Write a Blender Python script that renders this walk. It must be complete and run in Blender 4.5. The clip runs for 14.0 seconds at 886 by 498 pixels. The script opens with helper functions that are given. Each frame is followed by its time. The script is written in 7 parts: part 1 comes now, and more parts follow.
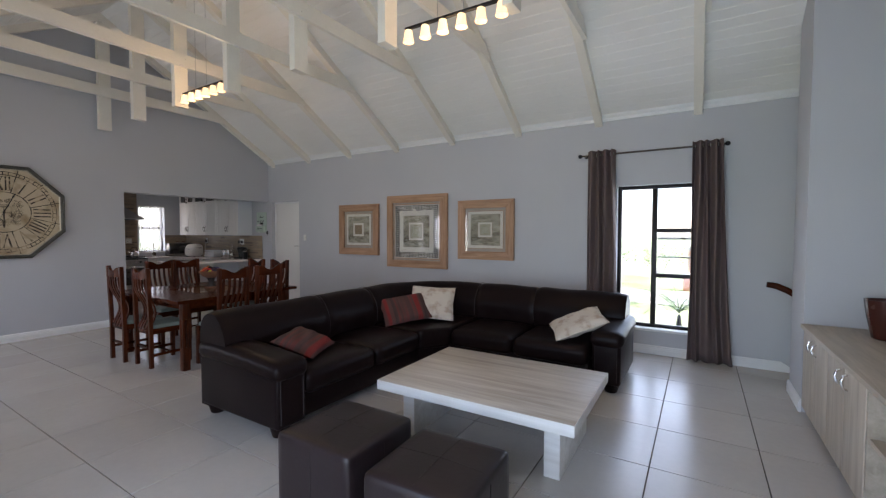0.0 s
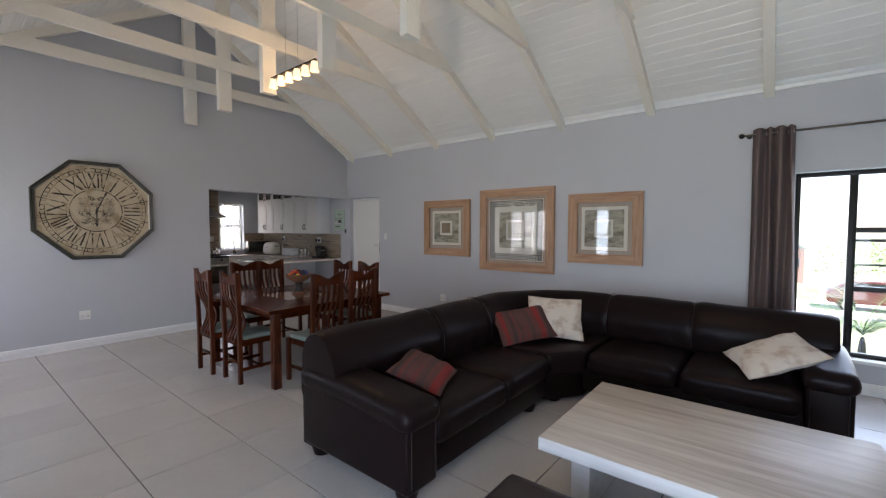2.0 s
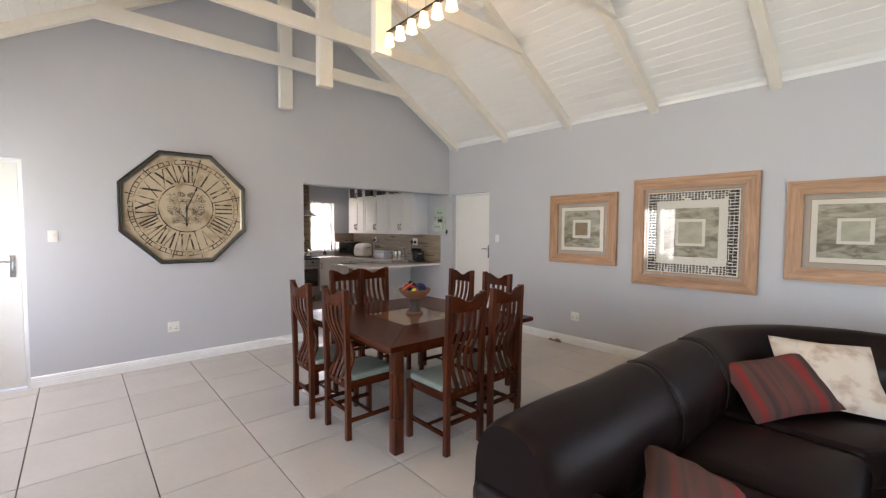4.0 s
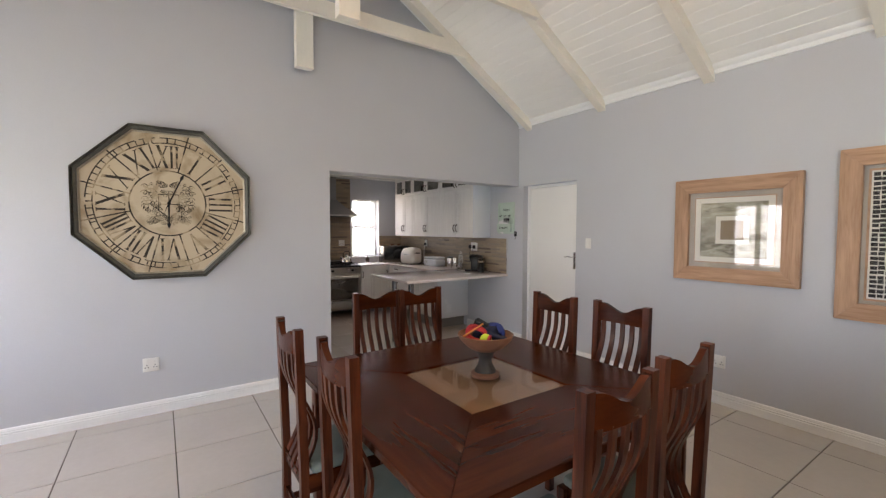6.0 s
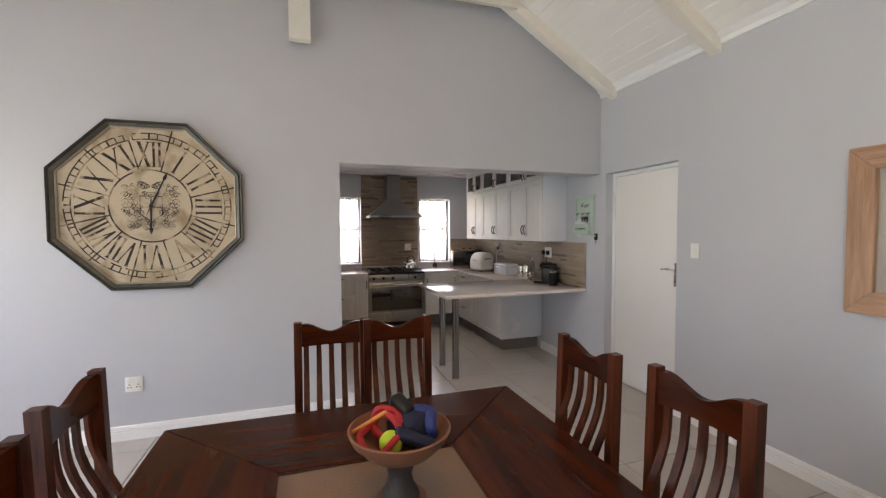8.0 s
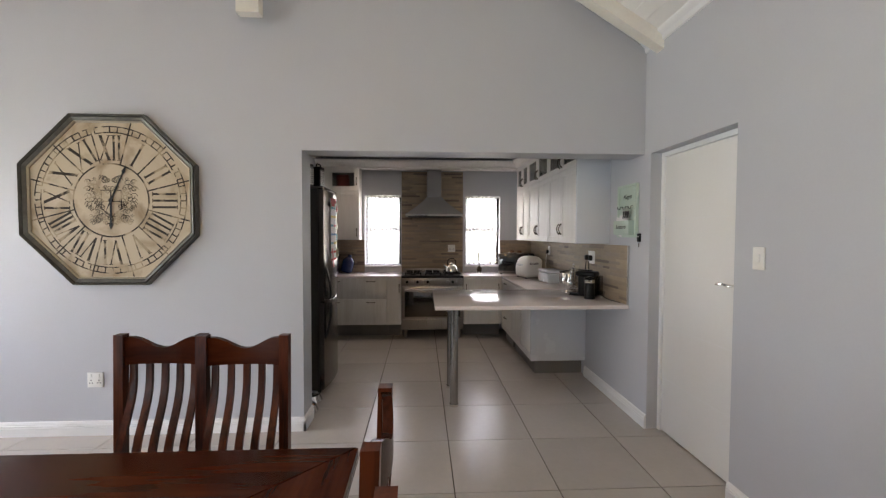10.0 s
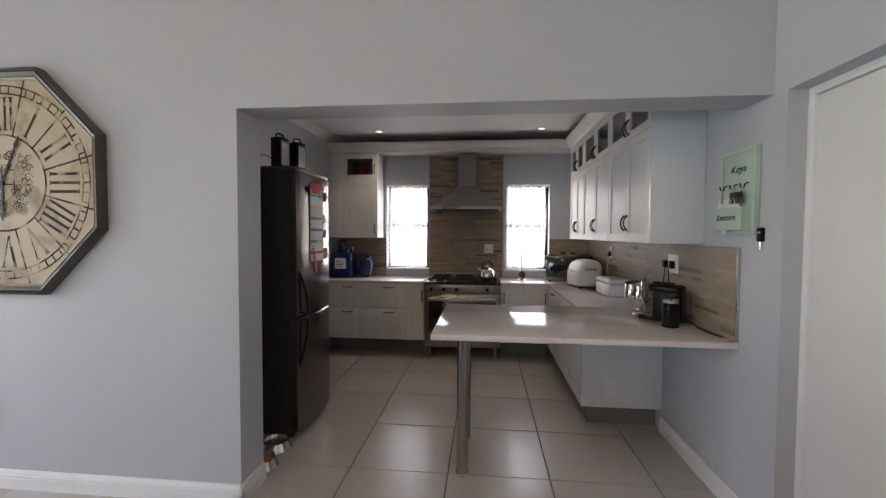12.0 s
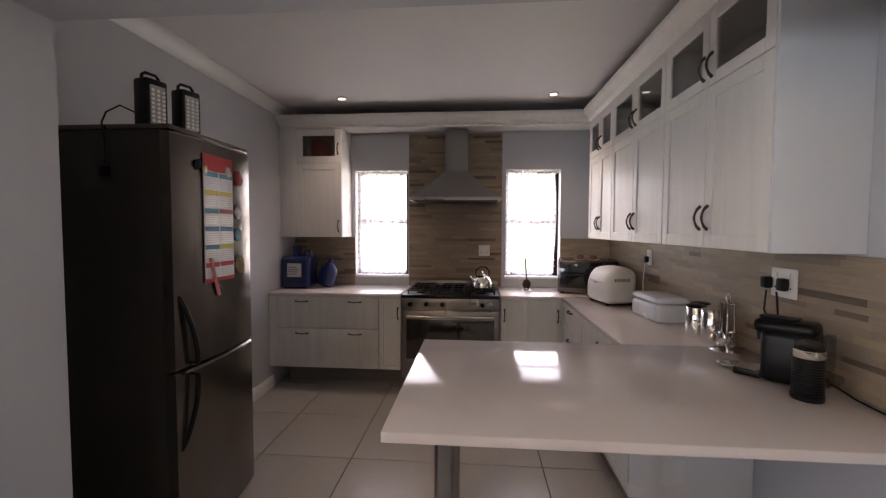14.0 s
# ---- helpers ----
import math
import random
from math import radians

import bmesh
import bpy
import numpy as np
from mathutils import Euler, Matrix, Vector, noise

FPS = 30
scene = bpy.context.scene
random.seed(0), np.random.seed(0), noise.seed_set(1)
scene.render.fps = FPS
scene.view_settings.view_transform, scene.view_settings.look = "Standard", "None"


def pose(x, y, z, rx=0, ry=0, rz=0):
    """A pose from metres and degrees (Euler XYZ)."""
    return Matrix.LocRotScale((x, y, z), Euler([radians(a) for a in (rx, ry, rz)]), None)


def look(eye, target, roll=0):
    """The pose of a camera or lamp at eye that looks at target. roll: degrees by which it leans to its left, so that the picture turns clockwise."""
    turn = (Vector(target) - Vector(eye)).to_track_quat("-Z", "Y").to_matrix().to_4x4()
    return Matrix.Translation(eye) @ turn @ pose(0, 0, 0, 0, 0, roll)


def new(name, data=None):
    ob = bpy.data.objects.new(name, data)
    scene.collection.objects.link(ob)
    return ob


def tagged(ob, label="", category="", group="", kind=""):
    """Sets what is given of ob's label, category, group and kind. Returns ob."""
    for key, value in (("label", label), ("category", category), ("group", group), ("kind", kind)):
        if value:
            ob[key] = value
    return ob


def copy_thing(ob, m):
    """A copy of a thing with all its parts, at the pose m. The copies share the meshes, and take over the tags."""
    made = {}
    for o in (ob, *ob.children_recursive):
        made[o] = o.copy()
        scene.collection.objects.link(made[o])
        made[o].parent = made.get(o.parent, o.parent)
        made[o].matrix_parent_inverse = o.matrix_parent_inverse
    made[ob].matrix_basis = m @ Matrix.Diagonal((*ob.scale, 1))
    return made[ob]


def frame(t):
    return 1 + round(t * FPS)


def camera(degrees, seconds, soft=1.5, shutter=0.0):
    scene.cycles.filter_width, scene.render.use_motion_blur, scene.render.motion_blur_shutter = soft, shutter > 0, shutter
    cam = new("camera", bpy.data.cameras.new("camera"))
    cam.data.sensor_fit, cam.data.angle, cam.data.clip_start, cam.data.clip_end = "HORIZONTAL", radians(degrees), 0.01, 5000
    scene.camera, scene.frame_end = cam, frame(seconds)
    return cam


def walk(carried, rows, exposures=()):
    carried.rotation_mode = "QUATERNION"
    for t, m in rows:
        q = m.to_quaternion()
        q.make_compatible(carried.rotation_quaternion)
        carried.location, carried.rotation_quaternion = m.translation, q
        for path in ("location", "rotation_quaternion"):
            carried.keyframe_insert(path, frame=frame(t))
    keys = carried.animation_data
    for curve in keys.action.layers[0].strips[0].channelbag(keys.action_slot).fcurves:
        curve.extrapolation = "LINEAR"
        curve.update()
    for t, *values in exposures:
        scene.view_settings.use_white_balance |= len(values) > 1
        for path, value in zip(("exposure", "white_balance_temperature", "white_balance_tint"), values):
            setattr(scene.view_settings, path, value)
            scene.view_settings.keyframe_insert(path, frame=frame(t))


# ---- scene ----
cam = camera(93.4, 14.0, soft=1.3)
PATH = [
    (0, (0.741, 0.033, 1.51), (-0.306, 1.735, 1.433), 0.1),
    (0.5, (0.61, 0.039, 1.527), (-0.528, 1.681, 1.436), 0.1),
    (1, (0.411, 0.1, 1.513), (-0.771, 1.711, 1.414), 0.2),
    (1.5, (0.098, 0.222, 1.529), (-1.118, 1.807, 1.428), 0.2),
    (2, (-0.275, 0.331, 1.544), (-1.533, 1.883, 1.45), 0.1),
    (2.5, (-0.627, 0.445, 1.535), (-1.944, 1.948, 1.45), 0.1),
    (3, (-0.974, 0.564, 1.522), (-2.379, 1.985, 1.443), 0.2),
    (3.5, (-1.339, 0.632, 1.555), (-2.791, 2.005, 1.465), 0.2),
    (4, (-1.691, 0.772, 1.564), (-3.192, 2.091, 1.466), 0.3),
    (5.2, (-2.5, 1.27, 1.563), (-4.093, 2.467, 1.469), 0.2),
    (5.9, (-2.97, 1.62, 1.562), (-4.616, 2.745, 1.471), 0.15),
    (6.5, (-3.28, 1.933, 1.562), (-4.972, 2.997, 1.472), 0.1),
    (7, (-3.45, 2.208, 1.546), (-5.217, 3.14, 1.46), 0.1),
    (7.5, (-3.532, 2.508, 1.552), (-5.371, 3.292, 1.47), 0.0),
    (8, (-3.56, 2.861, 1.578), (-5.461, 3.476, 1.493), -0.3),
    (8.5, (-3.693, 3.14, 1.55), (-5.632, 3.625, 1.476), 0.0),
    (9.3, (-3.70, 3.62, 1.54), (-5.66, 3.901, 1.469), 0.07),
    (10.0, (-4.02, 4.05, 1.532), (-5.998, 4.149, 1.463), 0.14),
    (10.8, (-4.502, 4.226, 1.523), (-6.499, 4.143, 1.457), 0.2),
    (11, (-4.588, 4.295, 1.516), (-6.583, 4.169, 1.447), 0.1),
    (11.5, (-4.858, 4.401, 1.514), (-6.849, 4.228, 1.444), 0.3),
    (12, (-5.136, 4.461, 1.508), (-7.125, 4.264, 1.433), 0.3),
    (12.5, (-5.438, 4.467, 1.508), (-7.426, 4.261, 1.432), 0.4),
    (13, (-5.779, 4.433, 1.508), (-7.771, 4.27, 1.427), 0.4),
    (13.5, (-6.06, 4.414, 1.514), (-8.053, 4.266, 1.429), 0.4),
    (14, (-6.292, 4.44, 1.534), (-8.284, 4.28, 1.438), 0.2),
]
EXPOSURES = [
    (0, 1.97, 6350, 20), (2, 2.15, 6400, 20), (3, 2.66, 6800, 20), (4, 2.98, 6900, 20), (6.5, 2.95, 6900, 20),
    (8.5, 2.95, 6850, 19), (11, 2.92, 6700, 18), (12.5, 2.78, 6500, 18), (13.2, 2.75, 6700, 22), (14, 2.92, 6950, 26),
]
walk(cam, [(t, look(eye, target, roll)) for t, eye, target, roll in PATH], EXPOSURES)

# ---- world, sun and large lights ----
world = bpy.data.worlds.new("sky")
scene.world = world
world.use_nodes = True
wn = world.node_tree
bg = wn.nodes["Background"]
sky = wn.nodes.new("ShaderNodeTexSky")
sky.sky_type = "NISHITA"
sky.sun_disc = False
sky.sun_elevation, sky.sun_rotation = radians(58), radians(100)
wn.links.new(sky.outputs[0], bg.inputs[0])
bg.inputs[1].default_value = 0.15


def lamp(name, kind, m, energy, color, size=0.1, size_y=None, angle=None):
    d = bpy.data.lights.new(name, kind)
    d.energy, d.color = energy, color
    if kind == "AREA":
        d.shape, d.size, d.size_y = "RECTANGLE", size, size_y or size
    elif kind == "SUN":
        d.angle = angle
    elif kind == "SPOT":
        d.spot_size, d.spot_blend, d.shadow_soft_size = radians(120), 0.9, size
    else:
        d.shadow_soft_size = size
    o = new(name, d)
    o.matrix_world = m
    return o


lamp("sun", "SUN", look((8, -1.5, 13), (0, 0, 0)), 5.0, (1, 0.95, 0.87), angle=radians(0.5))
DAY = (0.93, 0.97, 1.0)
# daylight that stands in the glazed openings
lamp("south_window_daylight", "AREA", look((-6.42, -0.75, 1.45), (-5.9, 3, 1.45)), 8.6, (0.93, 0.965, 1.0), 1.3, 1.3)
lamp("south_slit_daylight", "AREA", look((-4.18, -0.75, 1.43), (-4.18, 3, 1.35)), 5, (0.68, 0.85, 1.0), 0.36, 1.3)
# unseen door opening, assumed behind the start, added to brighten the living room
lamp("unseen_south_door_fill", "AREA", look((-0.05, -0.75, 1.1), (-0.6, 3, 1.3)), 21, (0.64, 0.83, 1.0), 2.4, 2.0)
lamp("north_window_daylight", "AREA", look((0.35, 6.04, 1.2), (0.35, 0, 1.0)), 6.5, (0.74, 0.87, 1.0), 1.0, 1.75)
lamp("kitchen_window_daylight", "AREA", look((-10.87, 3.43, 1.59), (-8, 3.43, 1.5)), 2.0, (1.0, 0.97, 0.94), 0.54, 1.08)
lamp("kitchen_window_daylight", "AREA", look((-10.87, 5.02, 1.59), (-8, 5.02, 1.5)), 2.0, (1.0, 0.97, 0.94), 0.54, 1.08)

# ---- materials ----


def mat(name, color, rough=0.6, metal=0.0, var=0.08, scale=3.0, fine=60.0, bump=0.05, island=0.0, obj=0.0, stretch=None, coat=0.0, bumpscale=None, dist=0.004, rvar=0.08):
    """Two scales of noise vary colour and roughness; a fine relief; optional per-object or per-island tint."""
    m = bpy.data.materials.new(name)
    m.use_nodes = True
    t = m.node_tree
    N, L = t.nodes, t.links
    p = N["Principled BSDF"]
    tc = N.new("ShaderNodeTexCoord")
    mp = N.new("ShaderNodeMapping")
    L.new(tc.outputs["Object"], mp.inputs[0])
    if stretch:
        mp.inputs["Scale"].default_value = stretch
    if obj:
        # every piece shows its own stretch of the pattern
        inf, off = N.new("ShaderNodeObjectInfo"), N.new("ShaderNodeVectorMath")
        off.operation = "SCALE"
        off.inputs[0].default_value = (37.0, 53.0, 29.0)
        L.new(inf.outputs["Random"], off.inputs["Scale"])
        L.new(off.outputs[0], mp.inputs["Location"])
    n1, n2 = N.new("ShaderNodeTexNoise"), N.new("ShaderNodeTexNoise")
    for n, sc, de in ((n1, scale, 4), (n2, fine, 3)):
        n.inputs["Scale"].default_value, n.inputs["Detail"].default_value = sc, de
        L.new(mp.outputs[0], n.inputs["Vector"])
    hsv = N.new("ShaderNodeHueSaturation")
    hsv.inputs["Color"].default_value = (*color, 1)

    def mth(op, a, b):
        q = N.new("ShaderNodeMath")
        q.operation = op
        for k, v in enumerate((a, b)):
            if isinstance(v, (int, float)):
                q.inputs[k].default_value = v
            else:
                L.new(v, q.inputs[k])
        return q.outputs[0]

    s = mth("ADD", mth("MULTIPLY", mth("SUBTRACT", n1.outputs[0], 0.5), var * 3), mth("MULTIPLY", mth("SUBTRACT", n2.outputs[0], 0.5), var * 1.6))
    if obj:
        oi = N.new("ShaderNodeObjectInfo")
        s = mth("ADD", s, mth("MULTIPLY", mth("SUBTRACT", oi.outputs["Random"], 0.5), obj))
    if island:
        ge = N.new("ShaderNodeNewGeometry")
        s = mth("ADD", s, mth("MULTIPLY", mth("SUBTRACT", ge.outputs["Random Per Island"], 0.5), island))
    L.new(mth("ADD", s, 1.0), hsv.inputs["Value"])
    L.new(hsv.outputs[0], p.inputs["Base Color"])
    L.new(mth("ADD", mth("MULTIPLY", mth("SUBTRACT", n1.outputs[0], 0.5), rvar * 2), rough), p.inputs["Roughness"])
    p.inputs["Metallic"].default_value = metal
    if coat:
        p.inputs["Coat Weight"].default_value, p.inputs["Coat Roughness"].default_value = coat, 0.12
    if bump:
        b = N.new("ShaderNodeBump")
        b.inputs["Strength"].default_value, b.inputs["Distance"].default_value = bump, dist
        if bumpscale:
            n3 = N.new("ShaderNodeTexNoise")
            n3.inputs["Scale"].default_value, n3.inputs["Detail"].default_value = bumpscale, 2
            L.new(mp.outputs[0], n3.inputs["Vector"])
            L.new(n3.outputs[0], b.inputs["Height"])
        else:
            L.new(n2.outputs[0], b.inputs["Height"])
        L.new(b.outputs[0], p.inputs["Normal"])
    return m


def wood(name, dark, light, rough=0.4, axis="x", scale=1.0, coat=0.0, obj=0.15, contrast=1.0, bump=0.15, spec=0.5):
    """Stretched grain with streaks."""
    m = bpy.data.materials.new(name)
    m.use_nodes = True
    N, L = m.node_tree.nodes, m.node_tree.links
    p = N["Principled BSDF"]
    tc, mp = N.new("ShaderNodeTexCoord"), N.new("ShaderNodeMapping")
    L.new(tc.outputs["Object"], mp.inputs[0])
    oi = N.new("ShaderNodeObjectInfo")
    va = N.new("ShaderNodeVectorMath")
    va.operation = "SCALE"
    va.inputs[0].default_value = (7.3, 3.1, 5.7)
    L.new(oi.outputs["Random"], va.inputs["Scale"])
    L.new(va.outputs[0], mp.inputs["Location"])
    sc = {"x": (1.2, 14, 14), "y": (14, 1.2, 14), "z": (14, 14, 1.2)}[axis]
    mp.inputs["Scale"].default_value = [v * scale for v in sc]
    a, b = N.new("ShaderNodeTexNoise"), N.new("ShaderNodeTexNoise")
    a.inputs["Scale"].default_value, a.inputs["Detail"].default_value, a.inputs["Distortion"].default_value = 1.6, 6, 0.8
    b.inputs["Scale"].default_value, b.inputs["Detail"].default_value = 9, 4
    L.new(mp.outputs[0], a.inputs["Vector"])
    L.new(mp.outputs[0], b.inputs["Vector"])
    mx = N.new("ShaderNodeMath")
    mx.operation = "MULTIPLY_ADD"
    mx.inputs[1].default_value = 0.35
    L.new(b.outputs[0], mx.inputs[0])
    L.new(a.outputs[0], mx.inputs[2])
    r = N.new("ShaderNodeValToRGB")
    mid, half = 0.67, 0.19 / contrast
    r.color_ramp.elements[0].position, r.color_ramp.elements[0].color = mid - half, (*dark, 1)
    r.color_ramp.elements[1].position, r.color_ramp.elements[1].color = mid + half, (*light, 1)
    L.new(mx.outputs[0], r.inputs[0])
    hsv = N.new("ShaderNodeHueSaturation")
    om = N.new("ShaderNodeMath")
    om.operation = "MULTIPLY_ADD"
    om.inputs[1].default_value, om.inputs[2].default_value = obj, 1 - obj / 2
    L.new(oi.outputs["Random"], om.inputs[0])
    L.new(om.outputs[0], hsv.inputs["Value"])
    L.new(r.outputs[0], hsv.inputs["Color"])
    L.new(hsv.outputs[0], p.inputs["Base Color"])
    p.inputs["Roughness"].default_value = rough
    p.inputs["Specular IOR Level"].default_value = spec
    if coat:
        p.inputs["Coat Weight"].default_value, p.inputs["Coat Roughness"].default_value = coat, 0.15
    bu = N.new("ShaderNodeBump")
    bu.inputs["Strength"].default_value, bu.inputs["Distance"].default_value = bump, 0.002
    L.new(mx.outputs[0], bu.inputs["Height"])
    L.new(bu.outputs[0], p.inputs["Normal"])
    return m


def glass_mat(name, tint=(1, 1, 1), ior=1.5, rough=0.0):
    """A thin pane: clear, with Fresnel gloss."""
    m = bpy.data.materials.new(name)
    m.use_nodes = True
    N, L = m.node_tree.nodes, m.node_tree.links
    N.remove(N["Principled BSDF"])
    tr, gl, lw, mx = (N.new("ShaderNode" + k) for k in ("BsdfTransparent", "BsdfGlossy", "LayerWeight", "MixShader"))
    tr.inputs[0].default_value = (*tint, 1)
    gl.inputs["Roughness"].default_value = rough
    lw.inputs[0].default_value = 0.5
    pw, ma = N.new("ShaderNodeMath"), N.new("ShaderNodeMath")
    pw.operation, ma.operation = "POWER", "MULTIPLY_ADD"
    pw.inputs[1].default_value = 5.0
    f0 = ((ior - 1) / (ior + 1)) ** 2
    ma.inputs[1].default_value, ma.inputs[2].default_value = 1 - f0, f0
    L.new(lw.outputs["Facing"], pw.inputs[0])
    L.new(pw.outputs[0], ma.inputs[0])
    L.new(ma.outputs[0], mx.inputs[0])
    L.new(tr.outputs[0], mx.inputs[1])
    L.new(gl.outputs[0], mx.inputs[2])
    L.new(mx.outputs[0], N["Material Output"].inputs[0])
    return m


def glow(name, color, strength):
    m = bpy.data.materials.new(name)
    m.use_nodes = True
    p = m.node_tree.nodes["Principled BSDF"]
    p.inputs["Base Color"].default_value = (*color, 1)
    p.inputs["Emission Color"].default_value = (*color, 1)
    p.inputs["Emission Strength"].default_value = strength
    return m


def cloth(name, color, see=0.3):
    """Thin cloth that lets light through."""
    m = bpy.data.materials.new(name)
    m.use_nodes = True
    N, L = m.node_tree.nodes, m.node_tree.links
    N.remove(N["Principled BSDF"])
    d, tl, tr = N.new("ShaderNodeBsdfDiffuse"), N.new("ShaderNodeBsdfTranslucent"), N.new("ShaderNodeBsdfTransparent")
    tc = N.new("ShaderNodeTexCoord")
    noi = N.new("ShaderNodeTexNoise")
    noi.inputs["Scale"].default_value = 30
    L.new(tc.outputs["Object"], noi.inputs["Vector"])
    col = N.new("ShaderNodeMixRGB")
    col.inputs[1].default_value = (*color, 1)
    col.inputs[2].default_value = (*(c * 0.8 for c in color), 1)
    L.new(noi.outputs[0], col.inputs[0])
    for s in (d, tl):
        L.new(col.outputs[0], s.inputs[0])
    a, b = N.new("ShaderNodeMixShader"), N.new("ShaderNodeMixShader")
    a.inputs[0].default_value = 0.6
    b.inputs[0].default_value = see
    L.new(d.outputs[0], a.inputs[1])
    L.new(tl.outputs[0], a.inputs[2])
    L.new(a.outputs[0], b.inputs[1])
    L.new(tr.outputs[0], b.inputs[2])
    L.new(b.outputs[0], N["Material Output"].inputs[0])
    return m


def mottled(name, c0, c1, p0, p1, scale, rough=0.8, stretch=(1, 1, 1), detail=6, distortion=0.0):
    """Two colours broken up by noise: worn print, faded ink."""
    m = bpy.data.materials.new(name)
    m.use_nodes = True
    N, L = m.node_tree.nodes, m.node_tree.links
    p = N["Principled BSDF"]
    p.inputs["Roughness"].default_value = rough
    tc, mp, no, ra = N.new("ShaderNodeTexCoord"), N.new("ShaderNodeMapping"), N.new("ShaderNodeTexNoise"), N.new("ShaderNodeValToRGB")
    mp.inputs["Scale"].default_value = stretch
    no.inputs["Scale"].default_value, no.inputs["Detail"].default_value, no.inputs["Distortion"].default_value = scale, detail, distortion
    L.new(tc.outputs["Object"], mp.inputs[0])
    L.new(mp.outputs[0], no.inputs["Vector"])
    L.new(no.outputs[0], ra.inputs[0])
    e = ra.color_ramp.elements
    e[0].position, e[0].color = p0, (*c0, 1)
    e[1].position, e[1].color = p1, (*c1, 1)
    L.new(ra.outputs[0], p.inputs["Base Color"])
    return m


WALL = mat("grey_wall_paint", (0.505, 0.513, 0.54), 0.55, var=0.035, scale=1.2, fine=90, bump=0.06, bumpscale=160, dist=0.002)
CEIL = mat("white_board_paint", (0.84, 0.82, 0.78), 0.45, var=0.03, scale=2, fine=50, bump=0.06)
BEAM = mat("cream_beam_paint", (0.80, 0.755, 0.665), 0.4, var=0.05, scale=4, fine=40, bump=0.1, stretch=(1, 1, 1))
PLASTER = mat("white_ceiling_plaster", (0.72, 0.71, 0.71), 0.7, var=0.02, bump=0.03)
TRIM = mat("white_gloss_trim_paint", (0.80, 0.80, 0.79), 0.35, var=0.03, scale=5, bump=0.03)
DOORW = mat("white_door_paint", (0.80, 0.79, 0.76), 0.4, var=0.02, scale=2, bump=0.05, fine=40)
TILE = mat("beige_porcelain_tile", (0.50, 0.465, 0.425), 0.25, var=0.05, scale=2.2, fine=25, bump=0.02, obj=0.07, rvar=0.04, dist=0.001)
GROUT = mat("brown_grout", (0.085, 0.07, 0.057), 0.85, var=0.2, scale=8, bump=0.2)
LEATHER = mat("dark_brown_leather", (0.0095, 0.0050, 0.0049), 0.36, var=0.08, scale=4, fine=30, bump=0.11, bumpscale=34, dist=0.004, rvar=0.05)
LEATHER.node_tree.nodes["Principled BSDF"].inputs["Specular IOR Level"].default_value = 0.10
# sofa leather again, base and gloss raised to paint in light on the poufs
POUFHIDE = mat("lighter_brown_leather", (0.020, 0.0125, 0.013), 0.33, var=0.12, scale=5, fine=30, bump=0.14, bumpscale=40, dist=0.004, rvar=0.06)
POUFHIDE.node_tree.nodes["Principled BSDF"].inputs["Specular IOR Level"].default_value = 0.3
STITCH = mat("leather_seam_cord", (0.014, 0.008, 0.0075), 0.4, bump=0.1)
DARKWOOD = wood("red_brown_hardwood", (0.021, 0.0048, 0.0026), (0.105, 0.0255, 0.009), 0.30, "z", spec=0.22)
DARKWOOD_X = wood("red_brown_hardwood_top", (0.016, 0.0032, 0.0014), (0.088, 0.0185, 0.0048), 0.24, "x", 0.45, spec=0.17, obj=0.2, contrast=0.7)
DARKWOOD_Y = wood("red_brown_hardwood_rail", (0.016, 0.0032, 0.0014), (0.088, 0.0185, 0.0048), 0.24, "y", 0.45, spec=0.17, obj=0.2, contrast=0.7)
WASHED = wood("whitewashed_oak", (0.37, 0.31, 0.255), (0.66, 0.605, 0.535), 0.45, "x", 0.42, contrast=0.8, obj=0.1)
WASHED_Y = wood("washed_oak_cabinet", (0.34, 0.28, 0.21), (0.52, 0.44, 0.35), 0.5, "y", 0.6, contrast=0.8, obj=0.1)
WASHED_Z = wood("washed_oak_front", (0.36, 0.30, 0.23), (0.52, 0.45, 0.37), 0.5, "z", 0.6, contrast=0.8, obj=0.1)
TABLEWHITE = wood("white_oak_edge", (0.66, 0.63, 0.59), (0.78, 0.76, 0.73), 0.5, "x", 0.6, obj=0.05)
OAK = wood("honey_oak_frame", (0.32, 0.17, 0.09), (0.50, 0.30, 0.18), 0.45, "x", 1.0, obj=0.12)
OAK_Z = wood("honey_oak_frame_upright", (0.32, 0.17, 0.09), (0.50, 0.30, 0.18), 0.45, "z", 1.0, obj=0.12)
KICK = mat("grey_kickboard", (0.20, 0.19, 0.18), 0.5, var=0.06)
KITCHW = wood("cream_washed_cabinet", (0.72, 0.695, 0.66), (0.80, 0.78, 0.75), 0.42, "z", 0.8, obj=0.03, bump=0.04, contrast=0.7)
KITCHW_Y = wood("cream_washed_drawer", (0.70, 0.67, 0.63), (0.80, 0.78, 0.75), 0.42, "z", 0.7, obj=0.03, bump=0.05, contrast=1.0)
QUARTZ = mat("pale_quartz_stone", (0.77, 0.70, 0.67), 0.10, var=0.03, scale=6, fine=180, bump=0.0, rvar=0.012)
STONESTRIP = mat("brown_strip_stone_tile", (0.35, 0.275, 0.195), 0.5, var=0.16, scale=5, fine=35, bump=0.3, obj=0.10, stretch=(0.6, 0.6, 3))


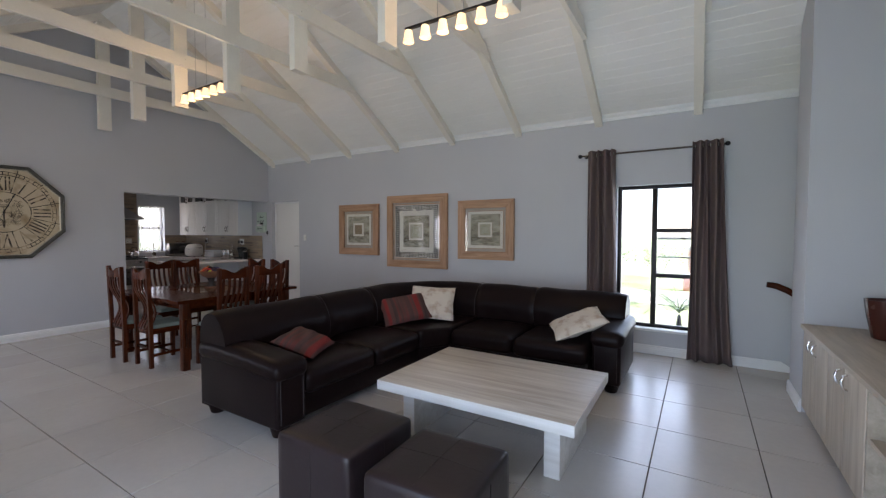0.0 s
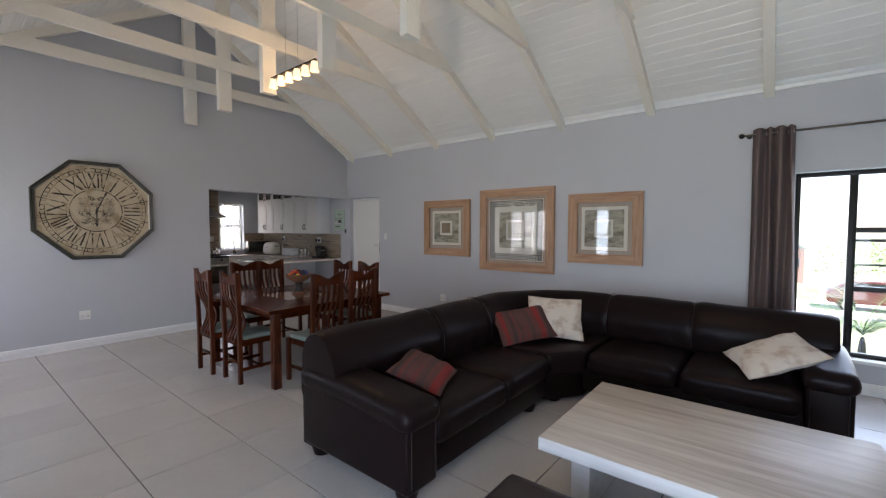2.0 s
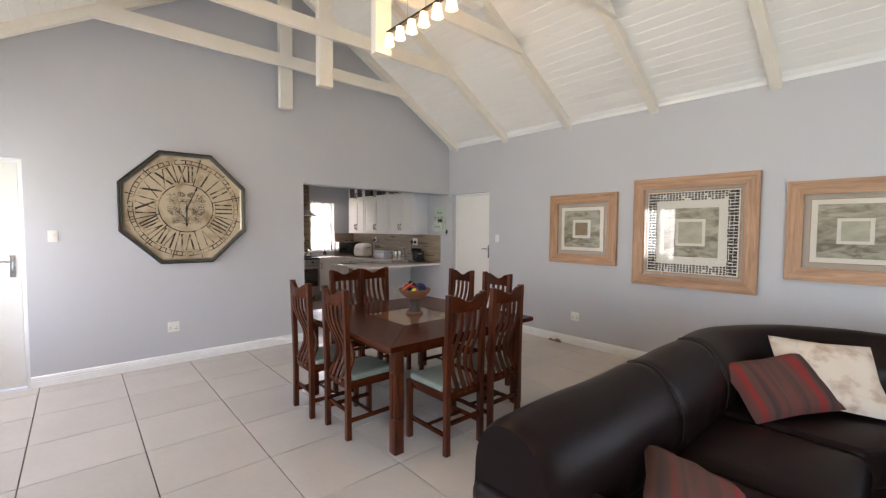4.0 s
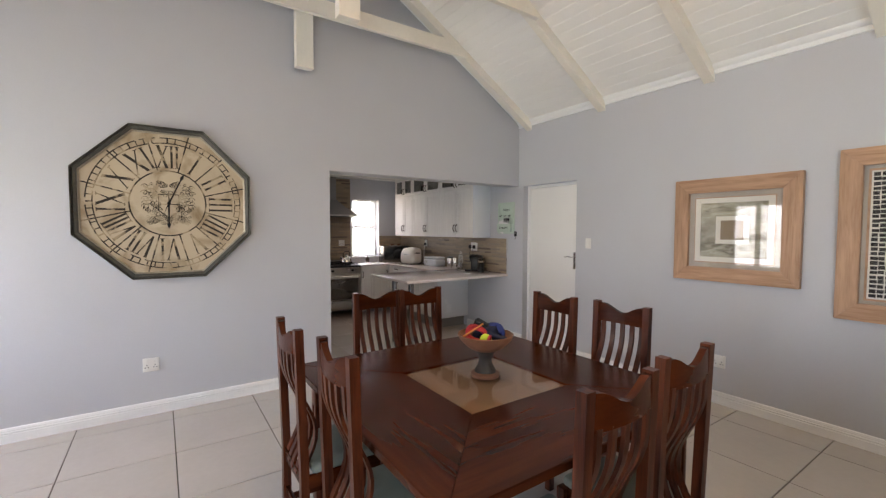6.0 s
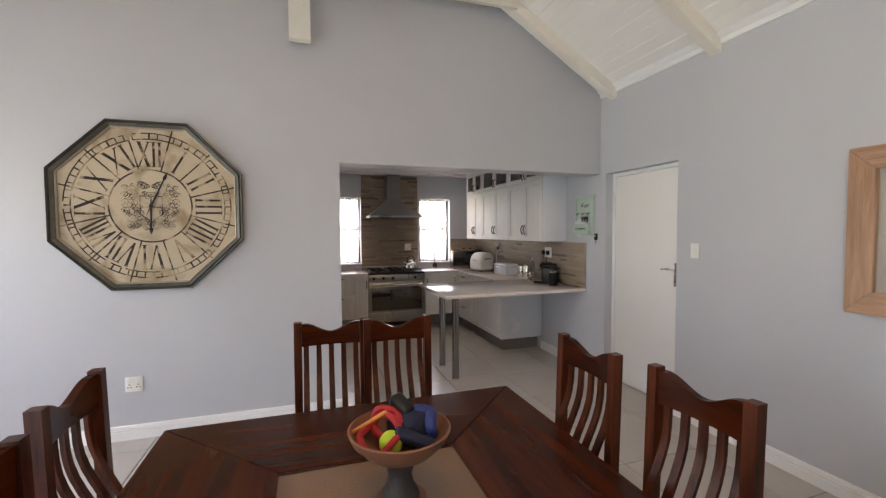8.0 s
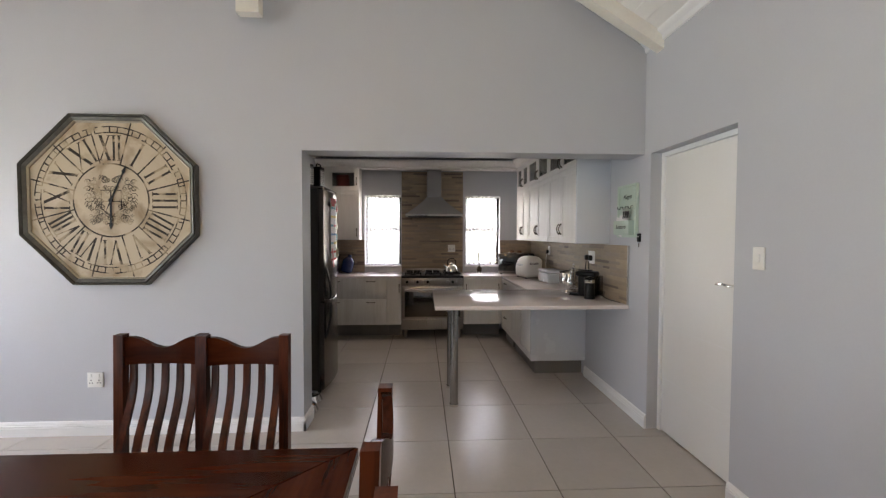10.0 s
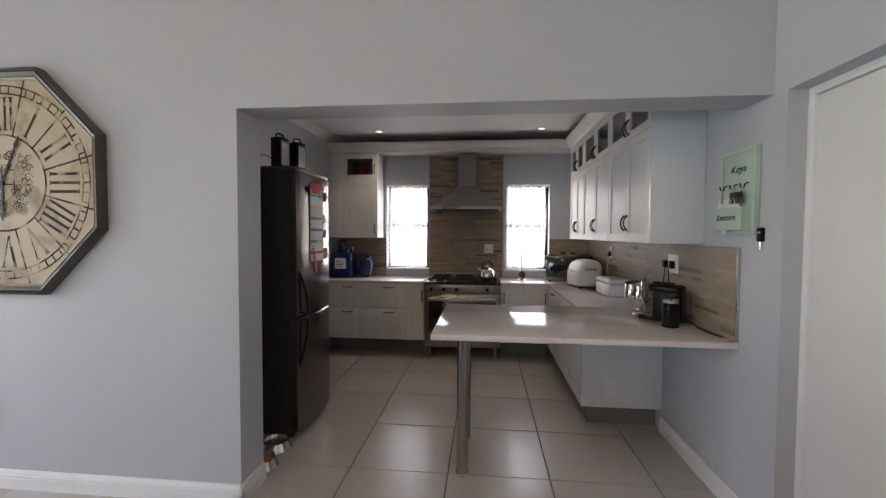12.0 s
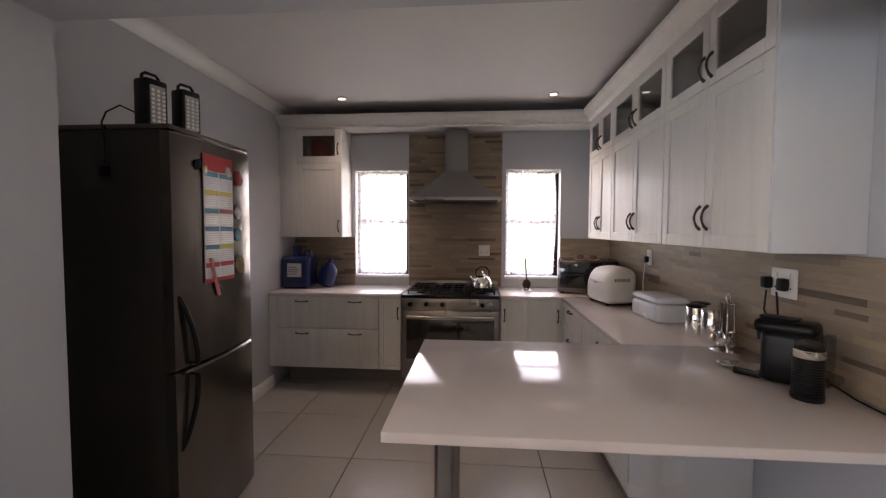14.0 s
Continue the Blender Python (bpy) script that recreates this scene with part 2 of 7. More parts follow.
def strip_tones(m, tones):
    """Each strip takes one of a few stone tones."""
    N, L = m.node_tree.nodes, m.node_tree.links
    oi, ra = N.new("ShaderNodeObjectInfo"), N.new("ShaderNodeValToRGB")
    ra.color_ramp.interpolation = "CONSTANT"
    e = ra.color_ramp.elements
    for k, (p, c) in enumerate(tones):
        q = e[k] if k < 2 else e.new(p)
        q.position, q.color = p, (*c, 1)
    L.new(oi.outputs["Random"], ra.inputs[0])
    L.new(ra.outputs[0], next(n for n in N if n.type == "HUE_SAT").inputs["Color"])


strip_tones(STONESTRIP, ((0.0, (0.32, 0.245, 0.17)), (0.30, (0.29, 0.225, 0.16)), (0.55, (0.35, 0.27, 0.18)), (0.70, (0.27, 0.215, 0.165)), (0.85, (0.21, 0.16, 0.12)), (0.94, (0.14, 0.10, 0.075))))
MORTAR = mat("sand_mortar", (0.27, 0.21, 0.15), 0.8, bump=0.2)
STEEL = mat("brushed_steel", (0.50, 0.49, 0.47), 0.3, 1.0, var=0.05, scale=2, fine=120, bump=0.05, stretch=(30, 1, 1))
DARKSTEEL = mat("dark_fridge_steel", (0.175, 0.155, 0.14), 0.21, 0.9, var=0.05, scale=2, fine=100, bump=0.04)
FRIDGESIDE = mat("black_brown_fridge_side", (0.028, 0.024, 0.021), 0.55, 0.1, var=0.1, bump=0.1, bumpscale=300)
PEWTER = mat("burnished_pewter", (0.10, 0.082, 0.066), 0.3, 0.9, var=0.1, bump=0.03)
CHROME = mat("chrome", (0.75, 0.74, 0.72), 0.09, 1.0, var=0.02, bump=0.0, rvar=0.02)
BLACKMET = mat("black_painted_metal", (0.012, 0.012, 0.013), 0.45, 0.3, var=0.1, bump=0.05)
BLACKPL = mat("black_plastic", (0.006, 0.006, 0.0065), 0.3, var=0.1, bump=0.05, bumpscale=300)
BLACKGLASS = mat("black_glass", (0.012, 0.012, 0.013), 0.06, var=0.05, bump=0.0, rvar=0.01)
BLACKPL.node_tree.nodes["Principled BSDF"].inputs["Specular IOR Level"].default_value = 0.25
WHITEPL = mat("white_plastic", (0.78, 0.77, 0.73), 0.35, var=0.02, bump=0.02)
BREADW = mat("white_enamel", (0.72, 0.74, 0.77), 0.25, var=0.02, bump=0.0)
CURTAIN = mat("taupe_curtain_cloth", (0.15, 0.108, 0.10), 0.85, var=0.1, scale=8, fine=120, bump=0.3, bumpscale=500)
LACE = cloth("white_lace_voile", (0.72, 0.72, 0.75), 0.36)
GLASS = glass_mat("clear_window_glass")
PICGLASS = glass_mat("picture_glass", ior=1.45)
DARKGLASS = glass_mat("cabinet_glass", (0.75, 0.75, 0.73))
GREENSEAT = mat("sage_green_seat_fabric", (0.22, 0.25, 0.215), 0.9, var=0.08, scale=10, fine=200, bump=0.3, bumpscale=400)
GROUND = mat("sunlit_lawn", (0.20, 0.235, 0.11), 0.9, var=0.2, scale=1.5, fine=30, bump=0.5, dist=0.03)
LEAF = mat("leaf_green", (0.09, 0.17, 0.045), 0.5, var=0.2, bump=0.1, island=0.4)
PAVE = mat("pale_drive_paving", (0.42, 0.38, 0.34), 0.85, var=0.1, scale=2, bump=0.2)

# ---- building helpers ----


def box(bm, x0, x1, y0, y1, z0, z1, r=0.0, seg=2):
    """A block, its edges rounded by r."""
    m = Matrix.Translation(((x0 + x1) / 2, (y0 + y1) / 2, (z0 + z1) / 2)) @ Matrix.Diagonal((abs(x1 - x0), abs(y1 - y0), abs(z1 - z0), 1))
    vs = bmesh.ops.create_cube(bm, size=1, matrix=m)["verts"]
    if r:
        es = list({e for v in vs for e in v.link_edges})
        bmesh.ops.bevel(bm, geom=es, offset=r, segments=seg, affect="EDGES", profile=0.5)
    return bm


def B(*a, **k):
    return box(bmesh.new(), *a, **k)


def cyl(bm, a, b, r, r2=None, seg=16, caps=True):
    """A round bar from a to b."""
    a, b = Vector(a), Vector(b)
    m = Matrix.Translation((a + b) / 2) @ (b - a).to_track_quat("Z", "Y").to_matrix().to_4x4()
    bmesh.ops.create_cone(bm, cap_ends=caps, segments=seg, radius1=r, radius2=r if r2 is None else r2, depth=(b - a).length, matrix=m)
    return bm


def C(*a, **k):
    return cyl(bmesh.new(), *a, **k)


def lathe(bm, profile, at=(0, 0, 0), seg=28):
    """Turns (radius, height) pairs round the z axis."""
    at = Vector(at)
    rings = [[bm.verts.new(at + Vector((r * math.cos(2 * math.pi * k / seg), r * math.sin(2 * math.pi * k / seg), z))) for k in range(seg)] for r, z in profile]
    for p, q in zip(rings, rings[1:]):
        for k in range(seg):
            bm.faces.new((p[k], p[(k + 1) % seg], q[(k + 1) % seg], q[k]))
    for ring, flip in ((rings[0], True), (rings[-1], False)):
        if flip:
            ring = ring[::-1]
        bm.faces.new(ring)
    return bm


def tube(bm, pts, r, seg=10):
    """A round bar along a line of points, capped."""
    pts = [Vector(p) for p in pts]
    rings = []
    for i, p in enumerate(pts):
        d = (pts[min(i + 1, len(pts) - 1)] - pts[max(i - 1, 0)]).normalized()
        u = d.orthogonal().normalized() if not rings else (uu - d * uu.dot(d)).normalized()
        uu = u
        v = d.cross(u)
        rr = r[i] if isinstance(r, (list, tuple)) else r
        rings.append([bm.verts.new(p + rr * (u * math.cos(2 * math.pi * k / seg) + v * math.sin(2 * math.pi * k / seg))) for k in range(seg)])
    for p, q in zip(rings, rings[1:]):
        for k in range(seg):
            bm.faces.new((p[k], p[(k + 1) % seg], q[(k + 1) % seg], q[k]))
    bm.faces.new(rings[0][::-1])
    bm.faces.new(rings[-1])
    return bm


def prism(bm, poly, axis, a, b):
    """Extrudes a polygon of 2D points along an axis from a to b."""
    def put(p, w):
        return {"x": (w, p[0], p[1]), "y": (p[0], w, p[1]), "z": (p[0], p[1], w)}[axis]
    lo, hi = [bm.verts.new(put(p, a)) for p in poly], [bm.verts.new(put(p, b)) for p in poly]
    n = len(poly)
    for k in range(n):
        bm.faces.new((lo[k], lo[(k + 1) % n], hi[(k + 1) % n], hi[k]))
    bm.faces.new(lo[::-1])
    bm.faces.new(hi)
    bmesh.ops.recalc_face_normals(bm, faces=bm.faces[:])
    return bm


def sheet(bm, f, nu, nv):
    """A grid of points f(u, v), u and v from 0 to 1."""
    g = [[bm.verts.new(f(i / nu, j / nv)) for j in range(nv + 1)] for i in range(nu + 1)]
    for i in range(nu):
        for j in range(nv):
            bm.faces.new((g[i][j], g[i + 1][j], g[i + 1][j + 1], g[i][j + 1]))
    return bm


def finish(bm, name, material, smooth):
    me = bpy.data.meshes.new(name)
    bmesh.ops.recalc_face_normals(bm, faces=bm.faces[:])
    bm.to_mesh(me)
    bm.free()
    me.materials.append(material)
    if smooth:
        me.shade_smooth()
        me.set_sharp_from_angle(angle=radians(38))
    return me


def part(name, bm, material, parent, label="", smooth=True):
    """One mesh under a thing or a part; its points are in the parent's own space."""
    o = new(name, finish(bm, name, material, smooth))
    o.parent = parent
    if label:
        o["label"] = label
    return o


def solid(name, bm, material, label="", category="", kind="", group="", smooth=True, m=None):
    """A thing that is one mesh."""
    o = new(name, finish(bm, name, material, smooth))
    if m is not None:
        o.matrix_world = m
    return tagged(o, label, category, group, kind)


def thing(name, label, category, m=None, group="", kind=""):
    o = new(name)
    o.empty_display_size = 0.1
    if m is not None:
        o.matrix_world = m
    return tagged(o, label, category, group, kind)


def struct(name, bm, material, smooth=False, label=""):
    return solid(name, bm, material, label=label, category=name.split("_")[0], kind="structure", smooth=smooth)


# ---- the large structure ----
XW, YN, YS = -7.28, 5.82, -0.6      # clock wall, long wall, garden-door wall
XK, YK, ZK = -10.70, 2.47, 2.735     # kitchen back wall, kitchen side wall, kitchen ceiling
XE = 2.02                           # back of the niche in the east wall
RIDGE, RISE, ZR = 2.80, 0.60, 2.90  # roof: ridge line, slope, underside of rafters at the long wall
ZB = ZR + 0.11                     # boards at the long wall


def roof_z(y):
    return ZB + RISE * (YN - RIDGE) - RISE * abs(y - RIDGE)


# north wall, with a door recess and a window
bm = bmesh.new()
WX0, WX1, WZ0, WZ1 = -0.18, 0.88, 0.315, 2.115
DX0, DX1, DZ = -7.19, -6.30, 2.165
NT = YN + 0.24
box(bm, XK - 0.24, DX0, YN, NT, -0.1, 3.3)
box(bm, DX0, DX1, YN, NT, DZ, 3.3)
box(bm, DX0, DX1, YN + 0.17, NT, 0, DZ)
box(bm, DX1, WX0, YN, NT, -0.1, 3.3)
box(bm, WX0, WX1, YN, NT, -0.1, WZ0)
box(bm, WX0, WX1, YN, NT, WZ1, 3.3)
box(bm, WX1, 4.2, YN, NT, -1.2, 3.3)
struct("wall_north", bm, WALL)

# clock wall up to the roof, with the broad kitchen opening and a door opening
CX = XW - 0.235
OY, OZ = 3.131, 2.172
LDY0, LDY1, LDZ = -0.45, 0.405, 2.2
bm = bmesh.new()
prism(bm, [(YS - 0.2, -0.1), (LDY0, -0.1), (LDY0, LDZ), (LDY1, LDZ), (LDY1, -0.1), (OY, -0.1), (OY, OZ), (YN - 0.002, OZ), (YN - 0.002, 3.0), (RIDGE, roof_z(RIDGE) + 0.05), (YS - 0.2, roof_z(YS - 0.2) + 0.05)], "x", CX, XW)
struct("wall_clock", bm, WALL)

# kitchen walls and ceiling
bm = bmesh.new()
KW = ((3.142, 3.715), (4.735, 5.30))
KZ0, KZ1 = 1.035, 2.15
ys = [YK - 0.22, KW[0][0], KW[0][1], KW[1][0], KW[1][1], YN - 0.002]
for k in range(5):
    if k in (1, 3):
        box(bm, XK - 0.22, XK, ys[k], ys[k + 1], -0.1, KZ0)
        box(bm, XK - 0.22, XK, ys[k], ys[k + 1], KZ1, 2.9)
    else:
        box(bm, XK - 0.22, XK, ys[k], ys[k + 1], -0.1, 2.9)
struct("wall_kitchen_back", bm, WALL)
bm = bmesh.new()
KD0, KD1, KDZ = -9.72, -8.78, 2.05
box(bm, XK, KD0, YK - 0.22, YK, -0.1, 2.9)
box(bm, KD0, KD1, YK - 0.22, YK, KDZ, 2.9)
box(bm, KD1, CX, YK - 0.22, YK, -0.1, 2.9)
struct("wall_kitchen_side", bm, WALL)
bm = bmesh.new()
box(bm, KD0 - 0.3, KD1 + 0.3, YK - 1.6, YK - 1.45, -0.1, 2.9)
box(bm, KD0 - 0.4, KD0 - 0.3, YK - 1.6, YK - 0.22, -0.1, 2.9)
box(bm, KD1 + 0.3, KD1 + 0.4, YK - 1.6, YK - 0.22, -0.1, 2.9)
struct("wall_scullery", bm, WALL)
struct("ceiling_kitchen", B(XK - 0.2, CX, YK - 1.6, YN, ZK, ZK + 0.1), PLASTER)


def cornice(name, run, lo, hi, wall, side, z, size=0.09):
    """A moulded strip where a wall meets a ceiling."""
    prof = [(0, 0), (0, -size), (0.012, -size), (0.016, -size * 0.8), (size * 0.3, -size * 0.5), (size * 0.75, -size * 0.2), (size * 0.85, -0.012), (size, -0.012), (size, 0)]
    bm = bmesh.new()
    prism(bm, [(wall + side * u, z + v) for u, v in prof], run, lo, hi)
    return struct(name, bm, TRIM, True)


cornice("cornice_kitchen_side", "x", XK, CX, YK, 1, ZK)

# south wall with glazed garden openings, east wall with niche
# third opening is unseen, added so the lamp behind it lights the living room
SG = ((-7.1, -5.75, 0.75, 2.15), (-4.38, -3.98, 0.75, 2.12), (-1.3, 1.2, 0.0, 2.12))
bm = bmesh.new()
xs = [CX, SG[0][0], SG[0][1], SG[1][0], SG[1][1], SG[2][0], SG[2][1], 2.3]
for k in range(7):
    if k % 2:
        g = SG[k // 2]
        if g[2]:
            box(bm, g[0], g[1], YS - 0.2, YS, -0.1, g[2])
        box(bm, g[0], g[1], YS - 0.2, YS, g[3], 2.8)
    else:
        box(bm, xs[k], xs[k + 1], YS - 0.2, YS, -0.1, 2.8)
struct("wall_south", bm, WALL)
PX = 1.50
NY1, NY0 = 4.60, 0.4
bm = bmesh.new()
prism(bm, [(YS, -0.1), (YN, -0.1), (YN, 3.05), (RIDGE, roof_z(RIDGE) + 0.05), (YS, roof_z(YS) + 0.05)], "x", 4.2, 4.4)
struct("wall_stair_end", bm, WALL)
bm = bmesh.new()
prism(bm, [(YS, -0.1), (5.13, -0.1), (5.13, roof_z(5.13) + 0.04), (RIDGE, roof_z(RIDGE) + 0.05), (YS, roof_z(YS) + 0.05)], "x", XE, XE + 0.2)
prism(bm, [(NY1, -0.1), (5.13, -0.1), (5.13, roof_z(5.13) + 0.04), (NY1, roof_z(NY1) + 0.04)], "x", PX, XE)
prism(bm, [(YS, -0.1), (NY0, -0.1), (NY0, roof_z(NY0) + 0.04), (YS, roof_z(YS) + 0.04)], "x", PX, XE)
struct("wall_east", bm, WALL)

# floor bed, stairs down
struct("floor_bed", B(XK - 0.2, PX, YS - 0.2, NT, -0.12, -0.008), GROUT)
struct("floor_bed_niche", B(PX, XE + 0.2, YS - 0.2, 5.13, -0.12, -0.008), GROUT)
for k in range(5):
    struct("stair_step_%d" % (k + 1), B(PX + 0.28 * k, PX + 0.28 * (k + 1) + 0.02, 5.13, YN, -0.35 - 0.17 * k, -0.17 * (k + 1), r=0.006), TILE, True)

# boarded roof: one sheet a side, with grooves between the boards
for side, name in ((1, "ceiling_boards_north"), (-1, "ceiling_boards_south")):
    end = YN + 0.05 if side > 0 else YS - 0.15
    run = abs(end - RIDGE)
    n = int(run / 0.094)
    poly = []
    for k in range(n + 1):
        a = RIDGE + side * run * k / n
        b = RIDGE + side * run * (k + 1) / n
        if k == n:
            poly.append((a, roof_z(a)))
            break
        d = side * 0.004
        poly += [(a, roof_z(a) + (0.007 if k else 0)), (a + d, roof_z(a + d)), (b - d, roof_z(b - d)), (b, roof_z(b) + 0.007)]
    poly += [(end, roof_z(end) + 0.12), (RIDGE, roof_z(RIDGE) + 0.12)]
    bm = bmesh.new()
    prism(bm, poly, "x", CX, 4.4)
    struct(name, bm, CEIL)


def fillet(name, y, side):
    bm = bmesh.new()
    z = roof_z(y)
    prism(bm, [(y, z - 0.05), (y - side * 0.014, z - 0.046), (y - side * 0.02, z - 0.012), (y - side * 0.05, z + 0.012), (y - side * 0.055, z + 0.03), (y, z + 0.03)], "x", XW, 4.2)
    return struct(name, bm, TRIM, True)


fillet("cornice_north", YN, 1)
fillet("cornice_south", YS, -1)

# skirting boards with a grooved face


def skirting(name, a, b, normal):
    """From a to b (x, y) along a wall that faces normal."""
    a, b, n = Vector((*a, 0)), Vector((*b, 0)), Vector((*normal, 0))
    prof = [(0, 0), (0.018, 0), (0.018, 0.062), (0.013, 0.066), (0.018, 0.070), (0.018, 0.080), (0.012, 0.085), (0.016, 0.09), (0.010, 0.105), (0, 0.11)]
    bm = bmesh.new()
    rows = [[bm.verts.new(p + n * u + Vector((0, 0, z))) for u, z in prof] for p in (a, b)]
    for k in range(len(prof)):
        j = (k + 1) % len(prof)
        bm.faces.new((rows[0][k], rows[1][k], rows[1][j], rows[0][j]))
    bm.faces.new(rows[0])
    bm.faces.new(rows[1][::-1])
    return struct(name, bm, TRIM, True)


skirting("baseboard_north_1", (DX1 + 0.0, YN), (PX + 0.02, YN), (0, -1))
skirting("baseboard_north_2", (-8.43, YN), (DX0, YN), (0, -1))
skirting("baseboard_clock_wall", (XW, LDY1), (XW, OY + 0.018), (1, 0))
skirting("baseboard_jamb", (CX, OY), (XW + 0.018, OY), (0, 1))
skirting("baseboard_kitchen_side", (-10.15, YK), (KD0, YK), (0, 1))
skirting("baseboard_pier_1", (PX, NY1 - 0.02), (PX, 5.148), (-1, 0))
skirting("baseboard_pier_2", (PX, 5.13), (XE, 5.13), (0, 1))
skirting("baseboard_south_1", (XW, YS), (SG[2][0], YS), (0, 1))
skirting("baseboard_south_2", (SG[2][1], YS), (PX, YS), (0, 1))
bm = bmesh.new()
prism(bm, [(PX + 0.02, 0.11), (PX + 0.02, -0.17), (4.2, -1.75), (4.2, -1.55)], "y", YN - 0.018, YN)
struct("baseboard_stairs", bm, TRIM)

# ---- roof trusses ----


def truss(x):
    """Two rafters, a collar tie and a king post that hangs below it."""
    t = thing("roof_truss", "cream-painted timber roof truss with hanging king post", "roof truss", pose(x, RIDGE, 0), "roof trusses")
    h, w = 0.125, 0.045
    for side in (1, -1):
        end = (YN - RIDGE) if side > 0 else (YS - RIDGE)
        top = ZR + RISE * (YN - RIDGE)
        bm = bmesh.new()
        zz = top - RISE * abs(end)
        prism(bm, [(0, top), (end, zz), (end, zz + h), (0, top + h)], "x", -w, w)
        part("rafter", bm, BEAM, t, smooth=False)
    tz = 3.575
    e = (ZR + RISE * (YN - RIDGE) - tz) / RISE
    bm = bmesh.new()
    prism(bm, [(-e, tz), (e, tz), (e - 0.15 / RISE * 0.8, tz + 0.15), (-e + 0.15 / RISE * 0.8, tz + 0.15)], "x", w + 0.002, w + 0.047)
    part("tie_beam", bm, BEAM, t, smooth=False)
    part("king_post", B(-0.04, 0.04, -0.05, 0.11, 3.08, ZR + RISE * (YN - RIDGE) - 0.02, r=0.004), BEAM, t, smooth=False)
    for dy, dz in ((-e + 0.14, tz + 0.06), (e - 0.14, tz + 0.06), (0.0, tz + 0.05), (0.06, tz + 0.1)):
        part("bolt", C((w + 0.045, dy, dz), (w + 0.053, dy, dz), 0.011, seg=8), BEAM, t)
    return t


for k in range(9):
    truss(-7.09 + 1.112 * k)

# ---- living room: sofa, poufs, coffee table ----


def swept(bm, prof, path, close=True):
    """Carries a closed profile (offset, height) along a flat path of (point, outward direction)."""
    rows = [[bm.verts.new(Vector(p) + Vector(n) * u + Vector((0, 0, z))) for u, z in prof] for p, n in path]
    k = len(prof)
    for a, b in zip(rows, rows[1:]):
        for i in range(k):
            bm.faces.new((a[i], a[(i + 1) % k], b[(i + 1) % k], b[i]))
    bm.faces.new(rows[0][::-1])
    bm.faces.new(rows[-1])
    return bm


def soft_block(bm, x0, x1, y0, y1, z0, z1, r=0.05, puff=0.02, n=10):
    """A padded block: rounded edges and a slightly domed top."""
    vs0 = set(bm.verts)
    cx, cy, cz = (x0 + x1) / 2, (y0 + y1) / 2, (z0 + z1) / 2
    hx, hy, hz = (x1 - x0) / 2, (y1 - y0) / 2, (z1 - z0) / 2
    ret = bmesh.ops.create_cube(bm, size=2)
    es = list({e for v in ret["verts"] for e in v.link_edges})
    bmesh.ops.subdivide_edges(bm, edges=es, cuts=n, use_grid_fill=True)
    for v in bm.verts:
        if v in vs0:
            continue
        q = v.co
        # squeeze grid lines towards the edges so that the rounding has points
        def ease(a):
            return math.copysign(1 - max(0.0, 1 - abs(a)) ** 1.6, a)
        p = Vector((ease(q.x) * hx, ease(q.y) * hy, ease(q.z) * hz))
        inner = Vector((max(-hx + r, min(hx - r, p.x)), max(-hy + r, min(hy - r, p.y)), max(-hz + r, min(hz - r, p.z))))
        d = p - inner
        if d.length > 1e-6:
            p = inner + d.normalized() * min(r, max(abs(d.x), abs(d.y), abs(d.z)))
        u, w = p.x / hx, p.y / hy
        p.z += puff * (1 - u * u) * (1 - w * w) * (1 if p.z > 0 else 0)
        v.co = p + Vector((cx, cy, cz))
    return bm


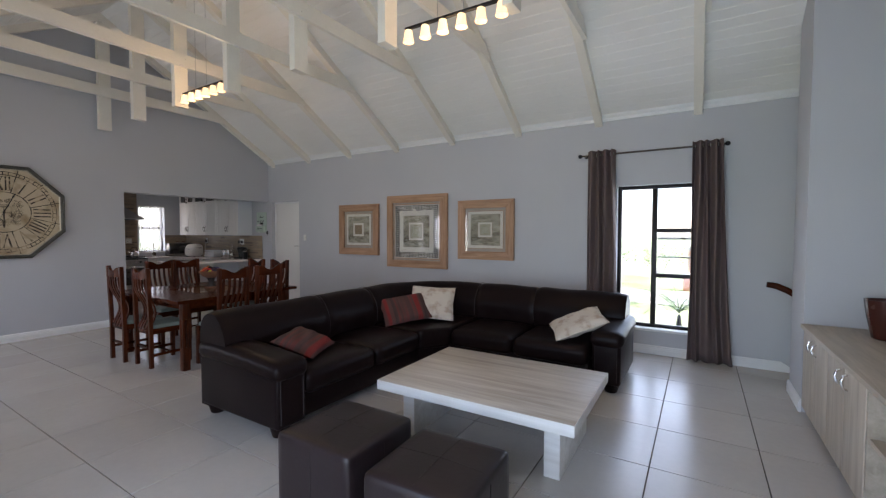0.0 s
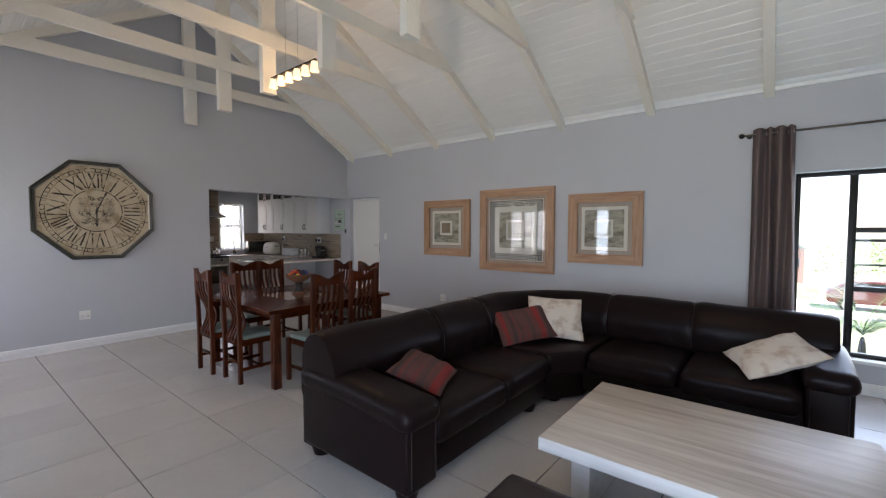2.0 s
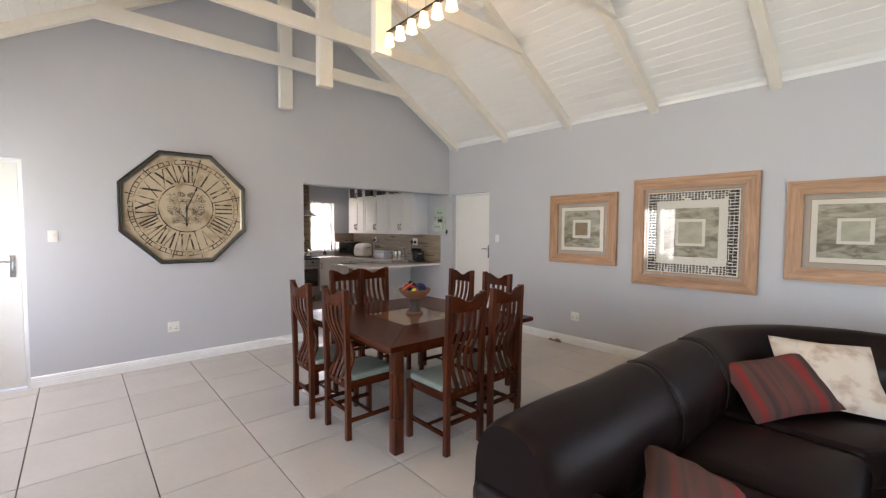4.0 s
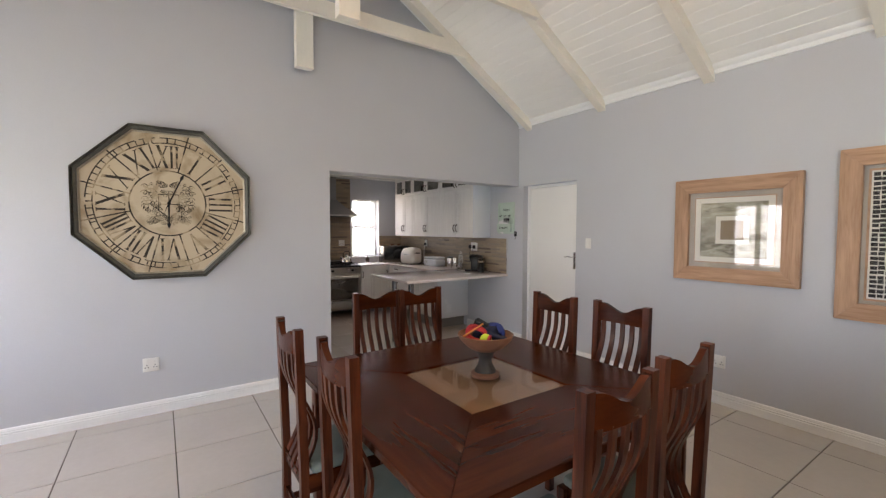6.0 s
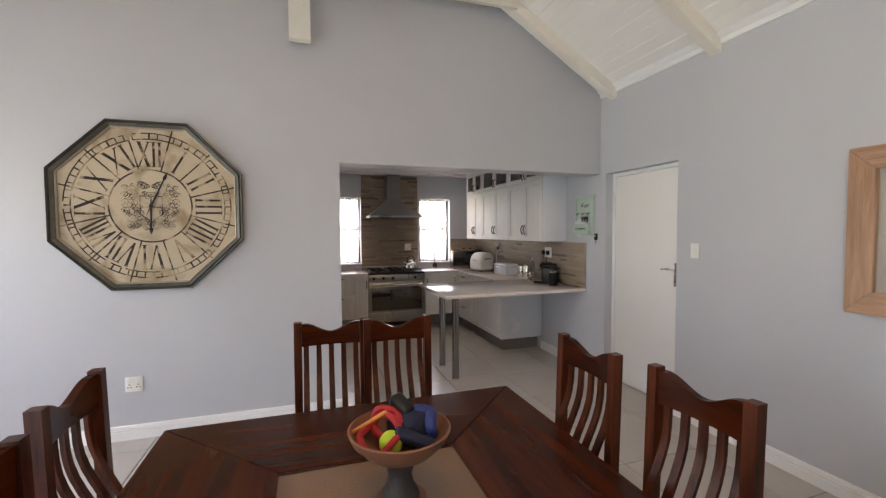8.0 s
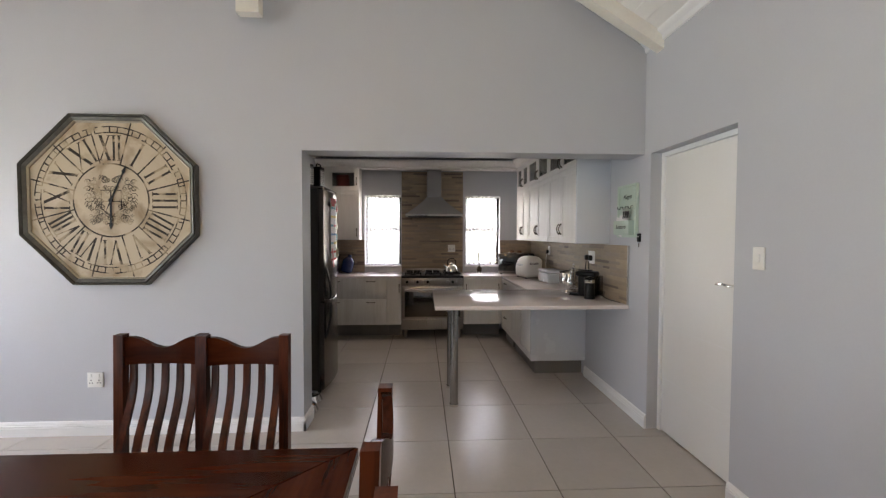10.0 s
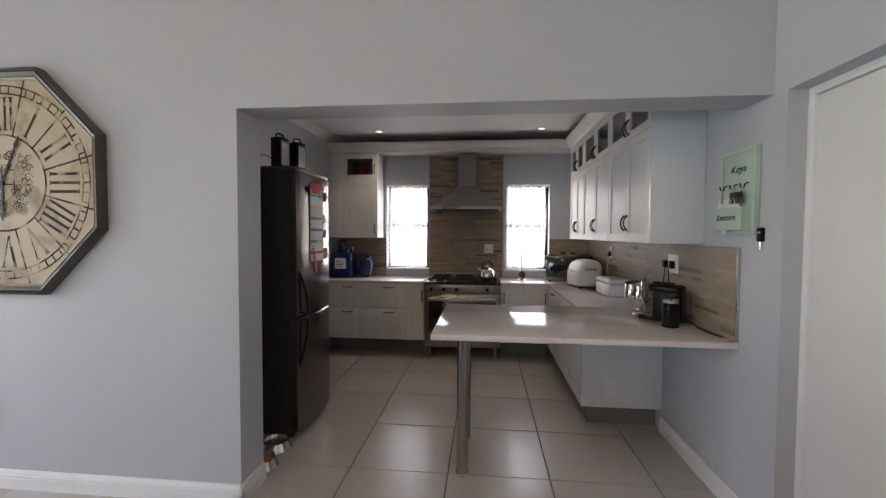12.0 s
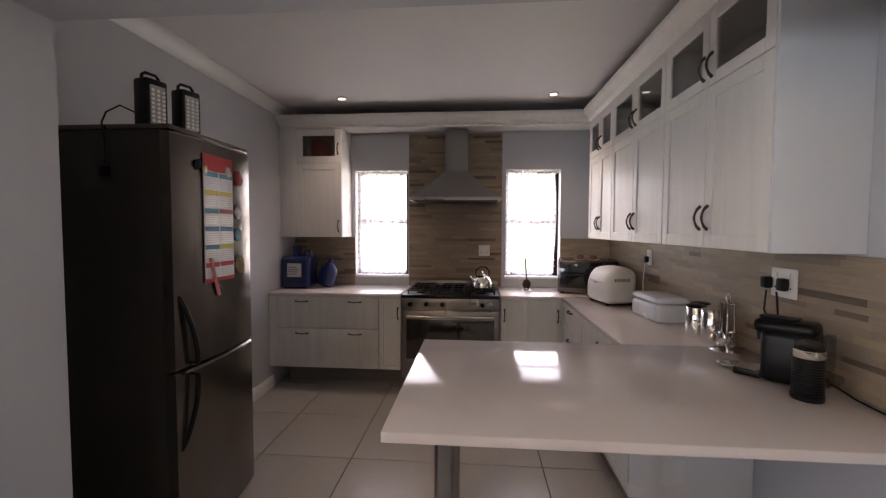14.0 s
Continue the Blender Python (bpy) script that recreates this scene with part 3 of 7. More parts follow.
def corner_sofa():
    """L-shaped; origin at its outer corner on the floor, wings along +x and -y."""
    t = thing("corner_sofa", "dark brown leather L-shaped corner sofa with rolled back", "sofa", pose(-2.82, 5.06, 0))
    X1, Y1 = 2.98, -3.17            # ends of the two wings
    R = 1.10                        # outer radius of the corner
    YC, XC = -1.34, 1.18            # seams between the corner unit and the wings
    YM, XM = -2.065, 1.94           # middle seams of the wings
    FX_, FY_ = 1.03, -1.08          # fronts of the seats
    AI, AX = Y1 + 0.28, X1 - 0.28   # inner faces of the arms

    def smooth(pts, n=4):
        """A closed line rounded through its points."""
        out, m = [], len(pts)
        for i in range(m):
            p0, p1, p2, p3 = (Vector(pts[(i + k) % m]) for k in (-1, 0, 1, 2))
            for j in range(n):
                q = j / n
                out.append(0.5 * (2 * p1 + (p2 - p0) * q + (2 * p0 - 5 * p1 + 4 * p2 - p3) * q * q + (3 * p1 - p0 - 3 * p2 + p3) * q ** 3))
        return [(v.x, v.y) for v in out]

    # section of the rolled back: (inward offset, height)
    prof = smooth([(-0.02, 0.40), (-0.015, 0.60), (-0.03, 0.74), (-0.09, 0.835), (-0.18, 0.868), (-0.27, 0.845), (-0.345, 0.765), (-0.395, 0.66), (-0.40, 0.55), (-0.37, 0.43), (-0.20, 0.38)])

    def run(p0, p1, n, steps=14):
        p0, p1 = Vector((*p0, 0)), Vector((*p1, 0))
        return [(p0.lerp(p1, k / steps), Vector((*n, 0))) for k in range(steps + 1)]

    def arc(a0, a1, n=22):
        out = []
        for k in range(n + 1):
            a = radians(a0 + (a1 - a0) * k / n)
            d = Vector((math.cos(a), math.sin(a), 0))
            out.append((Vector((R, -R, 0)) + d * R, d))
        return out

    def back(path, seed):
        """A stuffed back cushion: drawn in at its seams, slack and creased along its face."""
        bm = bmesh.new()
        length = [0.0]
        for (p, _), (q, _) in zip(path, path[1:]):
            length.append(length[-1] + (q - p).length)
        rows = []
        for i, (p, n) in enumerate(path):
            d0, d1 = length[i], length[-1] - length[i]
            f = 1 - 0.06 * sum(max(0.0, 1 - d / 0.07) ** 2 for d in (d0, d1))
            ring_ = []
            for u, z in prof:
                wob = 0.007 * noise.noise(Vector((length[i] * 3.1 + seed, u * 4, z * 4)))
                crease = 0.0045 * math.sin(26 * length[i] + 5 * z + seed) * max(0.0, 1 - abs(z - 0.52) / 0.12) * (u < -0.3)
                cu, cz = -0.20, 0.60
                ring_.append(bm.verts.new(p + n * (cu + (u - cu) * f + wob + crease) + Vector((0, 0, cz + (z - cz) * f + wob))))
            rows.append(ring_)
        k = len(prof)
        for a, b in zip(rows, rows[1:]):
            for j in range(k):
                bm.faces.new((a[j], a[(j + 1) % k], b[(j + 1) % k], b[j]))
        bm.faces.new(rows[0][::-1])
        bm.faces.new(rows[-1])
        return bm

    part("back_cushion", back(run((XC, 0), (XM, 0), (0, 1), 36), 1), LEATHER, t)
    part("back_cushion", back(run((XM, 0), (X1 - 0.06, 0), (0, 1), 42), 2), LEATHER, t)
    part("back_cushion", back(run((0, YC), (0, YM), (-1, 0), 36), 3), LEATHER, t)
    part("back_cushion", back(run((0, YM), (0, Y1 + 0.02), (-1, 0), 42), 4), LEATHER, t)
    part("corner_back_cushion", back(run((0, YC), (0, -R), (-1, 0), 6)[:-1] + arc(180, 90) + run((R, 0), (XC, 0), (0, 1), 3)[1:], 5), LEATHER, t)
    # outer shell behind the back
    shell = [(-0.02, 0.075), (-0.02, 0.50), (-0.10, 0.55), (-0.20, 0.50), (-0.20, 0.075)]
    part("back_shell", swept(bmesh.new(), shell, run((0, Y1 + 0.03), (0, -R), (-1, 0), 2)[:-1] + arc(180, 90, 14) + run((R, 0), (X1 - 0.03, 0), (0, 1), 2)[1:]), LEATHER, t)
    # plinth under the seats
    bm = bmesh.new()
    box(bm, XC, AX, FY_ + 0.05, -0.19, 0.08, 0.29, r=0.02)
    box(bm, 0.19, FX_ - 0.05, AI, YC, 0.08, 0.29, r=0.02)
    part("plinth", bm, LEATHER, t)
    # seats
    for y0, y1 in ((AI, YM), (YM, YC)):
        part("seat_cushion", soft_block(bmesh.new(), 0.30, FX_, y0 + 0.003, y1 - 0.003, 0.25, 0.445, 0.075, 0.025, 14), LEATHER, t)
    for x0, x1 in ((XC + 0.03, XM), (XM, AX)):
        part("seat_cushion", soft_block(bmesh.new(), x0 + 0.003, x1 - 0.003, FY_, -0.30, 0.25, 0.445, 0.075, 0.025, 14), LEATHER, t)
    # corner seat: a wedge from the curved back to a narrow front
    inner = [(R + (R - 0.32) * math.cos(a), -R + (R - 0.32) * math.sin(a)) for a in [radians(180 - 90 * k / 10) for k in range(11)]]
    wedge = inner + [(XC + 0.025, -0.32), (XC + 0.025, FY_ + 0.03), (FX_ - 0.03, YC + 0.005), (0.32, YC + 0.005)]
    bm = bmesh.new()
    prism(bm, wedge, "z", 0.24, 0.455)
    bmesh.ops.bevel(bm, geom=bm.edges[:], offset=0.035, segments=4, affect="EDGES", profile=0.5)
    part("corner_seat_cushion", bm, LEATHER, t)
    base = [(R + (R - 0.2) * math.cos(a), -R + (R - 0.2) * math.sin(a)) for a in [radians(180 - 90 * k / 10) for k in range(11)]]
    bm = bmesh.new()
    prism(bm, base + [(XC - 0.002, -0.22), (XC - 0.002, FY_ + 0.06), (FX_ - 0.06, YC + 0.002), (0.2, YC + 0.002)], "z", 0.04, 0.26)
    part("corner_front_panel", bm, LEATHER, t)
    # arms: boxed sides under a soft pad that overhangs and dips to the front

    def pad(x0, x1, y0, y1, axis):
        bm = soft_block(bmesh.new(), x0, x1, y0, y1, 0.465, 0.615, 0.07, 0.012, 14)
        for v in bm.verts:
            w = (v.co.x - x0) / (x1 - x0) if axis == "x" else (y1 - v.co.y) / (y1 - y0)
            v.co.z -= 0.035 * max(0.0, w) ** 2 - 0.006 * math.sin(5 * w)
        return bm

    arm = part("arm", B(0.025, FX_ - 0.005, Y1 + 0.018, AI - 0.003, 0.08, 0.52, r=0.03, seg=4), LEATHER, t)
    part("arm_pad", pad(0.005, FX_ + 0.02, Y1 - 0.008, AI + 0.025, "x"), LEATHER, arm)
    arm = part("arm", B(AX + 0.003, X1 - 0.018, -0.93, -0.025, 0.08, 0.52, r=0.03, seg=4), LEATHER, t)
    part("arm_pad", pad(AX - 0.02, X1 + 0.008, -0.955, -0.02, "y"), LEATHER, arm)

    # seams: raised cords down the arm fronts and round the back cushions
    def seam(pts, r=0.0035):
        part("seam", tube(bmesh.new(), pts, r, 6), STITCH, t)
    for y in (Y1 + 0.048, AI - 0.033):
        seam([(FX_ - 0.004, y, z) for z in (0.12, 0.3, 0.48)])
    for x in (X1 - 0.048, AX + 0.033):
        seam([(x, -0.931, z) for z in (0.12, 0.3, 0.48)])
    face = [(u, z) for u, z in prof if u < -0.10 and z > 0.46]
    seam([(-u + 0.004, YC, z + 0.001) for u, z in face])
    seam([(-u + 0.004, YM, z + 0.001) for u, z in face], 0.0025)
    seam([(XC, u - 0.004, z + 0.001) for u, z in face])
    seam([(XM, u - 0.004, z + 0.001) for u, z in face], 0.0025)
    # broad low feet
    for x, y in ((0.12, Y1 + 0.11), (0.93, Y1 + 0.11), (0.90, -1.55), (X1 - 0.11, -0.84), (X1 - 0.11, -0.11), (1.45, -0.95), (0.14, -0.9), (0.98, -1.2)):
        part("foot", lathe(bmesh.new(), [(0.045, 0.0), (0.055, 0.006), (0.068, 0.05), (0.075, 0.085)], (x, y, 0), 16), LEATHER, t)
    return t


corner_sofa()


def pouf(x, y, rz, w):
    t = thing("pouf", "dark brown leather cube pouf with cross stitching", "pouf", pose(x, y, 0, 0, 0, rz), "poufs by the coffee table")
    h = w / 2
    part("body", soft_block(bmesh.new(), -h, h, -h, h, 0.012, 0.42, 0.03, 0.012), POUFHIDE, t)
    for k in range(2):
        pts = []
        for i in range(15):
            s = -1 + 2 * i / 14
            pts.append(((s * (h - 0.03), 0, 0.421 + 0.012 * (1 - s * s)) if k else (0, s * (h - 0.03), 0.421 + 0.012 * (1 - s * s))))
        part("seam", tube(bmesh.new(), pts, 0.0022, 6), STITCH, t)
    for sx, sy in ((0, -1), (0, 1), (-1, 0), (1, 0)):
        part("seam", tube(bmesh.new(), [(sx * (h + 0.001), sy * (h + 0.001), z) for z in (0.05, 0.2, 0.38)], 0.0022, 6), STITCH, t)
    for sx in (-1, 1):
        for sy in (-1, 1):
            part("foot", C((sx * (h - 0.05), sy * (h - 0.05), 0), (sx * (h - 0.05), sy * (h - 0.05), 0.02), 0.02, seg=10), BLACKPL, t)
    return t


pouf(-0.955, 1.745, 0.5, 0.54)
pouf(-0.30, 1.70, 2.5, 0.525)

ct = thing("coffee_table", "whitewashed oak low coffee table with slab legs", "coffee table", pose(-0.548, 2.886, 0, 0, 0, 0.4))
top = part("tabletop", B(-0.713, 0.713, -0.522, 0.522, 0.362, 0.431, r=0.003), TABLEWHITE, ct)
part("top_veneer", B(-0.710, 0.710, -0.519, 0.519, 0.4305, 0.433, r=0.001), WASHED, top, "whitewashed oak veneer")
for sx in (-1, 1):
    part("leg", B(sx * 0.54 - 0.05, sx * 0.54 + 0.05, -0.365, 0.365, 0, 0.362, r=0.003), TABLEWHITE, ct)

# cushions on the sofa


def cushion_mat(name, kind):
    m = bpy.data.materials.new(name)
    m.use_nodes = True
    N, L = m.node_tree.nodes, m.node_tree.links
    p = N["Principled BSDF"]
    p.inputs["Roughness"].default_value = 0.9
    tc, mp, no, ra = N.new("ShaderNodeTexCoord"), N.new("ShaderNodeMapping"), N.new("ShaderNodeTexNoise"), N.new("ShaderNodeValToRGB")
    L.new(tc.outputs["Object"], mp.inputs[0])
    L.new(mp.outputs[0], no.inputs["Vector"])
    L.new(no.outputs[0], ra.inputs[0])
    L.new(ra.outputs[0], p.inputs["Base Color"])
    e = ra.color_ramp.elements
    if kind == "stripe":
        mp.inputs["Scale"].default_value = (11, 0.25, 0.25)
        no.inputs["Scale"].default_value, no.inputs["Detail"].default_value = 1.0, 2
        e[0].position, e[0].color = 0.36, (0.03, 0.020, 0.018, 1)
        e[1].position, e[1].color = 0.62, (0.19, 0.014, 0.011, 1)
        x = e.new(0.50)
        x.color = (0.085, 0.035, 0.028, 1)
    else:
        no.inputs["Scale"].default_value, no.inputs["Detail"].default_value = 9, 4
        e[0].position, e[0].color = 0.34, (0.42, 0.32, 0.25, 1)
        e[1].position, e[1].color = 0.50, (0.60, 0.53, 0.45, 1)
    n2, b = N.new("ShaderNodeTexNoise"), N.new("ShaderNodeBump")
    n2.inputs["Scale"].default_value = 350
    L.new(tc.outputs["Object"], n2.inputs["Vector"])
    b.inputs["Strength"].default_value, b.inputs["Distance"].default_value = 0.35, 0.002
    L.new(n2.outputs[0], b.inputs["Height"])
    L.new(b.outputs[0], p.inputs["Normal"])
    return m


STRIPE, FLORAL = cushion_mat("red_brown_striped_weave", "stripe"), cushion_mat("cream_floral_cotton", "floral")


def cushion(label, material, m, w=0.42, h=0.42, d=0.12):
    """A stuffed square cushion standing in its own xz plane: pinched corners, bulging middle."""
    t = thing("cushion", label, "cushion", m, "sofa cushions")
    bm = bmesh.new()
    for side in (1, -1):
        def f(u, v):
            a, b = 2 * u - 1, 2 * v - 1
            bulge = max(0.0, (1 - a ** 4) * (1 - b ** 4)) ** 0.6
            pin = 1 - 0.07 * (1 - abs(b)) * abs(a) ** 3 if abs(a) > abs(b) else 1 - 0.07 * (1 - abs(a)) * abs(b) ** 3
            wob = 0.006 * math.sin(9 * a + 3 * b) * bulge
            return Vector((a * w / 2 * pin, side * (d / 2 * bulge + wob), b * h / 2 * pin))
        sheet(bm, f, 18, 18)
    bmesh.ops.remove_doubles(bm, verts=bm.verts[:], dist=0.0005)
    part("cover", bm, material, t)
    pts = []
    for a, b in ((-1, -1), (1, -1), (1, 1), (-1, 1), (-1, -1)):
        pts.append((a * w / 2 * 0.995, 0, b * h / 2 * 0.995))
    full = []
    for (x0, _, z0), (x1, _, z1) in zip(pts, pts[1:]):
        for k in range(8):
            s = k / 8
            q = 1 - 0.07 * (1 - abs(2 * s - 1))
            full.append(((x0 + (x1 - x0) * s) * (q if abs(x0 - x1) < 1e-6 else 1), 0, (z0 + (z1 - z0) * s) * (q if abs(z0 - z1) < 1e-6 else 1)))
    full.append(full[0])
    part("piping", tube(bmesh.new(), full, 0.004, 6), material, t)
    return t




def tilted(at, right, up_):
    """Pose of a cushion by its middle, its width direction and its height direction."""
    x, z = Vector(right).normalized(), Vector(up_).normalized()
    z = (z - x * z.dot(x)).normalized()
    return Matrix.Translation(at) @ Matrix((x, z.cross(x), z)).transposed().to_4x4()


cushion("red and brown striped cushion lying on the sofa seat", STRIPE, tilted((-2.195, 2.486, 0.552), (0.315, 0.137, -0.12), (-0.162, 0.40, 0.025)), 0.39, 0.44, 0.13)
cushion("red and brown striped cushion leaning in the sofa corner", STRIPE, tilted((-2.217, 3.985, 0.612), (0.3315, 0.452, 0.0655), (-0.2035, 0.174, 0.2625)), 0.57, 0.38, 0.13)
cushion("cream floral cushion leaning in the sofa corner", FLORAL, tilted((-2.034, 4.297, 0.656), (0.469, 0.248, -0.025), (-0.137, 0.30, 0.338)), 0.54, 0.48, 0.13)
cushion("cream floral cushion leaning over the sofa arm", FLORAL, tilted((-0.297, 4.323, 0.600), (0.4525, 0.19, 0.20), (-0.1425, 0.415, 0.09)), 0.53, 0.455, 0.13)

# ---- dining table, chairs, bowl ----
dt = thing("dining_table", "red-brown hardwood dining table with glass inset", "dining table", pose(-4.71, 3.06, 0.03))
TXH, TYH, GI = 0.775, 0.765, 0.305
gap = 0.0012
for sg in (1, -1):
    for axis_ in ("x", "y"):
        a_, b_ = (TXH, TYH) if axis_ == "x" else (TYH, TXH)
        poly = [(-a_ + gap, sg * b_), (a_ - gap, sg * b_), (GI - gap, sg * GI), (-GI + gap, sg * GI)]
        if axis_ == "y":
            poly = [(q, p) for p, q in poly]
        bm = bmesh.new()
        prism(bm, poly, "z", 0.715, 0.75)
        bmesh.ops.bevel(bm, geom=[e for e in bm.edges if abs(e.verts[0].co.z - e.verts[1].co.z) < 1e-6], offset=0.003, segments=2, affect="EDGES")
        part("tabletop_board", bm, DARKWOOD_X if axis_ == "x" else DARKWOOD_Y, dt)
CANE = mat("woven_cane", (0.23, 0.125, 0.058), 0.6, var=0.2, scale=10, fine=110, bump=0.8, bumpscale=150)
part("cane_inset", B(-GI, GI, -GI, GI, 0.722, 0.738, r=0.001), CANE, dt)
gi = part("glass_inset", B(-GI + 0.002, GI - 0.002, -GI + 0.002, GI - 0.002, 0.742, 0.748), PICGLASS, dt, smooth=False)
gi.visible_shadow = False
for k in range(4):
    a = k * math.pi / 2
    bm = B(-0.60, 0.60, 0.615, 0.64, 0.63, 0.715, r=0.003) if k % 2 == 0 else B(-0.60, 0.60, 0.62, 0.645, 0.63, 0.715, r=0.003)
    bm.transform(Matrix.Rotation(a, 4, "Z"))
    part("apron", bm, DARKWOOD_X, dt)
for sx in (-1, 1):
    for sy in (-1, 1):
        cx, cy = sx * 0.675, sy * 0.65
        leg = part("leg", B(cx - 0.037, cx + 0.037, cy - 0.037, cy + 0.037, -0.03, 0.22, r=0.003), DARKWOOD, dt)
        for ox in (-0.023, 0.023):
            for oy in (-0.023, 0.023):
                part("post", B(cx + ox - 0.0135, cx + ox + 0.0135, cy + oy - 0.0135, cy + oy + 0.0135, 0.21, 0.54, r=0.002), DARKWOOD, leg)
        part("leg_head", B(cx - 0.037, cx + 0.037, cy - 0.037, cy + 0.037, 0.53, 0.716, r=0.003), DARKWOOD, leg)


def dining_chair():
    """Faces +y, its back posts at y = 0; origin on the floor between them."""
    t = thing("dining_chair", "red-brown hardwood dining chair with curved slats and green seat pad", "chair", None, "chairs round the dining table")
    W, D, SH, H = 0.165, 0.41, 0.44, 1.115
    for s in (-1, 1):
        bm = bmesh.new()
        n = 10
        rows = []
        for k in range(n + 1):
            z = H * k / n
            y = -0.02 * max(0, (z - SH) / (H - SH)) + 0.0
            q = 0.019
            rows.append([bm.verts.new((s * W + a * q, y + b * q, z)) for a, b in ((-1, -1), (1, -1), (1, 1), (-1, 1))])
        for a, b in zip(rows, rows[1:]):
            for j in range(4):
                bm.faces.new((a[j], a[(j + 1) % 4], b[(j + 1) % 4], b[j]))
        bm.faces.new(rows[0][::-1])
        bm.faces.new(rows[-1])
        bmesh.ops.bevel(bm, geom=[e for e in bm.edges if len(e.link_faces) == 2 and e.calc_face_angle() > 0.5], offset=0.004, segments=2, affect="EDGES")
        part("back_post", bm, DARKWOOD, t)
        part("front_leg", B(s * (W + 0.025) - 0.02, s * (W + 0.025) + 0.02, D - 0.04, D, 0, SH, r=0.003), DARKWOOD, t)
        part("side_rail", B(s * (W + 0.012) - 0.011, s * (W + 0.012) + 0.011, 0.015, D - 0.03, SH - 0.06, SH - 0.002, r=0.002), DARKWOOD_Y, t)
        part("side_stretcher", B(s * (W + 0.012) - 0.009, s * (W + 0.012) + 0.009, 0.015, D - 0.03, 0.13, 0.16, r=0.002), DARKWOOD_Y, t)
    # crest rail with a dipped top edge
    bm = bmesh.new()
    n = 20
    rows = []
    for k in range(n + 1):
        u = -1 + 2 * k / n
        top = H - 0.006 - 0.048 * (0.5 + 0.5 * math.cos(math.pi * min(1, abs(u) * 1.15)))
        top -= 0.004
        y = -0.02 - 0.018 * (1 - u * u)
        rows.append([bm.verts.new((u * (W - 0.012), y + a, z)) for a, z in ((-0.013, 0.99), (0.013, 0.99), (0.013, top), (-0.013, top))])
    for a, b in zip(rows, rows[1:]):
        for j in range(4):
            bm.faces.new((a[j], a[(j + 1) % 4], b[(j + 1) % 4], b[j]))
    bm.faces.new(rows[0][::-1])
    bm.faces.new(rows[-1])
    part("crest_rail", bm, DARKWOOD_X, t)
    # slats that bow towards the sitter and fall to the seat
    for k in range(5):
        u = (k - 2) / 2.55
        bm = bmesh.new()
        rows = []
        for i in range(15):
            s = i / 14
            z = SH - 0.03 + (1.0 - SH + 0.03) * s
            y = -0.03 - 0.012 * (1 - u * u) + 0.085 * math.sin(math.pi * min(1, s * 1.15)) ** 1.5 * (1 - s) * 1.6 + 0.03 * (1 - s)
            w = 0.0125 + 0.004 * (1 - s)
            rows.append([bm.verts.new((u * (W - 0.005) + a * w, y + b * 0.007, z)) for a, b in ((-1, -1), (1, -1), (1, 1), (-1, 1))])
        for a, b in zip(rows, rows[1:]):
            for j in range(4):
                bm.faces.new((a[j], a[(j + 1) % 4], b[(j + 1) % 4], b[j]))
        bm.faces.new(rows[0][::-1])
        bm.faces.new(rows[-1])
        part("slat", bm, DARKWOOD, t)
    part("back_rail", B(-W, W, -0.012, 0.012, SH - 0.06, SH - 0.005, r=0.002), DARKWOOD_X, t)
    part("front_rail", B(-W - 0.005, W + 0.005, D - 0.032, D - 0.01, SH - 0.07, SH - 0.002, r=0.002), DARKWOOD_X, t)
    part("cross_stretcher", B(-W, W, 0.20, 0.218, 0.137, 0.155, r=0.002), DARKWOOD_X, t)
    part("back_stretcher", B(-W, W, -0.009, 0.009, 0.2, 0.23, r=0.002), DARKWOOD_X, t)
    part("seat_pad", soft_block(bmesh.new(), -W - 0.015, W + 0.015, 0.035, D - 0.005, SH - 0.008, SH + 0.04, 0.018, 0.012, 8), GREENSEAT, t, "sage green fabric seat pad")
    return t


ch = dining_chair()
ch.matrix_world = pose(-5.088, 2.19, 0, 0, 0, 0)
for x, y, rz in ((-4.575, 2.24, 0), (-5.78, 2.968, -91), (-5.755, 3.315, -90), (-4.998, 3.93, 180), (-4.517, 3.975, 181), (-3.775, 2.81, 90), (-3.82, 3.30, 90)):
    copy_thing(ch, pose(x, y, 0, 0, 0, rz))

CLAY = mat("terracotta_clay", (0.19, 0.08, 0.042), 0.6, var=0.12, scale=10, fine=60, bump=0.2)
CARVED = mat("dark_carved_wood", (0.03, 0.022, 0.018), 0.6, var=0.2, scale=20, bump=0.6, bumpscale=120)
bw = thing("pedestal_bowl", "terracotta pedestal bowl on a dark carved stem", "bowl", pose(-4.742, 3.107, 0.78) @ Matrix.Diagonal((0.95, 0.95, 1.1, 1)))
part("dish", lathe(bmesh.new(), [(0.02, 0.12), (0.06, 0.125), (0.105, 0.145), (0.145, 0.18), (0.158, 0.205), (0.152, 0.208), (0.138, 0.185), (0.10, 0.155), (0.05, 0.14), (0.005, 0.138)], seg=36), CLAY, bw)
part("stem", lathe(bmesh.new(), [(0.062, 0.016), (0.058, 0.03), (0.042, 0.055), (0.036, 0.08), (0.046, 0.11), (0.06, 0.125)], seg=24), CARVED, bw, "dark carved stem")
part("foot", lathe(bmesh.new(), [(0.082, 0.0), (0.084, 0.012), (0.072, 0.02), (0.05, 0.022)], seg=28), CLAY, bw)
BALL = mat("yellow_green_felt", (0.46, 0.62, 0.04), 0.9, bump=0.4, bumpscale=300)
REDC = mat("red_cord", (0.38, 0.010, 0.016), 0.6, bump=0.1)
BLUEC = mat("navy_blue_cloth", (0.008, 0.012, 0.04), 0.8, bump=0.3)
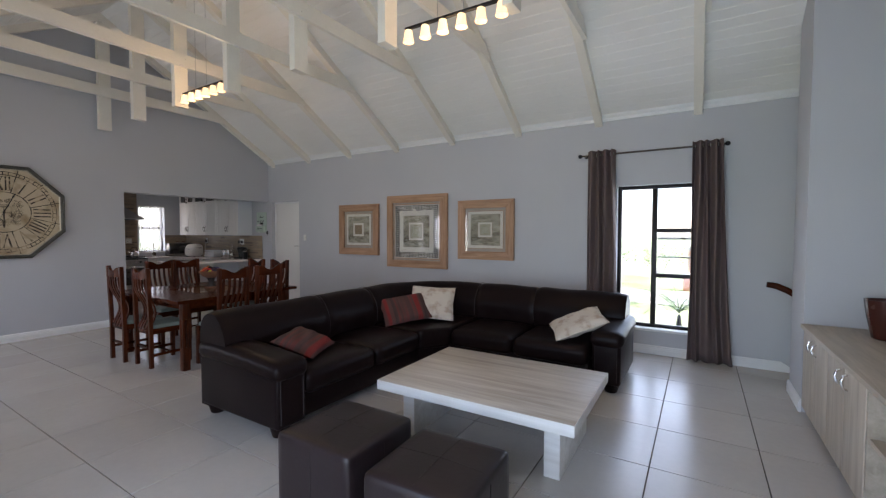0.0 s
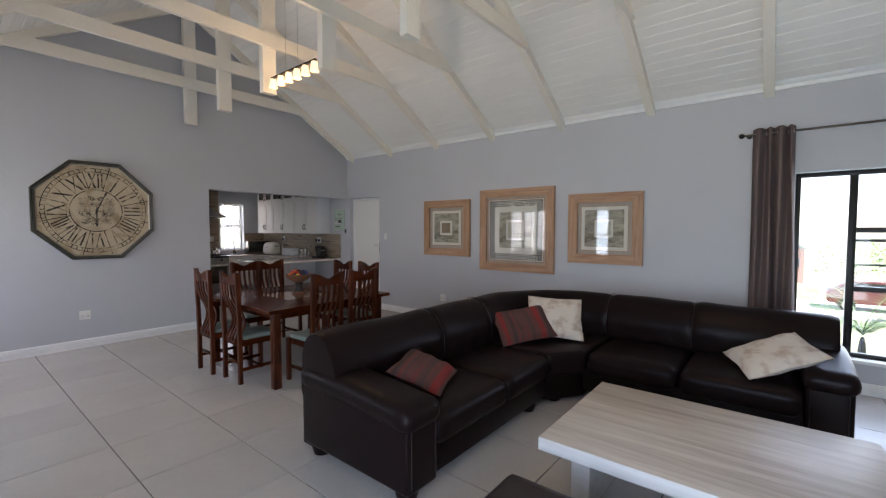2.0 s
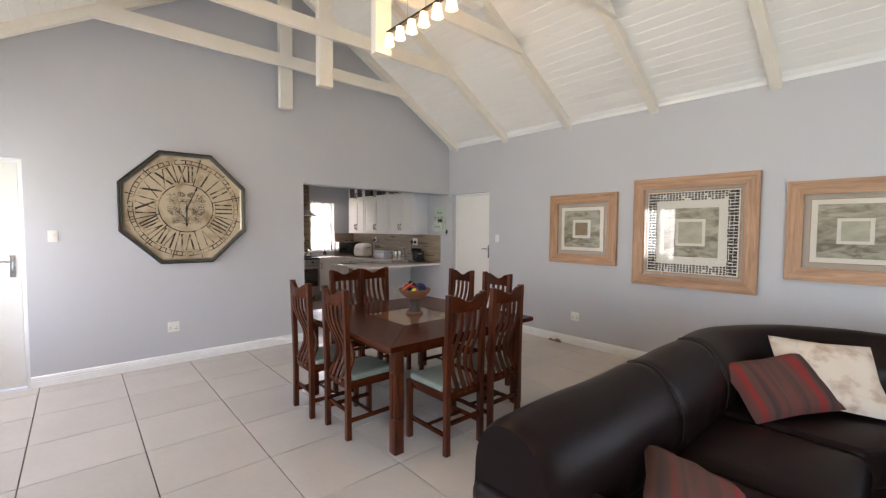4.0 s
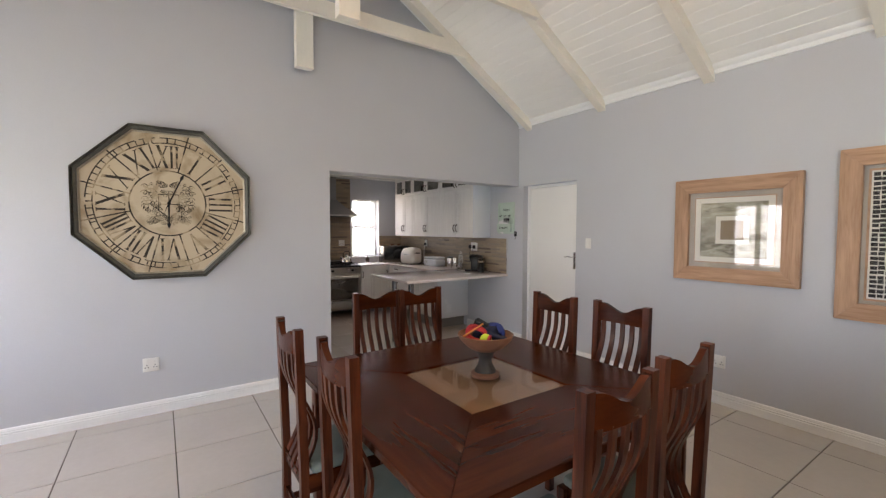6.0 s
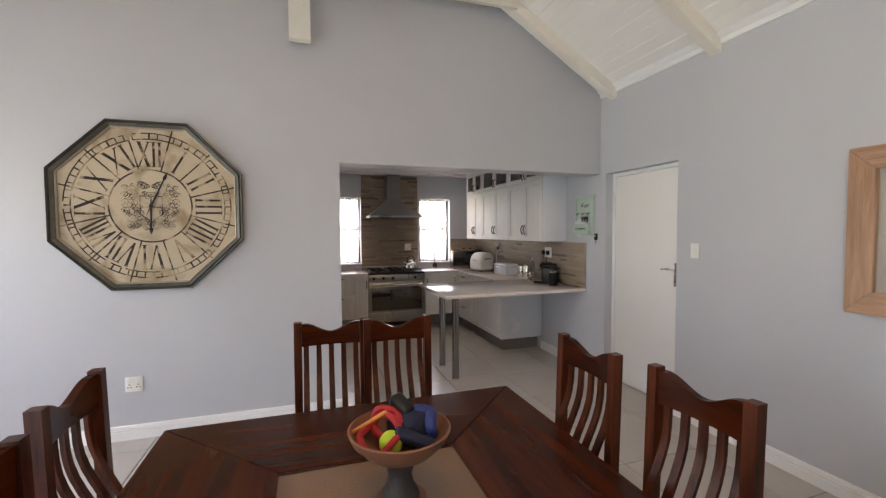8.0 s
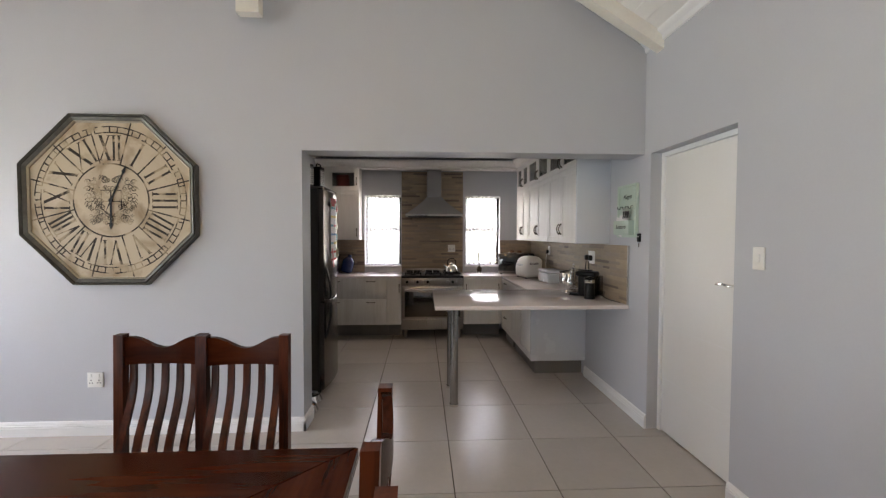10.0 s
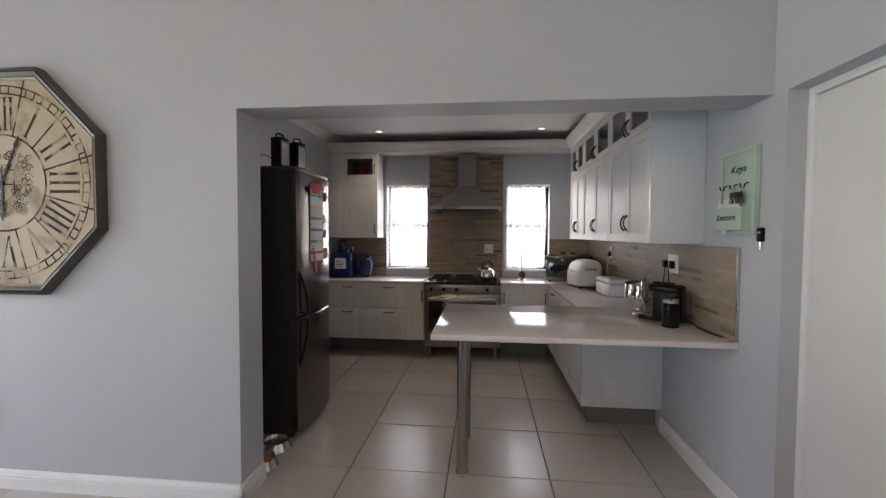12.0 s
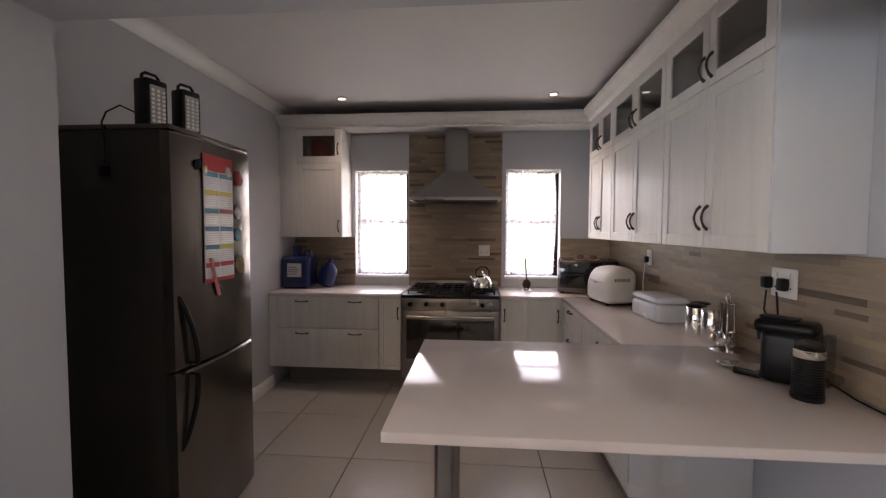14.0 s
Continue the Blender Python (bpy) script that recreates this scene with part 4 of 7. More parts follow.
ORANGE = mat("orange_pencil", (0.6, 0.2, 0.03), 0.5)
bm = bmesh.new()
bmesh.ops.create_uvsphere(bm, u_segments=20, v_segments=14, radius=0.033, matrix=pose(-4.697, 3.072, 0.986))
solid("tennis_ball", bm, BALL, "yellow-green tennis ball in the terracotta bowl", "ball")


def loop_of(name, material, label, cat, cx, cy, cz, r, tilt, th):
    bm = bmesh.new()
    pts = [(math.cos(a) * r, math.sin(a) * r * 0.75, 0.01 * math.sin(3 * a)) for a in [2 * math.pi * k / 28 for k in range(29)]]
    tube(bm, pts, th, 8)
    solid(name, bm, material, label, cat, m=pose(cx, cy, cz, *tilt))


loop_of("dog_lead", REDC, "coiled red dog lead in the terracotta bowl", "lead", -4.732, 3.047, 0.998, 0.075, (18, 12, 0), 0.010)
loop_of("dog_collar", REDC, "red strap heaped in the terracotta bowl", "strap", -4.782, 3.077, 1.003, 0.05, (60, 20, 40), 0.012)
loop_of("blue_strap", mat("blue_webbing", (0.010, 0.022, 0.13), 0.6, bump=0.2), "rolled navy blue strap in the terracotta bowl", "strap", -4.752, 3.182, 1.003, 0.045, (70, 10, 20), 0.018)
bm = bmesh.new()
soft_block(bm, -0.07, 0.07, -0.05, 0.05, -0.03, 0.03, 0.02, 0.02, 6)
for v in bm.verts:
    v.co += 0.012 * Vector(noise.noise_vector(v.co * 25))
solid("blue_cloth", bm, BLUEC, "crumpled navy cloth heaped in the terracotta bowl", "cloth", m=pose(-4.782, 3.147, 0.983, 8, -10, 20))
bm = bmesh.new()
soft_block(bm, -0.04, 0.04, -0.022, 0.022, -0.03, 0.03, 0.01, 0.0, 4)
solid("black_case", bm, BLACKPL, "small black case on top of the heaped bowl", "case", m=pose(-4.807, 3.127, 1.033, 10, 25, 30))
solid("pencil", C((-0.07, 0, 0), (0.07, 0, 0), 0.005, seg=6), ORANGE, "orange pencil sticking out of the bowl", "pencil", m=pose(-4.742, 3.017, 1.033, 0, -35, 50))
solid("spectacle_case", B(-0.06, 0.06, -0.02, 0.02, -0.015, 0.015, r=0.012, seg=3), BLUEC, "navy case leaning in the bowl", "case", m=pose(-4.682, 3.137, 0.993, 20, 20, 70))

# ---- pictures on the long wall ----
LINEN = mat("grey_beige_mount", (0.40, 0.35, 0.29), 0.85, var=0.06, scale=8, fine=200, bump=0.2)
CREAM = mat("cream_paper", (0.68, 0.66, 0.59), 0.85, var=0.04, scale=6, bump=0.1)
SAGEART = mottled("sage_stone_print", (0.16, 0.145, 0.10), (0.44, 0.42, 0.33), 0.33, 0.62, 9, stretch=(0.7, 1, 1.6), distortion=1.2)
PALEART = mottled("pale_sage_print", (0.36, 0.35, 0.26), (0.46, 0.45, 0.36), 0.35, 0.65, 14)
TANART = mat("tan_print", (0.25, 0.19, 0.12), 0.8, var=0.15, scale=20, bump=0.1)
INK = mat("black_ink", (0.02, 0.018, 0.017), 0.8)


def picture(x0, x1, z0, z1, label, inner, stripes=False):
    cx, cz = (x0 + x1) / 2, (z0 + z1) / 2
    w, h = (x1 - x0) / 2, (z1 - z0) / 2
    t = thing("framed_picture", label, "picture", pose(cx, YN, cz), "pictures above the sofa")
    fw = 0.125
    d = 0.055
    for s in (-1, 1):
        bm = bmesh.new()
        prism(bm, [(-w, s * h), (w, s * h), (w - fw, s * (h - fw)), (-w + fw, s * (h - fw))], "y", -d, -0.002)
        bmesh.ops.bevel(bm, geom=bm.edges[:], offset=0.004, segments=2, affect="EDGES")
        part("frame_rail", bm, OAK, t)
        bm = bmesh.new()
        prism(bm, [(s * w, -h), (s * w, h), (s * (w - fw), h - fw), (s * (w - fw), -h + fw)], "y", -d, -0.002)
        bmesh.ops.bevel(bm, geom=bm.edges[:], offset=0.004, segments=2, affect="EDGES")
        part("frame_stile", bm, OAK_Z, t)
    part("mount", B(-w + fw - 0.002, w - fw + 0.002, -0.022, -0.012, -h + fw - 0.002, h - fw + 0.002), LINEN, t, smooth=False)
    y = -0.022
    for k, (f, m_) in enumerate(inner):
        y2 = y - 0.003
        iw, ih = (w - fw) * f, (h - fw) * f
        part("art_panel", B(-iw, iw, y2, y - 0.0005, -ih, ih), m_, t, smooth=False)
        y = y2
    if stripes:
        iw, ih = (w - fw) * 0.90, (h - fw) * 0.90
        rnd = random.Random(4)
        bm = bmesh.new()
        n = 27
        cell = 2 * ih / n
        bw_ = 0.092
        for k in range(n):
            u = -1 + (2 * k + 1) / n
            for s in (-1, 1):
                # side bands: short thick strokes, split by thin pale uprights
                for c0, c1 in ((0.0, 0.036), (0.040, 0.074), (0.078, bw_)):
                    hh = cell * rnd.uniform(0.32, 0.43)
                    j = rnd.uniform(-0.003, 0.003)
                    box(bm, s * (iw - c1 + rnd.uniform(-0.004, 0.003)), s * (iw - c0 - rnd.uniform(0, 0.003)), -0.0292, -0.0285, u * ih - hh + j, u * ih + hh + j)
        n2 = 22
        for k in range(n2):
            u = (-1 + (2 * k + 1) / n2) * (iw - bw_)
            for s in (-1, 1):
                for q in range(4):
                    if rnd.random() < 0.92:
                        a = (iw - bw_) / n2 * rnd.uniform(0.6, 0.95)
                        z = ih - 0.0235 * q
                        box(bm, u - a, u + a * rnd.uniform(0.5, 1), -0.0292, -0.0285, s * (z - 0.0165 + rnd.uniform(-0.003, 0.003)), s * z)
        o = part("ink_pattern", bm, INK, t, "black brush-stroke border", smooth=False)
        o["kind"] = "stuff"
    pane = part("pane", B(-w + fw - 0.003, w - fw + 0.003, -0.042, -0.040, -h + fw - 0.003, h - fw + 0.003), PICGLASS, t, smooth=False)
    pane.visible_shadow = False


sq = "honey oak framed picture of nested squares under glass"
picture(-5.112, -4.15, 1.107, 2.028, "small " + sq, ((0.87, OAK), (0.85, CREAM), (0.72, SAGEART), (0.36, CREAM), (0.25, TANART)))
picture(-3.946, -2.718, 0.921, 2.147, "large honey oak framed picture with black stroke border", ((0.95, OAK), (0.92, CREAM), (0.545, SAGEART), (0.30, CREAM), (0.24, PALEART)), True)
picture(-2.516, -1.58, 1.103, 2.014, "honey oak framed picture of squares reflecting a window", ((0.87, OAK), (0.85, CREAM), (0.72, SAGEART), (0.34, CREAM), (0.26, PALEART)))

# ---- octagonal clock ----
FACE = mottled("aged_parchment_face", (0.31, 0.22, 0.125), (0.51, 0.42, 0.295), 0.30, 0.50, 5, rough=0.6, detail=10, distortion=0.6)
CLKFRAME = mat("worn_grey_frame", (0.088, 0.086, 0.072), 0.5, 0.1, var=0.35, scale=12, bump=0.4)
CLKGOLD = mat("dull_pewter_bead", (0.42, 0.37, 0.28), 0.4, 0.3, var=0.2, bump=0.2)
CLKINK = mottled("faded_black_ink", (0.030, 0.023, 0.016), (0.36, 0.28, 0.18), 0.50, 0.60, 13, stretch=(1, 1, 1), detail=9)
ck = thing("wall_clock", "large octagonal wall clock with worn grey frame and Roman numerals", "clock", pose(XW, 1.737, 1.78))
AP = 0.628


def octagon(ap):
    r = ap / math.cos(math.pi / 8)
    return [(r * math.cos(math.pi / 8 + k * math.pi / 4), r * math.sin(math.pi / 8 + k * math.pi / 4)) for k in range(8)]


def ring8(a, b, x0, x1):
    bm = bmesh.new()
    o, i = octagon(a), octagon(b)
    rows = []
    for k in range(8):
        rows.append([bm.verts.new((x, p[0], p[1])) for x, p in ((x0, o[k]), (x1 * 0.7, o[k]), (x1, (o[k][0] * 0.7 + i[k][0] * 0.3, o[k][1] * 0.7 + i[k][1] * 0.3)), (x1 * 0.75, i[k]), (x0, i[k]))])
    for k in range(8):
        a_, b_ = rows[k], rows[(k + 1) % 8]
        for j in range(5):
            bm.faces.new((a_[j], a_[(j + 1) % 5], b_[(j + 1) % 5], b_[j]))
    return bm


part("frame", ring8(AP - 0.012, AP - 0.042, 0.002, 0.050), CLKFRAME, ck, smooth=False)
part("outer_lip", ring8(AP + 0.003, AP - 0.011, 0.002, 0.060), CLKFRAME, ck, smooth=False)
part("bead", ring8(AP - 0.043, AP - 0.056, 0.002, 0.040), CLKGOLD, ck, "worn pewter inner bead", smooth=False)
bm = bmesh.new()
prism(bm, octagon(AP - 0.055), "x", 0.003, 0.018)
part("face", bm, FACE, ck, smooth=False)
FX = 0.0195


def ring(r0, r1, n=72, gap=0.0, rnd=None):
    bm = bmesh.new()
    for k in range(n):
        if rnd and rnd.random() < gap:
            continue
        a, b = 2 * math.pi * k / n, 2 * math.pi * (k + 1) / n
        vs = [bm.verts.new((FX, r * math.cos(c), r * math.sin(c))) for r, c in ((r0, a), (r1, a), (r1, b), (r0, b))]
        bm.faces.new(vs)
    return bm


rr = random.Random(7)
part("minute_ring", ring(0.497, 0.506, 120, 0.06, rr), CLKINK, ck, smooth=False)["kind"] = "stuff"
part("minute_ring", ring(0.540, 0.549, 120, 0.06, rr), CLKINK, ck, smooth=False)["kind"] = "stuff"
part("centre_ring", ring(0.266, 0.277), CLKINK, ck, smooth=False)


def stroke(bm, p, q, w0, w1=None):
    """A flat bar from p to q on the face."""
    w1 = w0 if w1 is None else w1
    p, q = Vector(p), Vector(q)
    n = Vector((-(q - p).y, (q - p).x)).normalized()
    vs = [bm.verts.new((FX, *(c))) for c in (p + n * w0 / 2, p - n * w0 / 2, q - n * w1 / 2, q + n * w1 / 2)]
    bm.faces.new(vs)


for k in range(60):
    bm = bmesh.new()
    if rr.random() < 0.05:
        continue
    a = 2 * math.pi * k / 60
    c = (math.cos(a), math.sin(a))
    stroke(bm, (c[0] * 0.503, c[1] * 0.503), (c[0] * 0.542, c[1] * 0.542), 0.009 if k % 5 else 0.012)
    part("minute_mark", bm, CLKINK, ck, smooth=False)
for k in range(12):
    a = math.pi / 2 - 2 * math.pi * (k + 0.5) / 12
    c = Vector((math.cos(a), math.sin(a)))
    bm = bmesh.new()
    r1 = min((AP - 0.058) / max(abs(c.x), abs(c.y)), (AP - 0.058) * math.sqrt(2) / (abs(c.x) + abs(c.y)))
    stroke(bm, c * 0.276, c * r1, 0.0105)
    part("hour_divider", bm, CLKINK, ck, smooth=False)
NUM = ["XII", "I", "II", "III", "IIII", "V", "VI", "VII", "VIII", "IX", "X", "XI"]
WID = {"I": 0.044, "V": 0.095, "X": 0.105}
for k, s in enumerate(NUM):
    a = -2 * math.pi * k / 12
    up = Vector((-math.sin(a), math.cos(a)))
    # the wall is seen from +x, so +y runs to the right
    up.x = math.sin(2 * math.pi * k / 12)
    rt = Vector((up.y, -up.x))
    bm = bmesh.new()
    total = sum(WID[c] for c in s)
    sq_ = min(1.12, 0.168 / total)
    x = -total * sq_ / 2
    lo, hi = 0.298, 0.478

    def at(u, v):
        return rt * u + up * v
    for c in s:
        w = WID[c] * sq_
        m0, m1 = x + w * 0.1, x + w * 0.9
        mid = (m0 + m1) / 2
        if c == "I":
            stroke(bm, at(mid, lo), at(mid, hi), 0.016)
            for v in (lo, hi):
                stroke(bm, at(mid - 0.015, v), at(mid + 0.015, v), 0.006)
        else:
            if c == "X":
                stroke(bm, at(m0 + 0.006, hi), at(m1 - 0.006, lo), 0.021)
                stroke(bm, at(m1 - 0.006, hi), at(m0 + 0.006, lo), 0.009)
                ends = ((m0 + 0.006, hi), (m1 - 0.006, lo), (m1 - 0.006, hi), (m0 + 0.006, lo))
            else:
                stroke(bm, at(m0 + 0.004, hi), at(mid, lo), 0.021, 0.014)
                stroke(bm, at(m1 - 0.004, hi), at(mid, lo), 0.009)
                ends = ((m0 + 0.004, hi), (m1 - 0.004, hi))
            for u, v in ends:
                stroke(bm, at(u - 0.014, v), at(u + 0.014, v), 0.006)
        x += w
    part("numeral", bm, CLKINK, ck, smooth=False)
# crest of scrolls in the middle
bm = bmesh.new()
for sx in (-1, 1):
    rc = random.Random(21)
    curls = [(0.075, 0.055, 0.030), (0.085, -0.03, 0.028), (0.06, -0.095, 0.026), (0.03, 0.10, 0.024)]
    for k in range(60):
        qx, qy = rc.uniform(0.0, 0.105), rc.uniform(-0.115, 0.115)
        if qx < 0.035 and -0.06 < qy < 0.04:
            qx += 0.035
        curls.append((qx, qy, rc.uniform(0.008, 0.019)))
    for cx, cy, r in curls:
        pv = None
        for i in range(16):
            th = i * 0.45
            q = Vector((sx * (cx + r * (1 - i / 22) * math.cos(th)), cy + r * (1 - i / 22) * math.sin(th)))
            if pv:
                stroke(bm, pv, q, 0.0024)
            pv = q
    for u in (0.045,):
        stroke(bm, (sx * u, 0.05), (sx * u, -0.04), 0.004)
        stroke(bm, (sx * u, -0.04), (0, -0.085), 0.004)
stroke(bm, (-0.05, 0.05), (0.05, 0.05), 0.004)
stroke(bm, (-0.05, -0.005), (0.05, -0.005), 0.004)
stroke(bm, (0, -0.08), (0, 0.05), 0.004)
for v in bm.verts:
    v.co.y, v.co.z = v.co.y * 1.6, v.co.z * 1.5
o = part("crest_drawing", bm, CLKINK, ck, "faded scrollwork crest", smooth=False)
o["kind"] = "stuff"


def hand(name, length, ang, w):
    """ang: degrees clockwise from the top."""
    c = Vector((math.sin(radians(ang)), math.cos(radians(ang))))
    n = Vector((c.y, -c.x))
    pts = [c * -0.09, c * 0.02 + n * w * 0.5, c * length * 0.75 + n * w * 0.3, c * length * 0.82 + n * w, c * length, c * length * 0.82 - n * w, c * length * 0.75 - n * w * 0.3, c * 0.02 - n * w * 0.5]
    bm = bmesh.new()
    prism(bm, [(p.x, p.y) for p in pts], "x", 0.024, 0.027)
    part(name, bm, BLACKMET, ck, smooth=False)


hand("hour_hand", 0.215, 181, 0.015)
hand("minute_hand", 0.285, 24, 0.013)
part("hub", C((0.018, 0, 0), (0.032, 0, 0), 0.014, seg=16), BLACKMET, ck)

# ---- doors, window, curtains ----


def door_leaf(name, m, w, h, handle_side, label):
    """Faces -y, hinge side at x = 0."""
    t = thing(name, label, "door", m, kind="structure")
    part("leaf", B(0.003, w - 0.003, 0, 0.04, 0.012, h, r=0.002), DOORW, t)
    for z in (0.42, 0.83, 1.24, 1.65):
        part("groove", B(0.01, w - 0.01, -0.0006, 0.0, z, z + 0.003), TRIM, t, smooth=False)
    hx = w - 0.06 if handle_side > 0 else 0.06
    h_ = part("door_handle", tube(bmesh.new(), [(hx, 0, 1.23), (hx, -0.05, 1.23), (hx - handle_side * 0.012, -0.056, 1.23), (hx - handle_side * 0.06, -0.056, 1.235), (hx - handle_side * 0.115, -0.05, 1.228)], 0.008, 8), CHROME, t, "chrome lever handle")
    part("handle_plate", B(hx - 0.02, hx + 0.02, -0.006, 0, 1.08, 1.29, r=0.002), CHROME, t)
    part("keyhole", C((hx, -0.008, 1.13), (hx, -0.006, 1.13), 0.006, seg=10), BLACKPL, t)
    return t


def door_frame(name, x0, x1, y, h):
    t = thing(name, "white painted door frame in the wall recess", "door frame", kind="structure")
    for a, b in ((x0, x0 + 0.035), (x1 - 0.035, x1)):
        part("jamb", B(a, b, y, y + 0.09, 0, h, r=0.003), TRIM, t)
    part("head", B(x0 + 0.035, x1 - 0.035, y, y + 0.09, h - 0.035, h, r=0.003), TRIM, t)
    return t


door_frame("door_frame_north", DX0, DX1, YN + 0.085, DZ)
door_leaf("door_north", pose(DX0 + 0.035, YN + 0.10, 0), DX1 - DX0 - 0.07, DZ - 0.038, 1, "white painted door with lever handle, closed")
fr = door_frame("door_frame_west", 0, LDY1 - LDY0, 0.07, LDZ)
fr.matrix_world = pose(XW, LDY0, 0, 0, 0, 90)
door_leaf("door_west", pose(XW - 0.08, LDY0 + 0.035, 0, 0, 0, 90), LDY1 - LDY0 - 0.07, LDZ - 0.038, 1, "white painted door at the end of the clock wall")

ALU = mat("dark_bronze_aluminium", (0.016, 0.014, 0.013), 0.4, 0.5, var=0.1, bump=0.03)
wn1 = thing("window_north", "dark aluminium window with fixed pane and opening top light", "window", kind="structure")
wy0, wy1 = YN + 0.10, YN + 0.15
ww = 0.045


def bar(x0, x1, z0, z1, y0=wy0, y1=wy1, name="window_frame"):
    part(name, B(x0, x1, y0, y1, z0, z1, r=0.003), ALU, wn1)


MX = 0.25
bar(WX0, WX0 + ww, WZ0, WZ1)
bar(WX1 - ww, WX1, WZ0, WZ1)
bar(WX0 + ww, WX1 - ww, WZ1 - ww, WZ1)
bar(WX0 + ww, WX1 - ww, WZ0, WZ0 + ww)
bar(MX - 0.03, MX + 0.03, WZ0 + ww, WZ1 - ww, name="mullion")
for z, h in ((1.52, 0.05), (0.955, 0.05)):
    bar(MX + 0.03, WX1 - ww, z, z + h, name="transom")
bar(MX + 0.035, WX1 - ww - 0.005, 1.20, 1.22, YN + 0.16, YN + 0.18, name="burglar_bar")
bar(MX + 0.035, WX1 - ww - 0.005, 1.43, 1.46, YN + 0.16, YN + 0.19, name="top_light_frame")
for x0, x1, z0, z1 in ((WX0 + ww, MX - 0.03, WZ0 + ww, WZ1 - ww), (MX + 0.03, WX1 - ww, WZ0 + ww, 0.955), (MX + 0.03, WX1 - ww, 1.005, 1.52), (MX + 0.03, WX1 - ww, 1.57, WZ1 - ww)):
    o = part("pane", B(x0, x1, YN + 0.122, YN + 0.127, z0, z1), GLASS, wn1, smooth=False)
    o.visible_shadow = False
part("window_sill", B(WX0 - 0.0, WX1 + 0.0, YN - 0.02, YN + 0.10, WZ0 - 0.03, WZ0 + 0.004, r=0.005), TRIM, wn1)


def curtain_rod():
    t = thing("curtain_rod", "dark metal curtain rod with ball ends above the window", "curtain rod", pose(0, YN - 0.09, 2.52))
    x0, x1 = -0.63, 0.985
    part("rod", C((x0, 0, 0), (x1, 0, 0), 0.011), PEWTER, t)
    for x in (x0, x1):
        bm = bmesh.new()
        bmesh.ops.create_uvsphere(bm, u_segments=14, v_segments=10, radius=0.026, matrix=pose(x, 0, 0))
        part("finial", bm, BLACKMET, t)
    for x in (x0 + 0.06, x1 - 0.05):
        bm = bmesh.new()
        cyl(bm, (x, 0, 0), (x, 0.088, 0), 0.007)
        cyl(bm, (x, 0.082, 0), (x, 0.089, 0), 0.024)
        part("bracket", bm, BLACKMET, t)
    return t


curtain_rod()


def curtain(top0, top1, bot0, bot1, label, seed):
    t = thing("curtain", label, "curtain", pose(0, YN - 0.09, 0), "curtains at the north window")
    rnd = random.Random(seed)
    n = 4.0
    ph = rnd.uniform(0, 6)
    bm = bmesh.new()

    def f(u, v):
        z = 0.012 + (2.575 - 0.012) * v
        x0, x1 = bot0 + (top0 - bot0) * v ** 0.7, bot1 + (top1 - bot1) * v ** 0.7
        x = x0 + (x1 - x0) * u
        amp = 0.048 * (0.8 + 0.2 * v) + 0.018 * math.sin(5 * v + 9 * u + ph) * (1 - v)
        uu = u + 0.012 * math.sin(7 * v + ph)
        return Vector((x + 0.01 * math.sin(14 * u + 4 * v), -0.012 + amp * math.sin(2 * math.pi * n * uu + ph) + 0.004 * math.sin(30 * u + 11 * v), z))
    sheet(bm, f, 110, 26)
    o = part("cloth", bm, CURTAIN, t)
    md = o.modifiers.new("thickness", "SOLIDIFY")
    md.thickness = 0.003
    for k in range(8):
        x = top0 + (top1 - top0) * (k + 0.5) / 8
        bm = bmesh.new()
        tube(bm, [(x, 0.02 * math.cos(a), 2.52 + 0.02 * math.sin(a)) for a in [2 * math.pi * i / 14 for i in range(15)]], 0.0035, 6)
        part("eyelet", bm, STEEL, t)
    return t


curtain(-0.53, -0.19, -0.55, -0.14, "taupe brown eyelet curtain drawn aside, hanging full length", 1)
curtain(0.655, 0.955, 0.635, 1.075, "taupe brown eyelet curtain drawn aside, pooling near the floor", 2)

# garden glazing on the south side; the third is an added, unseen door
WHITEALU = mat("white_aluminium", (0.75, 0.75, 0.74), 0.4, 0.1, var=0.02)
for k, (x0, x1, z0, z1) in enumerate(SG):
    t = thing("window_south_%d" % (k + 1), "wide white-framed garden glazing, not directly seen", "window", kind="structure")
    z0 = max(z0, 0.01)
    n = (3, 1, 3)[k]
    y = YS - 0.12
    for a, b in ((z0, z0 + 0.06), (z1 - 0.06, z1)):
        part("window_frame", B(x0, x1, y, y + 0.06, a, b, r=0.004), WHITEALU, t)
    for i in range(n + 1):
        x = x0 + (x1 - x0) * i / n
        part("mullion", B(max(x0, x - 0.045), min(x1, x + 0.045), y + 0.002, y + 0.058, z0 + 0.06, z1 - 0.06, r=0.004), WHITEALU, t)
    for i in range(n):
        a, b = x0 + (x1 - x0) * i / n + 0.045, x0 + (x1 - x0) * (i + 1) / n - 0.045
        if k < 2:
            part("transom", B(a, b, y + 0.003, y + 0.057, 1.36, 1.41, r=0.003), WHITEALU, t)
        o = part("pane", B(a, b, y + 0.026, y + 0.032, z0 + 0.06, z1 - 0.06), GLASS, t, smooth=False)
        o.visible_shadow = False

